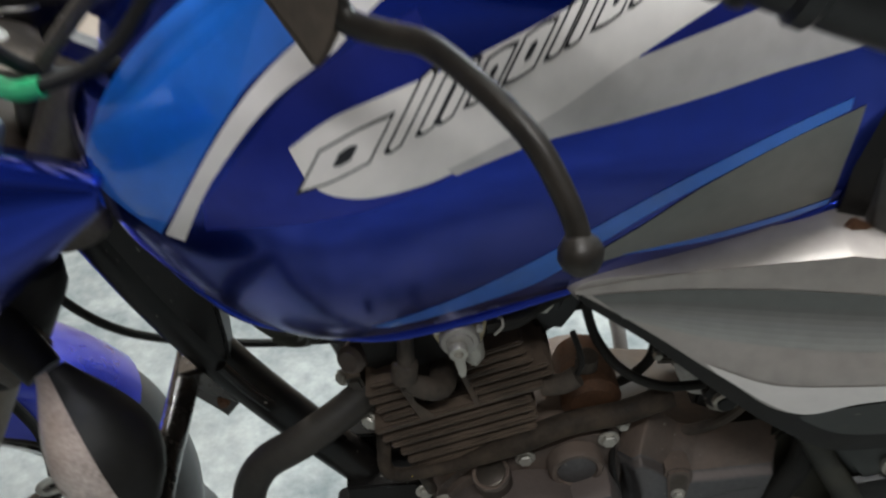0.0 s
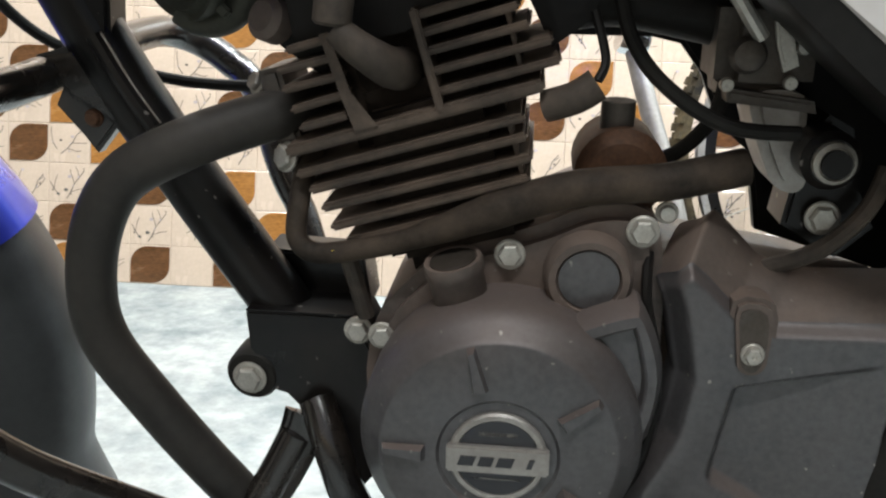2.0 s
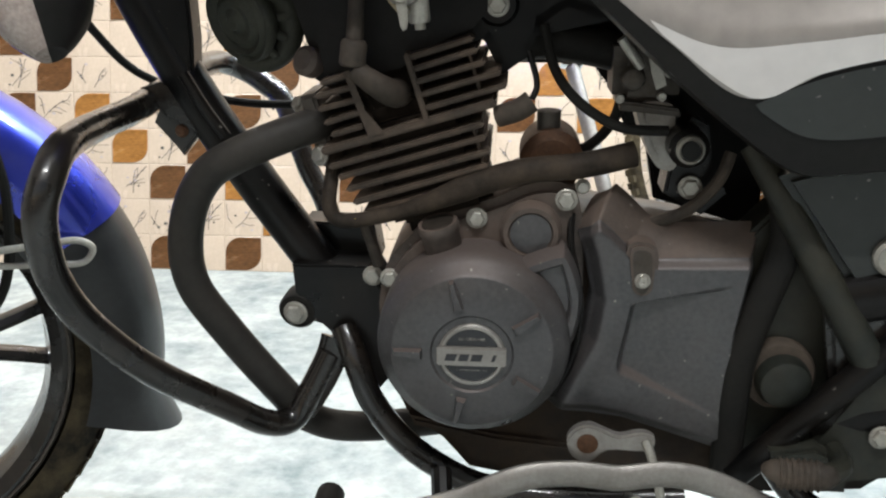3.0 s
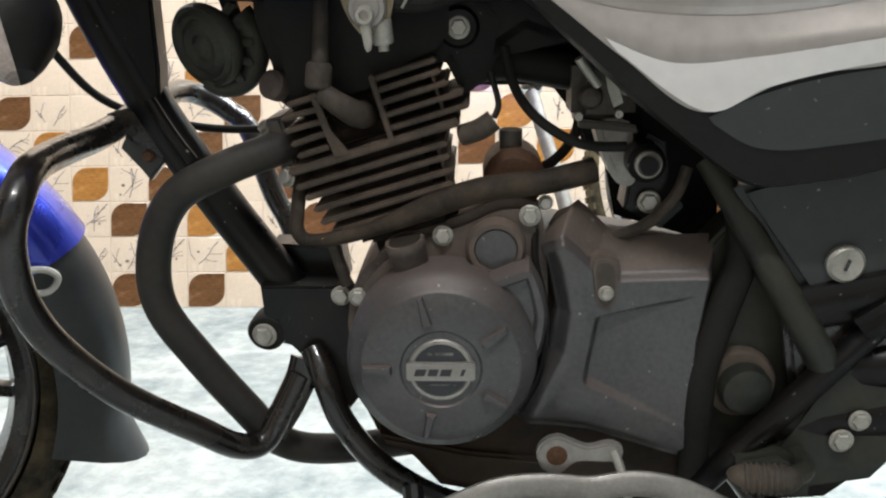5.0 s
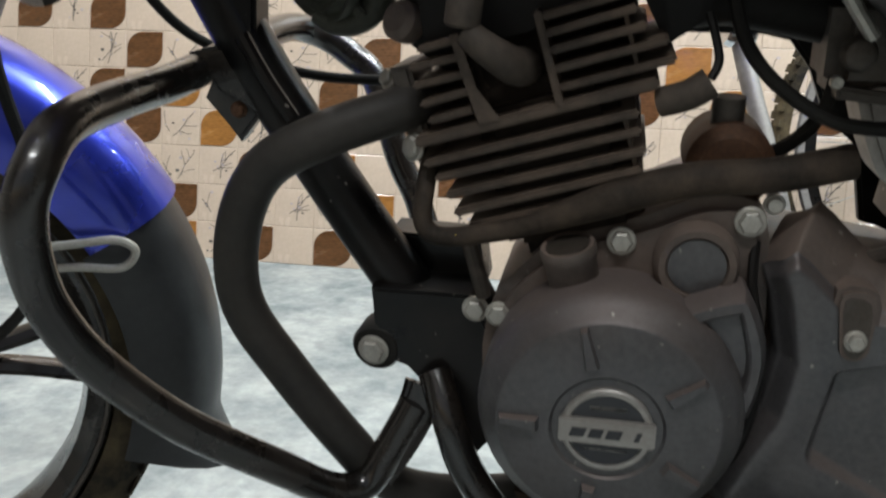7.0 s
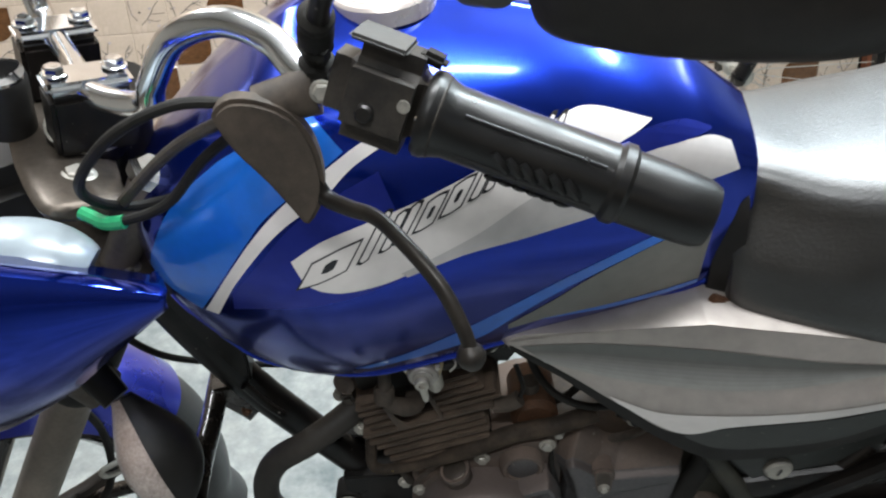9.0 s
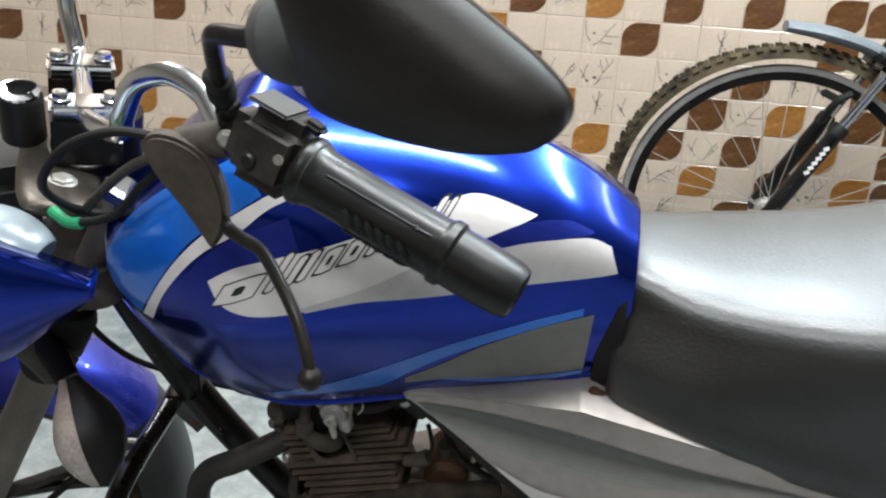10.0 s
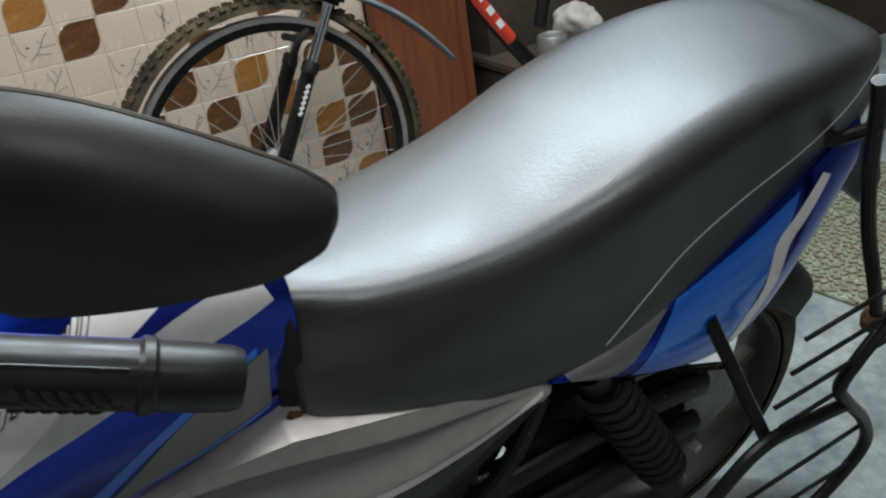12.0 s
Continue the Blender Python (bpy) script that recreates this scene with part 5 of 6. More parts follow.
part("swingarm", sweep([(0.36, -0.07, 0.255), (0.45, -0.085, 0.265), (0.65, -0.095, 0.28), (0.84, -0.095, 0.29)], 0.021, 12, squash=((0, 1, 0), 0.7)), BLACKPAINT, bike)
part("swingarm", sweep([(0.26, 0.075, 0.245), (0.45, 0.085, 0.265), (0.84, 0.095, 0.29)], 0.021, 12), BLACKPAINT, bike)
part("foot_bracket", plate([(0.345, 0.26), (0.41, 0.27), (0.43, 0.20), (0.39, 0.15), (0.33, 0.14), (0.30, 0.18)], -0.06, -0.085, 0.004), MUDPLATE, bike)
bolt((0.371, -0.088, 0.212), bike, 0.0088)
bolt((0.357, -0.088, 0.192), bike, 0.0098)
# gear shift
lever = part("gear_lever", sweep([(-0.13, -0.13, 0.118), (-0.06, -0.13, 0.122), (-0.01, -0.127, 0.135), (0.045, -0.122, 0.158), (0.09, -0.118, 0.162), (0.13, -0.116, 0.158), (0.17, -0.115, 0.163), (0.21, -0.115, 0.156), (0.255, -0.116, 0.135), (0.30, -0.118, 0.118)], 0.0125, 14, squash=((0, 1, 0), 0.55)), ALLOY, bike, "worn alloy heel and toe gear lever")
part("pedal_rubber", sweep([(-0.13, -0.10, 0.118), (-0.13, -0.16, 0.118)], 0.013, 14, 4), RUBBER, lever)
arm = part("shift_arm", plate([(0.084, 0.186), (0.09, 0.198), (0.103, 0.203), (0.116, 0.198), (0.13, 0.193), (0.148, 0.197), (0.160, 0.192), (0.158, 0.18), (0.145, 0.178), (0.12, 0.178), (0.105, 0.166), (0.09, 0.17)], -0.095, -0.106, 0.0022, 3), ALLOY, bike, "cast shift arm on its splined shaft")
part("splined_hole", lathe([(0.0095, 0), (0.0095, 0.001), (0.006, 0.001), (0.005, 0.0015), (0, 0.0015)], (0.102, -0.1055, 0.185), seg=14), RUST, arm)
part("link_rod", sweep([(0.152, -0.105, 0.19), (0.158, -0.112, 0.175), (0.166, -0.115, 0.145), (0.17, -0.115, 0.12)], 0.0042, 10), ZINC, bike, "bright shift link rod")
bolt((0.145, -0.122, 0.135), bike, 0.008)
peg = part("foot_peg", sweep([(0.256, -0.132, 0.179), (0.26, -0.133, 0.18), (0.29, -0.14, 0.183), (0.294, -0.14, 0.1835)], lambda f: 0.012 if 0.05 < f < 0.95 else 0.01, 16, 5), DUSTPLASTIC, bike, "ribbed dusty rubber foot peg")
for i in range(7):
    part("peg_rib", lathe([(0.012, -0.0014), (0.0136, -0.0008), (0.0136, 0.0008), (0.012, 0.0014)], (0.261 + 0.0046 * i, -0.1332 - 0.001 * i, 0.18 + 0.00046 * i), (1, -0.2, 0.1), 16), DUSTPLASTIC, peg)
part("peg_arm", sweep([(0.292, -0.14, 0.1835), (0.315, -0.12, 0.18), (0.32, -0.08, 0.175)], 0.009, 10, 4), MUDPLATE, peg)
part("peg_bracket", plate([(0.262, 0.178), (0.30, 0.185), (0.33, 0.17), (0.33, 0.14), (0.28, 0.14), (0.268, 0.155)], -0.07, -0.1, 0.004), MUDPLATE, bike)
# horn
HA = Vector((-0.5, -0.8, -0.25)).normalized()
HC = Vector((-0.211, -0.012, 0.537))
horn = part("horn", lathe([(0.012, -0.03), (0.022, -0.026), (0.034, -0.014), (0.0385, -0.006), (0.0385, 0), (0.0365, 0.003), (0.033, 0.0005), (0.029, 0.0045), (0.025, 0.001), (0.019, 0.005), (0.012, 0.003), (0.006, 0.008), (0, 0.008)], HC, HA, 40), HORNM, bike, "round weathered horn on a steel bracket")
part("horn_coil", sweep([HC + Vector((0.014 + 0.03 * math.cos(a), 0.012, 0.034 * math.sin(a) - 0.004)) for a in [0.4 * k - 2.2 for k in range(9)]], lambda f: 0.007 + 0.008 * f, 12, 4), HORNM, horn)
for k in range(5):
    part("horn_fin", block((0.026, -0.004, -0.0035), (0.046, 0.018, 0.0035), 0.0015, Matrix.Translation(HC) @ Matrix.Rotation(0.75 - 0.42 * k, 4, "Y")), HORNM, horn)
part("horn_bracket", sweep([(-0.2, 0.01, 0.60), (-0.19, 0.008, 0.57), (-0.182, 0.006, 0.535)], 0.008, 8, squash=((0, 1, 0), 0.4)), BLACKPAINT, bike)
# crash guard
guard = part("crash_guard", sweep([(-0.3, 0.04, 0.47), (-0.301, 0.0, 0.466), (-0.302, -0.05, 0.463), (-0.304, -0.09, 0.4625), (-0.304, -0.14, 0.462), (-0.300, -0.182, 0.459), (-0.2985, -0.206, 0.446), (-0.303, -0.216, 0.425), (-0.306, -0.214, 0.395), (-0.3055, -0.203, 0.36), (-0.295, -0.182, 0.318), (-0.266, -0.147, 0.263), (-0.222, -0.10, 0.207), (-0.193, -0.07, 0.173), (-0.172, -0.052, 0.17), (-0.155, -0.042, 0.198), (-0.138, -0.034, 0.232)], 0.0125, 16), GUARDM, bike, "scuffed black tubular crash guard")
part("guard_far_tube", sweep([(-0.301, 0.03, 0.469), (-0.3005, 0.05, 0.472), (-0.3, 0.11, 0.477), (-0.292, 0.165, 0.478), (-0.274, 0.192, 0.468), (-0.25, 0.195, 0.452), (-0.2257, 0.19, 0.429), (-0.2016, 0.18, 0.36), (-0.18, 0.17, 0.318), (-0.15, 0.13, 0.24), (-0.13, 0.06, 0.18)], 0.0125, 16), GUARDM, guard)
part("guard_clamp", plate([(-0.297, 0.446), (-0.28, 0.426), (-0.272, 0.415), (-0.249, 0.443), (-0.242, 0.468), (-0.283, 0.474)], 0.004, -0.012, 0.003), GUARDM, guard, "scuffed bracket tab under the guard bar")
part("clamp_plate", plate([(-0.306, 0.478), (-0.262, 0.49), (-0.235, 0.45), (-0.25, 0.43), (-0.285, 0.452)], 0.018, -0.016, 0.004), GUARDM, guard)
part("guard_foot", sweep([(-0.131, -0.034, 0.246), (-0.137, -0.036, 0.228), (-0.15, -0.041, 0.2), (-0.166, -0.048, 0.174)], lambda f: 0.0165 - 0.003 * f, 14, 4, squash=((0.1, 1, 0.1), 0.42)), GUARDM, guard)
bolt((-0.271, -0.0115, 0.439), guard, 0.0055, mat=RUST)
# side stand and muffler
kick = part("kick_lever", sweep([(0.09, 0.262, 0.492), (0.095, 0.254, 0.47), (0.108, 0.225, 0.425), (0.122, 0.195, 0.38), (0.135, 0.16, 0.33), (0.14, 0.14, 0.29)], 0.0085, 14, 5), ALLOY, bike, "bright kick start lever on the far side")
part("kick_pivot", lathe([(0.012, -0.012), (0.0135, -0.008), (0.0135, 0.01), (0.011, 0.014)], (0.094, 0.256, 0.473), (0.9, 0.2, -0.2), 18), CHROME, kick)
part("kick_pedal", sweep([(0.088, 0.258, 0.495), (0.06, 0.28, 0.5), (0.03, 0.30, 0.505)], 0.009, 14, 4), CHROME, kick)
part("side_stand", sweep([(-0.03, -0.07, 0.13), (-0.02, -0.13, 0.08), (0.0, -0.18, 0.035), (0.02, -0.2, 0.03)], 0.01, 10), BLACKPAINT, bike, "folded-out steel side stand")
part("muffler", sweep([(0.3, 0.13, 0.16), (0.36, 0.14, 0.18), (0.45, 0.15, 0.22), (0.9, 0.17, 0.31), (1.0, 0.172, 0.33)], lambda f: 0.02 + 0.028 * min(f * 3, 1), 20), EXHAUST, bike)

# ---- wheels, fork and bars ----
def wheel_parts(parent, r, width, spokes, tyre_mat, rim_mat, hub_r=0.05, blocks=True):
    """A tyre, a cast rim with spokes and a hub, in the plane of the local x and z."""
    prof = []
    for k in range(16):
        a = math.pi * (k / 15) - math.pi / 2
        prof.append((r - width * 0.62 + width * 0.62 * math.cos(a), width * 0.5 * math.sin(a)))
    bm = bmesh.new()
    seg = 72
    rows = []
    for j in range(seg):
        c, s = math.cos(2 * math.pi * j / seg), math.sin(2 * math.pi * j / seg)
        rows.append([(rad * c, h, rad * s) for rad, h in prof])
    skin(rows + [rows[0]], bm=bm)
    part("tyre", bm, tyre_mat, parent, "dusty ribbed road tyre")
    knobs = bmesh.new()
    for j in range(72 if blocks else 0):
        for side, ang in ((-1, 0.5), (1, 0.5), (0, 0.0)):
            a = 2 * math.pi * (j + (0.5 if side else 0)) / 72
            m = Matrix.Rotation(-a, 4, "Y") @ Matrix.Translation((r - width * 0.62 + width * 0.61 * math.cos(ang * side), width * 0.5 * math.sin(ang * side) * 1.0, 0))
            block((-0.004, -width * 0.12, -0.0095), (-0.0016, width * 0.12, 0.0095), 0, m @ Matrix.Rotation(0.35 * side, 4, "X"), knobs)
    if blocks:
        ob = part("tread", knobs, tyre_mat, parent)
        ob["kind"] = "stuff"
    rr = r - width * 0.72
    rows = [[(rad * math.cos(2 * math.pi * j / seg), h, rad * math.sin(2 * math.pi * j / seg)) for rad, h in ((rr + 0.008, -width * 0.42), (rr - 0.004, -width * 0.44), (rr - 0.016, -width * 0.3), (rr - 0.02, 0), (rr - 0.016, width * 0.3), (rr - 0.004, width * 0.44), (rr + 0.008, width * 0.42))] for j in range(seg)]
    part("rim", skin(rows + [rows[0]]), rim_mat, parent, "cast alloy rim")
    for h in (-width * 0.44, width * 0.44):
        part("rim_edge", sweep([((rr + 0.004) * math.cos(2 * math.pi * j / 48), h, (rr + 0.004) * math.sin(2 * math.pi * j / 48)) for j in range(48)], 0.0028, 6, 1, closed=True, smooth=False), STEEL, parent)
    for k in range(spokes):
        a = 2 * math.pi * k / spokes
        d = Vector((math.cos(a), 0, math.sin(a)))
        side = Vector((-math.sin(a), 0, math.cos(a)))
        for sgn in (-1, 1):
            part("spoke", sweep([d * hub_r * 0.8, d * (hub_r + rr) * 0.5 + side * sgn * 0.012, d * (rr - 0.012) + side * sgn * 0.034], 0.009, 8, 5, squash=((0, 1, 0), 1.5)), rim_mat, parent)
    part("hub", lathe([(0.018, -0.06), (hub_r * 0.7, -0.05), (hub_r, -0.03), (hub_r, 0.03), (hub_r * 0.7, 0.05), (0.018, 0.06)], seg=28), rim_mat, parent)


front = part("front_wheel", lathe([(0.008, -0.08), (0.008, 0.08)], seg=12), ZINC, bike, "front wheel turned to full lock")
front.matrix_basis = Matrix.Translation((-0.68, 0.0, 0.18)) @ Matrix.Rotation(radians(STEER), 4, "Z")
wheel_parts(front, 0.292, 0.09, 5, TYRE, GUARDM)
rear = part("rear_wheel", lathe([(0.008, -0.1), (0.008, 0.1)], seg=12), ZINC, bike, "rear wheel in the swingarm")
rear.matrix_basis = Matrix.Translation((0.86, 0.0, 0.215))
wheel_parts(rear, 0.296, 0.095, 5, TYRE, MUDPLATE, 0.085, False)
rows = []
for i in range(23):
    a = radians(42 + 5.4 * i)
    row = []
    for j in range(11):
        q = math.pi * (j / 10 - 0.5)
        rad = 0.255 + 0.075 * max(math.cos(q), 0) ** 0.5
        row.append(Vector((0.86 + rad * math.cos(a), 0.078 * math.sin(q), 0.215 + rad * math.sin(a))))
    rows.append(row + [Vector((p.x * 0.995 + 0.0043, p.y * 0.96, p.z * 0.99)) for p in reversed(row)])
part("inner_fender", skin(rows, closed=True, caps=True), BLACK, bike, "black inner mudguard over the rear wheel", 50)


def at_wheel(x, u, w):
    return front.matrix_basis @ Vector((x, u, w))


def fender(a0, a1, r, hw, name, mat, label, flare=0.0, kick=0.0):
    """A mudguard shell over the wheel between two angles (0: straight back, 90: up)."""
    rows = []
    n = 26
    for i in range(n + 1):
        a = radians(a0 + (a1 - a0) * i / n)
        c, s = math.cos(a), math.sin(a)
        row = []
        for j in range(13):
            q = math.pi * (j / 12) - math.pi / 2
            rad = r - 0.085 + 0.085 * max(math.cos(q), 0) ** 0.5 + flare * (1 - i / n) + kick * max(0.0, 1 - i / 5) ** 1.5 * max(math.cos(q), 0)
            row.append(at_wheel(rad * c, hw * math.sin(q) * 1.0, rad * s))
        rows.append(row)
    inner = [[p + (at_wheel(0, 0, 0) - p).normalized() * 0.003 for p in reversed(row)] for row in rows]
    return part(name, skin([a + b for a, b in zip(rows, inner)], closed=True, caps=True), mat, bike, label, 50)


fender(26, 150, 0.342, 0.07, "front_fender", LITBLUE, "blue front mudguard, paled as if lit from above")
fender(-22, 26, 0.335, 0.07, "fender_flap", FLAPM, "matt black rear flap of the mudguard", 0.006, 0.035)
part("fender_stay", sweep([at_wheel(x, -0.084, w) for x, w in ((0.176, 0.127), (0.22, 0.128), (0.252, 0.128), (0.266, 0.117), (0.254, 0.103), (0.22, 0.107), (0.18, 0.111), (0.17, 0.119))], 0.0038, 8, closed=True), ZINC, bike, "bright wire loop on the mudguard")
AX = Vector((0.574, 0.0, 1.0)).normalized()
for side, nm in ((-1, "fork_leg"), (1, "fork_leg")):
    base = at_wheel(0, 0.083 * side, 0)
    fork = part(nm, sweep([base + AX * 0.0, base + AX * 0.02, base + AX * 0.44, base + AX * 0.46], lambda f: 0.024, 16, 2), SLIDER, bike, "front fork leg with a dull beige slider")
    part("stanchion", sweep([base + AX * 0.44, base + AX * 0.74], 0.0165, 14, 2), SLIDER, fork)
    part("dust_boot", lathe([(0.027, 0), (0.031, 0.012), (0.031, 0.04), (0.034, 0.05), (0.034, 0.1), (0.026, 0.12), (0.018, 0.125)], base + AX * 0.445, AX, 20), RUBBER, fork)
    part("top_cap", lathe([(0.02, 0), (0.02, 0.012), (0.014, 0.016), (0, 0.016)], base + AX * 0.74, AX, 6), CHROME, fork)
part("head_tube", sweep([Vector((-0.345, 0, 0.66)), Vector((-0.30, 0, 0.88))], 0.03, 16, 2), BLACKPAINT, bike)
rot = Matrix.Rotation(radians(STEER), 3, "Z")
for c, mat, th in ((at_wheel(0, 0, 0) + AX * 0.62, STEEL, 0.014), (Vector((-0.372, -0.012, 0.836)), YOKEM, 0.009)):
    m = Matrix.Translation(c) @ Matrix.Rotation(radians(STEER), 4, "Z") @ Matrix.Rotation(radians(18), 4, "Y")
    part("triple_clamp", sweep([m @ Vector((0, -0.14, 0)), m @ Vector((0, -0.12, 0)), m @ Vector((0.004, -0.06, 0)), m @ Vector((0.01, 0, 0)), m @ Vector((0.004, 0.06, 0)), m @ Vector((0, 0.12, 0)), m @ Vector((0, 0.14, 0))], lambda f: 0.02 + 0.022 * math.sin(math.pi * f) ** 0.5, 18, 4, squash=(m.to_3x3() @ Vector((0, 0, 1)), 0.3 if th < 0.01 else 0.45)), mat, bike, "dull metal fork yoke")
    for u in (-0.095, 0.095):
        bolt(m @ Vector((0.005, u, th)), bike, 0.013, m.to_3x3() @ Vector((0, 0, 1)), ZINC)
mid = Vector((-0.338, 0.012, 0.894))
for side in (-1, 1):
    c = mid + rot @ Vector((0.0, 0.054 * side, -0.004))
    m = Matrix.Translation(c) @ Matrix.Rotation(radians(STEER), 4, "Z") @ Matrix.Rotation(radians(10), 4, "Y")
    clamp = part("bar_clamp", block((-0.034, -0.022, -0.05), (0.034, 0.022, 0.004), 0.004, m), BLACKPAINT, bike, "black riser with a chrome handlebar clamp")
    part("clamp_cap", block((-0.035, -0.021, 0.004), (0.035, 0.021, 0.016), 0.005, m, segments=3), CHROME, clamp)
    for dx in (-0.024, 0.024):
        bolt(m @ Vector((dx, 0, 0.017)), clamp, 0.0095, m.to_3x3() @ Vector((0, 0, 1)), CHROME, 0.008)
bars = part("handlebar", sweep([mid + rot @ Vector((0, 0.09, 0)), mid, mid + rot @ Vector((0, -0.07, 0)), Vector((-0.248, -0.088, 0.903)), Vector((-0.232, -0.102, 0.93)), Vector((-0.203, -0.118, 0.972)), Vector((-0.163, -0.131, 0.989)), Vector((-0.130, -0.145, 0.981)), Vector((-0.108, -0.167, 0.965)), Vector((-0.075, -0.19, 0.958)), Vector((0.0, -0.213, 0.945)), Vector((0.15, -0.25, 0.902))], 0.011, 16), CHROME, bike, "chrome tubular handlebar on full lock")
part("far_bar", sweep([mid + rot @ Vector((0, 0.085, 0)), mid + rot @ Vector((0, 0.1, 0.008)), mid + rot @ Vector((0.0, 0.115, 0.06)), mid + rot @ Vector((0.01, 0.15, 0.11)), mid + rot @ Vector((0.04, 0.25, 0.10)), mid + rot @ Vector((0.1, 0.4, 0.05))], 0.011, 14), CHROME, bars)
part("stem_cap", lathe([(0.034, -0.012), (0.034, 0.0), (0.031, 0.003), (0.029, 0.001), (0.02, 0.008), (0.008, 0.012), (0, 0.012)], (-0.325, -0.03, 0.848), (0.3, -0.1, 0.95), 32), BLACKPAINT, bike, "black domed cap on the steering stem")
part("cap_rim", sweep([Vector((-0.325, -0.03, 0.851)) + Vector((0, 0, 1)).rotation_difference(Vector((0.3, -0.1, 0.95))).to_matrix() @ Vector((0.0335 * math.cos(k * 0.2618), 0.0335 * math.sin(k * 0.2618), 0)) for k in range(24)], 0.0014, 6, 1, closed=True, smooth=False), ZINC, bike)
lockset = part("ignition_lock", lathe([(0.022, -0.05), (0.022, 0.0), (0.02, 0.004), (0.013, 0.004), (0.012, 0.002), (0, 0.002)], (-0.379, -0.035, 0.905), (0.2, -0.1, 0.95), 28), BLACK, bike, "black ignition lock with its key")
part("lock_ring", lathe([(0.02, 0), (0.02, 0.003), (0.012, 0.004), (0.011, 0.001), (0, 0.001)], (-0.378, -0.0355, 0.909), (0.2, -0.1, 0.95), 28), CHROME, lockset)
part("key", plate([(-0.392, 0.909), (-0.372, 0.908), (-0.36, 0.914), (-0.358, 0.92), (-0.37, 0.923), (-0.392, 0.918)], -0.0335, -0.0365, 0.001, 2), BLACK, lockset)
GA, GB = Vector((-0.03, -0.203, 0.953)), Vector((0.149, -0.256, 0.893))
GD = (GB - GA).normalized()
GL = (GB - GA).length


def on_grip(f):
    return GA + GD * (GL * f)


G_PROFILE = ((0.027, 0), (0.029, 0.003), (0.029, 0.007), (0.0268, 0.012), (0.0242, 0.02), (0.0238, 0.06), (0.024, 0.10), (0.0241, 0.126), (0.0268, 0.1295), (0.0268, 0.136), (0.0242, 0.139), (0.024, 0.165), (0.0228, 0.188), (0.0202, GL - 0.001), (0.0155, GL + 0.0004), (0.0135, GL + 0.0004), (0.0125, GL - 0.001), (0, GL - 0.001))
grip = part("grip", lathe(G_PROFILE, GA, GD, 40), GRIPM, bike, "ribbed black rubber handlebar grip")
gq = Vector((0, 0, 1)).rotation_difference(GD).to_matrix()
for ring in range(3):
    for k in range(6):
        bm = bmesh.new()
        a0 = -2.1 + ring * 1.15
        line = [GA + gq @ Vector((0.024 * math.cos(a0 + 0.42 * s), 0.024 * math.sin(a0 + 0.42 * s), 0.052 + 0.0095 * k + 0.012 * s)) for s in (0, 0.33, 0.66, 1)]
        sweep(line, lambda f: 0.0025 + 0.001 * math.sin(math.pi * f), 6, 3, bm=bm)
        part("grip_rib", bm, GRIPM, grip)
for a0 in (-2.75, 0.35, -1.55):
    part("grip_bead", sweep([GA + gq @ Vector((0.024 * math.cos(a0), 0.024 * math.sin(a0), z)) for z in (0.028, 0.07, 0.12)], 0.0014, 6, 3), GRIPM, grip)
sm = Matrix.Translation(on_grip(-0.13)) @ Vector((1, 0, 0)).rotation_difference(GD).to_matrix().to_4x4() @ Matrix.Rotation(radians(-14), 4, "X")
switch = part("switch_box", block((-0.036, -0.027, -0.03), (0.034, 0.027, 0.036), 0.015, sm, segments=5), SWITCHM, bike, "black handlebar switch housing")
part("clamp_ring", lathe([(0.0245, 0), (0.0275, 0.003), (0.0275, 0.011), (0.0245, 0.014)], sm @ Vector((0.026, 0, 0)), sm.to_3x3() @ Vector((1, 0, 0)), 30), SWITCHM, switch)
part("switch_plate", block((-0.03, -0.02, 0.0345), (0.008, 0.02, 0.0385), 0.002, sm), BOOTM, switch, "grey cover plate on the switch housing")
part("dip_switch", block((0.01, -0.007, 0.033), (0.028, 0.01, 0.041), 0.003, sm @ Matrix.Rotation(0.1, 4, "Y")), RUBBER, switch)
part("switch_knob", lathe([(0.006, 0), (0.006, 0.004), (0.0045, 0.006), (0, 0.006)], sm @ Vector((-0.006, -0.027, -0.004)), sm.to_3x3() @ Vector((0, -1, 0)), 16), GRIPM, switch)
part("switch_screw", lathe([(0.0042, 0), (0.0042, 0.0015), (0.002, 0.0016), (0, 0.0005)], sm @ Vector((0.016, -0.027, 0.008)), sm.to_3x3() @ Vector((0, -1, 0)), 16), ZINC, switch)
# clutch lever with its rubber shield
perch = part("lever_perch", sweep([(-0.10, -0.176, 0.958), (-0.118, -0.178, 0.955), (-0.14, -0.182, 0.952)], lambda f: 0.017 - 0.003 * f, 14, 4), DUSTPLASTIC, bike, "dusty clutch lever bracket")
bolt((-0.094, -0.192, 0.966), perch, 0.007, (0.1, -1, 0.25))
bm = bmesh.new()
shield = [(-0.166, 0.958), (-0.152, 0.967), (-0.129, 0.962), (-0.1105, 0.946), (-0.102, 0.918), (-0.1035, 0.886), (-0.118, 0.861), (-0.127, 0.874), (-0.14, 0.899), (-0.157, 0.926), (-0.1655, 0.947)]
plate(shield, -0.183, -0.199, 0.004, 3, bm)
part("lever_shield", bm, DUSTPLASTIC, bike, "grey dusty rubber shield over the lever pivot")
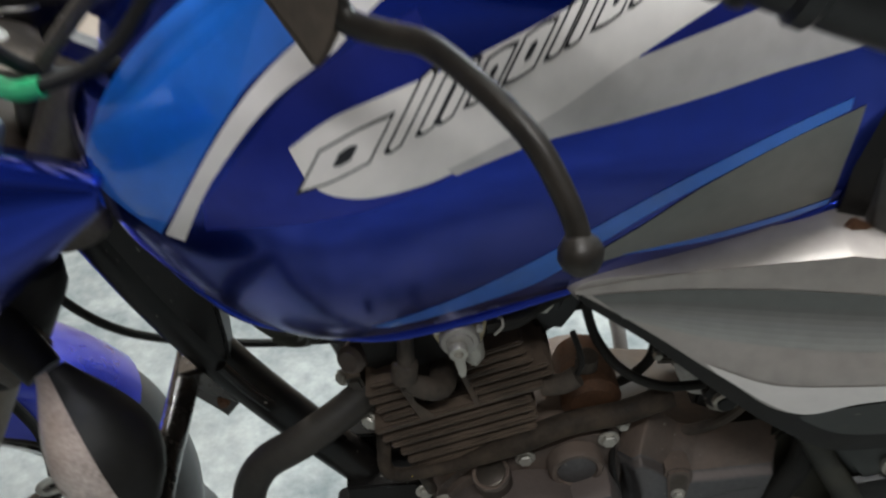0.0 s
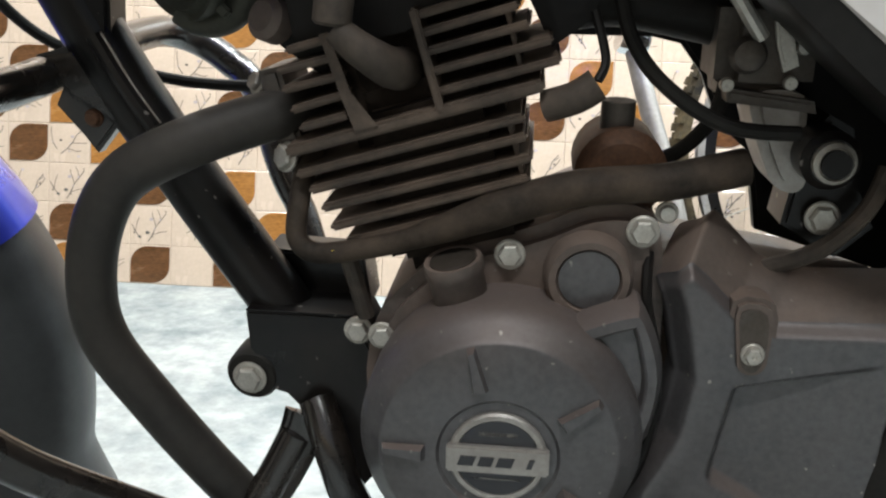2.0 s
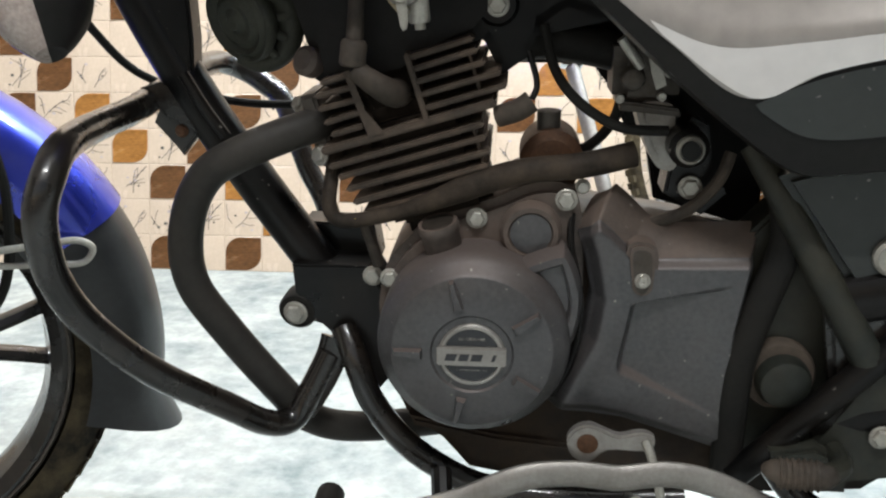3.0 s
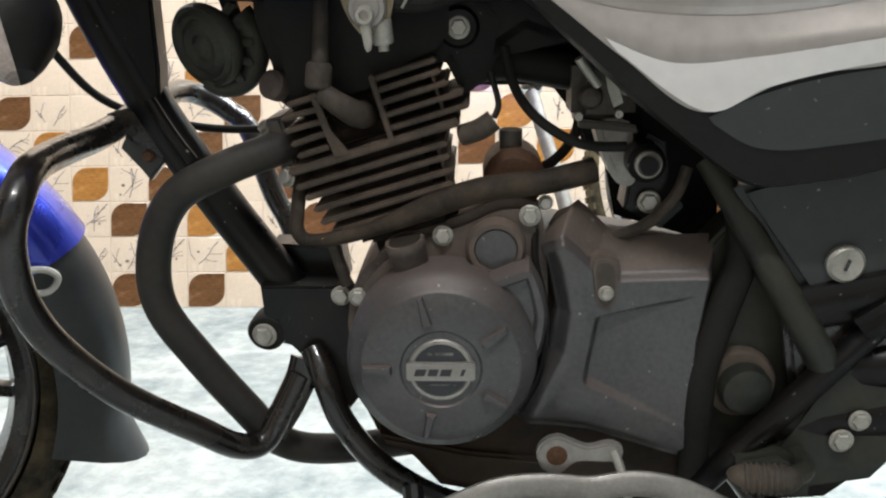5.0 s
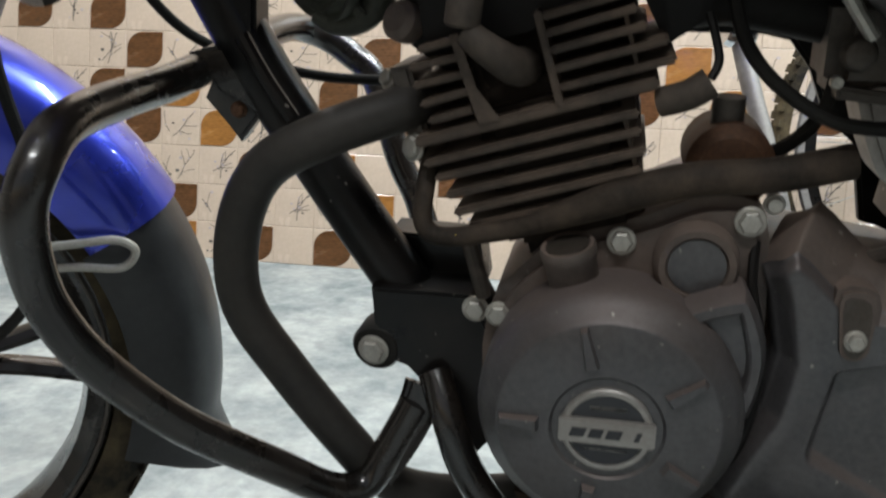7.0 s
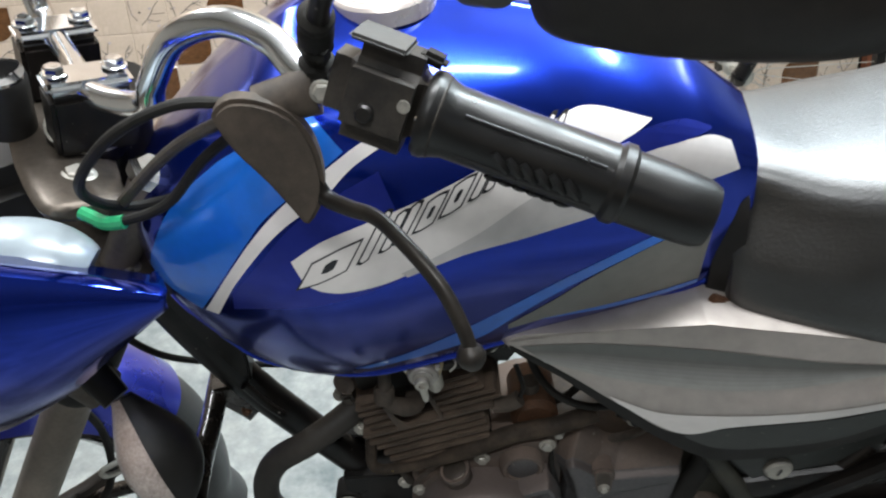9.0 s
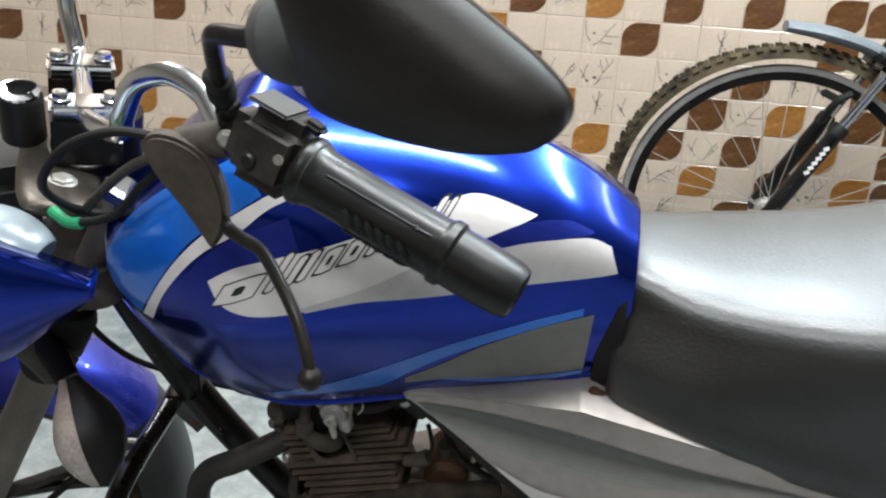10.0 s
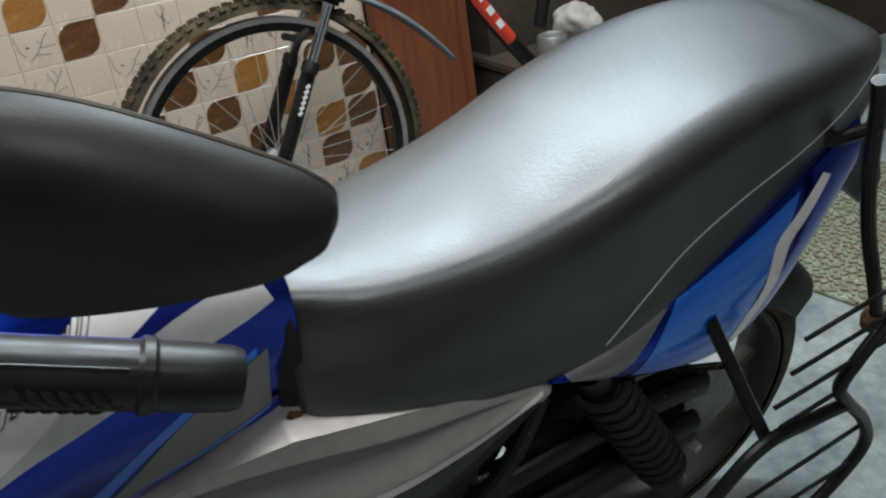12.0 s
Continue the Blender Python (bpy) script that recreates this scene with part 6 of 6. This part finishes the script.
lev = part("clutch_lever", sweep([(-0.114, -0.19, 0.91), (-0.105, -0.194, 0.885), (-0.088, -0.204, 0.88), (-0.067, -0.216, 0.878), (-0.045, -0.24, 0.868), (-0.026, -0.262, 0.853), (-0.014, -0.278, 0.832), (-0.009, -0.286, 0.816)], lambda f: 0.0078 - 0.0024 * f, 14, 6, squash=((0.3, 1, 0.2), 0.75)), LEVERM, bike, "worn black clutch lever with a ball end")
part("ball_end", lathe([(0.0, -0.0105), (0.0055, -0.009), (0.0092, -0.0045), (0.0105, 0), (0.0092, 0.0045), (0.0055, 0.009), (0, 0.0105)], (-0.009, -0.287, 0.811), (0.2, -0.3, -0.8), 18), LEVERM, lev)
# mirror: seen from behind its housing
stalk = [(-0.098, -0.17, 0.968), (-0.094, -0.186, 0.995), (-0.085, -0.213, 1.03), (-0.074, -0.24, 1.064), (-0.067, -0.253, 1.078), (-0.056, -0.262, 1.083), (-0.03, -0.28, 1.09), (0.03, -0.325, 1.113)]
mirror = part("mirror_stalk", sweep(stalk, 0.0072, 14), BLACKPAINT, bike, "glossy black mirror stalk")
part("stalk_nut", lathe([(0.0125, 0), (0.0125, 0.012), (0.009, 0.014), (0.009, 0.022), (0.0115, 0.024), (0.0115, 0.03), (0.007, 0.032)], (-0.097, -0.171, 0.97), (0.1, -0.45, 0.9), 6), RUBBER, mirror)
part("stalk_sleeve", lathe([(0.0075, 0), (0.0115, 0.003), (0.0115, 0.014), (0.0095, 0.017), (0.0095, 0.02), (0.0115, 0.023), (0.0115, 0.03), (0.0075, 0.033)], (-0.0925, -0.192, 1.003), (0.17, -0.57, 0.8), 18), RUBBER, mirror)
part("stalk_boot", lathe([(0.0085, 0), (0.0115, 0.003), (0.0125, 0.010), (0.016, 0.014), (0.022, 0.018), (0.027, 0.026), (0.029, 0.04), (0.02, 0.046)], (-0.02, -0.289, 1.095), (0.78, -0.56, 0.28), 28), BOOTM, mirror, "ribbed boot joining stalk and mirror")
MC = Vector((0.072, -0.355, 1.118))
mx, mz = Vector((0.86, -0.46, 0.03)).normalized(), Vector((0.05, -0.30, 0.95)).normalized()
mz = (mz - mx * mz.dot(mx)).normalized()
mn = mx.cross(mz).normalized()
if mn.y > 0:
    mn = -mn
outline = [(-0.055, 0.02), (-0.052, 0.058), (-0.026, 0.071), (0.02, 0.06), (0.08, 0.027), (0.104, 0.009), (0.111, -0.006), (0.1, -0.024), (0.06, -0.037), (0.0, -0.044), (-0.046, -0.04), (-0.056, -0.018)]
ring0 = [(v.x, v.z) for v in catmull([(a, 0, b) for a, b in outline], 5, True)]
rows = []
for f, d in ((0.97, -0.010), (1.0, -0.006), (1.0, 0.002), (0.97, 0.012), (0.86, 0.022), (0.66, 0.030), (0.4, 0.034), (0.12, 0.0355)):
    rows.append([MC + mx * (a * f) + mz * (b * f) + mn * d for a, b in ring0])
bm = skin(rows, closed=True)
bm.verts.ensure_lookup_table()
bm.faces.new(bm.verts[-len(ring0):])
part("mirror_housing", bm, MIRRORM, bike, "black plastic back of the rear-view mirror", 50)
bm = skin([[MC + mx * (a * f) + mz * (b * f) + mn * -0.0075 for a, b in ring0] for f in (0.96, 0.5, 0.1)], closed=True)
bm.verts.ensure_lookup_table()
bm.faces.new(bm.verts[-len(ring0):])
part("mirror_rim", sweep([MC + mx * (a * 0.985) + mz * (b * 0.985) + mn * -0.0085 for a, b in ring0], 0.0014, 6, 1, closed=True, smooth=False), STEEL, bike)
part("mirror_glass", bm, material("mirror_silver", (0.85, 0.86, 0.87), 0.02, 1.0, vary=0.01), bike, "silvered mirror glass")
part("dash_body", block((-0.06, -0.09, -0.05), (0.03, 0.1, 0.03), 0.02, Matrix.Translation((-0.43, 0.01, 0.80)) @ Matrix.Rotation(radians(STEER), 4, "Z"), segments=4), BLACK, bike, "black body of the instrument console")
# cables round the bars
part("clutch_cable", sweep([(-0.15, -0.18, 0.953), (-0.19, -0.19, 0.962), (-0.235, -0.195, 0.945), (-0.275, -0.18, 0.90), (-0.285, -0.15, 0.86), (-0.27, -0.12, 0.83), (-0.23, -0.11, 0.83)], 0.0042, 10), RUBBER, bike, "black sleeved clutch cable")
part("cable", sweep([(-0.10, -0.17, 0.945), (-0.15, -0.15, 0.93), (-0.21, -0.14, 0.90), (-0.26, -0.13, 0.855), (-0.29, -0.12, 0.82)], 0.005, 10), STEEL, bike)
part("cable", sweep([(-0.12, -0.165, 0.95), (-0.19, -0.15, 0.895), (-0.235, -0.15, 0.85), (-0.29, -0.145, 0.835), (-0.32, -0.12, 0.84)], 0.0042, 10), RUBBER, bike)
part("cable_sleeve", sweep([(-0.305, -0.135, 0.838), (-0.285, -0.146, 0.835), (-0.268, -0.15, 0.838)], 0.0058, 10), GREEN, bike)
part("cable", sweep([(-0.39, -0.045, 0.655), (-0.374, -0.03, 0.621), (-0.372, -0.02, 0.582), (-0.350, 0.0, 0.529), (-0.318, 0.03, 0.482), (-0.24, 0.04, 0.458), (-0.16, 0.04, 0.455), (-0.08, 0.03, 0.46)], 0.004, 10), RUBBER, bike)
part("speedo_cable", sweep([(-0.44, -0.02, 0.66), (-0.47, 0.0, 0.48), (-0.475, 0.03, 0.36), (-0.50, 0.03, 0.25), (-0.56, -0.02, 0.2)], 0.0052, 10), RUBBER, bike)
# headlamp cowl, lamp and indicator
COWL_TOP = catmull([(-0.231, -0.212, 0.813), (-0.29, -0.229, 0.848), (-0.36, -0.25, 0.884), (-0.44, -0.262, 0.905), (-0.54, -0.24, 0.9)], 8)
COWL_LOW = catmull([(-0.233, -0.212, 0.806), (-0.28, -0.216, 0.768), (-0.34, -0.22, 0.72), (-0.42, -0.215, 0.675), (-0.52, -0.19, 0.65)], 8)
rows = []
for a, b in zip(COWL_TOP, COWL_LOW):
    swell = min((a - b).length * 0.16, 0.03)
    out = [a + Vector((-0.012, 0.03, -0.01)), a + Vector((0, 0.004, 0))]
    out += [a.lerp(b, k / 14) + Vector((0, -swell * math.sin(math.pi * k / 14) ** 0.8, 0)) for k in range(15)]
    rows.append(out + [b + Vector((-0.012, 0.03, 0.008))])
cowl_ob = part("headlamp_cowl", skin(rows), BLUE, bike, "blue headlamp cowl swung with the bars", 50)
mod = cowl_ob.modifiers.new("thick", "SOLIDIFY")
mod.thickness, mod.offset = 0.004, 1
part("instrument_pod", sweep([(-0.40, -0.17, 0.79), (-0.352, -0.18, 0.82), (-0.318, -0.185, 0.826), (-0.296, -0.188, 0.815)], lambda f: 0.052 - 0.026 * f, 20, 5), DIALGREY, bike, "pale blue-grey side of the instrument cowl")
part("lower_yoke_cover", sweep([(-0.43, -0.10, 0.655), (-0.395, -0.105, 0.64), (-0.365, -0.11, 0.60)], lambda f: 0.03 - 0.008 * f, 14, 4), STEEL, bike)
IA, IB = Vector((-0.336, -0.142, 0.624)), Vector((-0.288, -0.2, 0.53))
idir = (IB - IA).normalized()
inorm = Vector((0.84, 0.5, 0.2)) - idir * Vector((0.84, 0.5, 0.2)).dot(idir)
inorm.normalize()
iside = idir.cross(inorm)


def pod(depth, sign, grow=1.0):
    """Half of a teardrop shell along the indicator, bulging to one side of its seam."""
    rows = []
    for i in range(15):
        f = i / 14
        wide = 0.036 * grow * max(math.sin(math.pi * (0.06 + 0.88 * f ** 1.25)), 0.02) ** 0.75
        c = IA.lerp(IB, f)
        rows.append([c + iside * (wide * math.cos(a)) + inorm * (sign * depth * math.sin(a) * wide / 0.036) for a in [math.pi * k / 10 for k in range(11)]])
    return skin(rows, closed=True, caps=True)


ind = part("indicator", pod(0.042, 1), BLACK, bike, "black teardrop indicator with a clear lens")
part("indicator_lens", pod(0.034, -1, 0.97), LENS, ind, "clear faceted indicator lens")
part("indicator_stem", sweep([(-0.41, -0.09, 0.66), (-0.375, -0.11, 0.64), (-0.345, -0.132, 0.612)], lambda f: 0.02 - 0.006 * f, 12, 4), BLACK, ind)
# rear: shock absorber, chain case and the wire guard
shock = part("shock_absorber", sweep([(0.585, -0.125, 0.56), (0.65, -0.125, 0.45), (0.78, -0.125, 0.22)], 0.024, 14), BLACKPAINT, bike, "rear shock absorber with a black coil spring")
coil = [(0.60 + 0.15 * f + 0.034 * math.cos(22 * math.pi * f) * 0.85, -0.125 + 0.034 * math.sin(22 * math.pi * f), 0.535 - 0.26 * f + 0.034 * math.cos(22 * math.pi * f) * 0.5) for f in [i / 130 for i in range(131)]]
part("spring", sweep(coil, 0.0062, 7, 1, smooth=False), RUBBER, shock)
part("chain_case", sweep([(0.30, -0.075, 0.31), (0.5, -0.085, 0.35), (0.72, -0.09, 0.37), (0.85, -0.09, 0.36)], 0.022, 12, squash=((0, 1, 0), 0.5)), BLACKPAINT, bike, "black chain case")
part("chain_case", sweep([(0.30, -0.075, 0.2), (0.5, -0.085, 0.22), (0.72, -0.09, 0.24), (0.85, -0.09, 0.25)], 0.018, 12, squash=((0, 1, 0), 0.5)), BLACKPAINT, bike)
part("chain_cover", plate([(0.30, 0.30), (0.42, 0.37), (0.60, 0.40), (0.80, 0.40), (0.94, 0.34), (0.95, 0.26), (0.86, 0.19), (0.6, 0.19), (0.32, 0.19)], -0.06, -0.078, 0.006), GUARDM, bike, "grimy black chain cover")
part("foot_hanger", sweep([(0.36, -0.09, 0.30), (0.48, -0.10, 0.40), (0.54, -0.10, 0.52)], 0.012, 10), BLACKPAINT, bike)
wire = part("wire_guard", sweep([(0.735, -0.165, 0.60), (0.765, -0.208, 0.51), (0.793, -0.25, 0.425)], 0.009, 10), BLACKPAINT, bike, "black tubular wire guard beside the rear wheel")
part("guard_rail", sweep([(0.58, -0.26, 0.25), (0.68, -0.26, 0.36), (0.765, -0.26, 0.437), (0.86, -0.26, 0.435), (0.935, -0.26, 0.425)], 0.0095, 10), BLACKPAINT, wire)
part("guard_loop", sweep([(1.02, -0.235, 0.62), (0.97, -0.255, 0.565), (0.92, -0.26, 0.515), (0.90, -0.26, 0.475), (0.93, -0.26, 0.43), (0.99, -0.26, 0.36), (1.02, -0.26, 0.29), (0.98, -0.26, 0.23), (0.88, -0.26, 0.16)], 0.0095, 10), BLACKPAINT, wire)
for a, b in (((0.80, -0.255, 0.605), (1.06, -0.255, 0.63)), ((0.79, -0.257, 0.555), (1.06, -0.257, 0.578)), ((0.775, -0.258, 0.505), (0.98, -0.258, 0.52)), ((0.8, -0.258, 0.455), (0.92, -0.258, 0.465)), ((0.76, -0.26, 0.33), (1.0, -0.26, 0.35)), ((0.70, -0.26, 0.25), (1.0, -0.26, 0.26))):
    part("guard_wire", sweep([a, b], 0.0035, 6, 2), BLACKPAINT, wire)
part("hanger", sweep([(0.878, -0.2, 0.895), (0.89, -0.2, 0.86), (0.912, -0.2, 0.772), (0.94, -0.205, 0.68), (0.985, -0.215, 0.57), (1.005, -0.22, 0.51)], 0.0095, 10), BLACKPAINT, wire)
part("chain_link_knob", lathe([(0.012, 0), (0.018, 0.008), (0.018, 0.022), (0.01, 0.03), (0, 0.03)], (1.0, -0.218, 0.525), (0.15, -0.1, -0.95), 14), RUST, wire)

# ---- the bicycle against the wall ----
cycle = thing("bicycle", "black mountain bicycle parked by the tiled wall", "bicycle", at=pose(0.635, 1.15, 0.458))
R = 0.375


def cyc(x, z, y=0.0):
    """From the place's x and z to the bicycle's."""
    return Vector((x - 0.635, y, z - 0.458))


rows = []
for j in range(97):
    a = 2 * math.pi * j / 96
    c, s = math.cos(a), math.sin(a)
    rows.append([((R - 0.027 + 0.025 * math.cos(q)) * c, 0.024 * math.sin(q), (R - 0.027 + 0.025 * math.cos(q)) * s) for q in [math.pi * k / 10 - math.pi / 2 for k in range(11)]])
wheel = part("front_wheel", skin(rows), TYRE, cycle, "knobbly bicycle tyre on a pale rim")
knobs = bmesh.new()
for j in range(84):
    for side in (-1, 0, 1):
        m = Matrix.Rotation(-2 * math.pi * (j + 0.5 * (side == 0)) / 84, 4, "Y") @ Matrix.Translation((R - 0.027 + 0.026 * math.cos(0.75 * side), 0.0255 * math.sin(0.75 * side), 0))
        block((-0.003, -0.0055, -0.0065), (0.0055, 0.0055, 0.0065), 0, m @ Matrix.Rotation(0.7 * side, 4, "Z"), knobs)
kb = part("tread", knobs, TYRE, wheel)
kb["kind"] = "stuff"
for name, r0, r1, y, mat in (("rim_side", R - 0.056, R - 0.044, 0.0155, ALLOY), ("rim_well", R - 0.075, R - 0.055, 0.013, BLACKPAINT)):
    rows = [[(r * math.cos(2 * math.pi * j / 96), h, r * math.sin(2 * math.pi * j / 96)) for r, h in ((r1, -y), (r0, -y * 0.95), (r0, y * 0.95), (r1, y))] for j in range(97)]
    part(name, skin(rows), mat, wheel)
part("hub", lathe([(0.012, -0.05), (0.022, -0.045), (0.022, -0.03), (0.014, -0.025), (0.014, 0.025), (0.022, 0.03), (0.022, 0.045), (0.012, 0.05)], (0, 0, 0), seg=20), ZINC, wheel)
for k in range(32):
    a = 2 * math.pi * k / 32
    b = a + (0.5 if k % 4 < 2 else -0.5)
    y = 0.03 if k % 2 else -0.03
    part("wire_spoke", sweep([(0.02 * math.cos(b), y, 0.02 * math.sin(b)), ((R - 0.07) * math.cos(a), 0, (R - 0.07) * math.sin(a))], 0.0011, 5, 1, smooth=False), ZINC, wheel)
fd = (cyc(0.785, 0.775) - cyc(0.607, 0.455)).normalized()
for y in (-0.06, 0.06):
    low = Vector((0, y, 0)) + Vector((-0.018, 0, 0.0))
    leg = part("fork_leg", sweep([low, low + fd * 0.05, low + fd * 0.24], 0.0175, 14, 3), BLACKPAINT, cycle, "black suspension fork slider")
    part("fork_stanchion", sweep([low + fd * 0.23, low + fd * 0.40], 0.0125, 12, 2), CHROME, leg)
    part("fork_collar", lathe([(0.02, 0), (0.02, 0.02), (0.016, 0.026), (0.013, 0.026)], low + fd * 0.228, fd, 18), BLACK, leg)
    if y < 0:
        for i in range(6):
            part("fork_mark", block((-0.0055, -0.0006, -0.004), (0.006, 0.0006, 0.004), 0, Matrix.Translation(low + fd * (0.135 + 0.0125 * i) + Vector((0, -0.0178, 0))) @ Matrix.Rotation(-0.45, 4, "Y")), WHITE, leg)
    part("dropout", block((-0.016, -0.008, -0.016), (0.016, 0.008, 0.02), 0.005, Matrix.Translation(low)), STEEL, leg)
part("fork_crown", block((-0.03, -0.085, -0.02), (0.03, 0.085, 0.022), 0.01, Matrix.Translation(Vector((-0.018, 0, 0)) + fd * 0.405) @ Matrix.Rotation(0.5, 4, "Y")), BLACKPAINT, cycle)
part("brake_arm", sweep([cyc(0.74, 0.75, -0.075), cyc(0.715, 0.735, -0.08), cyc(0.70, 0.70, -0.06), cyc(0.70, 0.68, -0.04)], 0.008, 8), BLACK, cycle)
part("brake_pad", block((-0.025, -0.008, -0.008), (0.025, 0.008, 0.008), 0.003, Matrix.Translation(cyc(0.715, 0.735, -0.035)) @ Matrix.Rotation(0.4, 4, "Y")), RUBBER, cycle)
rows = []
for i in range(17):
    f = i / 16
    p = Vector((0.835 + 0.30 * f, 0, 0.815 - 0.085 * f - 0.145 * f * f)) - Vector((0.635, 0, 0.458))
    w = 0.038 * (1 - 0.75 * f ** 3)
    rows.append([p + Vector((0, w * math.sin(q), 0.016 * math.cos(q) - 0.012)) for q in [math.pi * k / 8 - math.pi / 2 for k in range(9)]])
fend = part("mudguard", skin(rows), GREYPL, cycle, "grey plastic clip-on mudguard with an orange flash", 60)
sol = fend.modifiers.new("thick", "SOLIDIFY")
sol.thickness = 0.003
part("mudguard_flash", skin([[r[2] + Vector((0, -0.001, 0.0035)), r[4] + Vector((0, 0, 0.0035))] for r in rows[0:8]]), REDM, fend)
part("mudguard_front", sweep([cyc(0.60, 0.87, -0.0), cyc(0.68, 0.862), cyc(0.77, 0.84), cyc(0.84, 0.81)], lambda f: 0.04 - 0.025 * abs(f - 0.4), 12, 6, squash=((0, 0, 1), 0.4)), GREYPL, cycle)
part("head_tube", sweep([cyc(0.80, 0.80), cyc(0.90, 0.985)], 0.02, 14, 2), BLACKPAINT, cycle)
down = part("down_tube", sweep([cyc(0.88, 0.955), cyc(1.0, 0.985), cyc(1.09, 0.945), cyc(1.14, 0.88), cyc(1.215, 0.71), cyc(1.305, 0.585), cyc(1.40, 0.46)], 0.021, 14, 5), BLACKPAINT, cycle, "black frame tube with a red and white label")
part("tube_label", sweep([cyc(1.165, 0.825, -0.006), cyc(1.215, 0.71, -0.006), cyc(1.30, 0.592, -0.006)], 0.0185, 12, 4), REDM, down)
for i in range(4):
    part("label_mark", block((-0.011, -0.0006, -0.009), (0.011, 0.0006, 0.009), 0, Matrix.Translation(cyc(1.192 + 0.024 * i, 0.757 - 0.0385 * i, -0.0252)) @ Matrix.Rotation(1.0, 4, "Y")), WHITE, down)
part("rear_frame", sweep([cyc(1.40, 0.60), cyc(1.50, 0.95)], 0.018, 12, 2), BLACKPAINT, cycle)

# ---- doorway and what stands in it ----
door = thing("wooden_door", "red-brown wooden door leaf standing against the tiles", "door", at=pose(1.045, WALL_Y - 0.012, 0.13))
part("door_leaf", block((0.0, -0.02, 0.0), (0.27, 0.02, 1.95), 0.004), DOORWOOD, door)
part("edge_strip", block((0.255, -0.03, 0.0), (0.285, 0.0, 1.95), 0.004), DOORWOOD, door)
bag = thing("cloth_bundle", "pale crumpled cloth bundle in the doorway", "cloth", at=pose(1.68, 1.36, 0.53))
rnd = random.Random(5)
bm = bmesh.new()
bmesh.ops.create_icosphere(bm, subdivisions=4, radius=0.07)
for v in bm.verts:
    v.co *= 1 + 0.35 * noise.noise(v.co * 14) + 0.2 * noise.noise(v.co * 30)
    v.co.z *= 0.8
part("cloth", bm, CLOTH, bag, "", 80)
chest = thing("dark_cabinet", "dark low wooden cabinet standing in shadow", "cabinet", at=pose(1.66, 1.38, 0.11))
part("body", block((-0.27, -0.14, 0), (0.6, 0.2, 0.34), 0.01), DARKWOOD, chest)
part("cabinet_top", block((-0.28, -0.15, 0.34), (0.61, 0.2, 0.365), 0.005), DARKWOOD, chest)
for x in (-0.25, 0.17):
    part("cabinet_door", block((x, -0.155, 0.03), (x + 0.4, -0.14, 0.31), 0.004), DARKWOOD, chest)
pot = thing("metal_tin", "dented pale metal tin on the cabinet", "tin", at=pose(1.54, 1.30, 0.475))
part("body", lathe([(0.045, 0), (0.045, 0.05), (0.041, 0.056), (0.038, 0.05), (0, 0.05)], (0, 0, 0), (0, 0, 1), 24), ALLOY, pot)
rug = thing("floor_mat", "woven patterned floor mat in green and brown", "mat", at=Matrix.Translation((1.95, 0.55, floor_z(0.55) + 0.004)) @ Matrix.Rotation(math.atan(SLOPE), 4, "X") @ Matrix.Rotation(0.35, 4, "Z"))
part("mat_base", block((-0.28, -0.2, 0), (0.45, 0.25, 0.008), 0.003), MATWEAVE, rug)
tufts = bmesh.new()
for i in range(34):
    for j in range(21):
        x, y = -0.27 + 0.0212 * i + rnd.uniform(-0.004, 0.004), -0.19 + 0.0212 * j + rnd.uniform(-0.004, 0.004)
        block((-0.009, -0.004, 0), (0.009, 0.004, 0.008), 0, Matrix.Translation((x, y, 0.006)) @ Matrix.Rotation(rnd.choice((0.8, -0.8)) + rnd.uniform(-0.2, 0.2), 4, "Z"), tufts)
ob = part("weave", tufts, MATWEAVE, rug)
ob["kind"] = "stuff"
build_tiles()
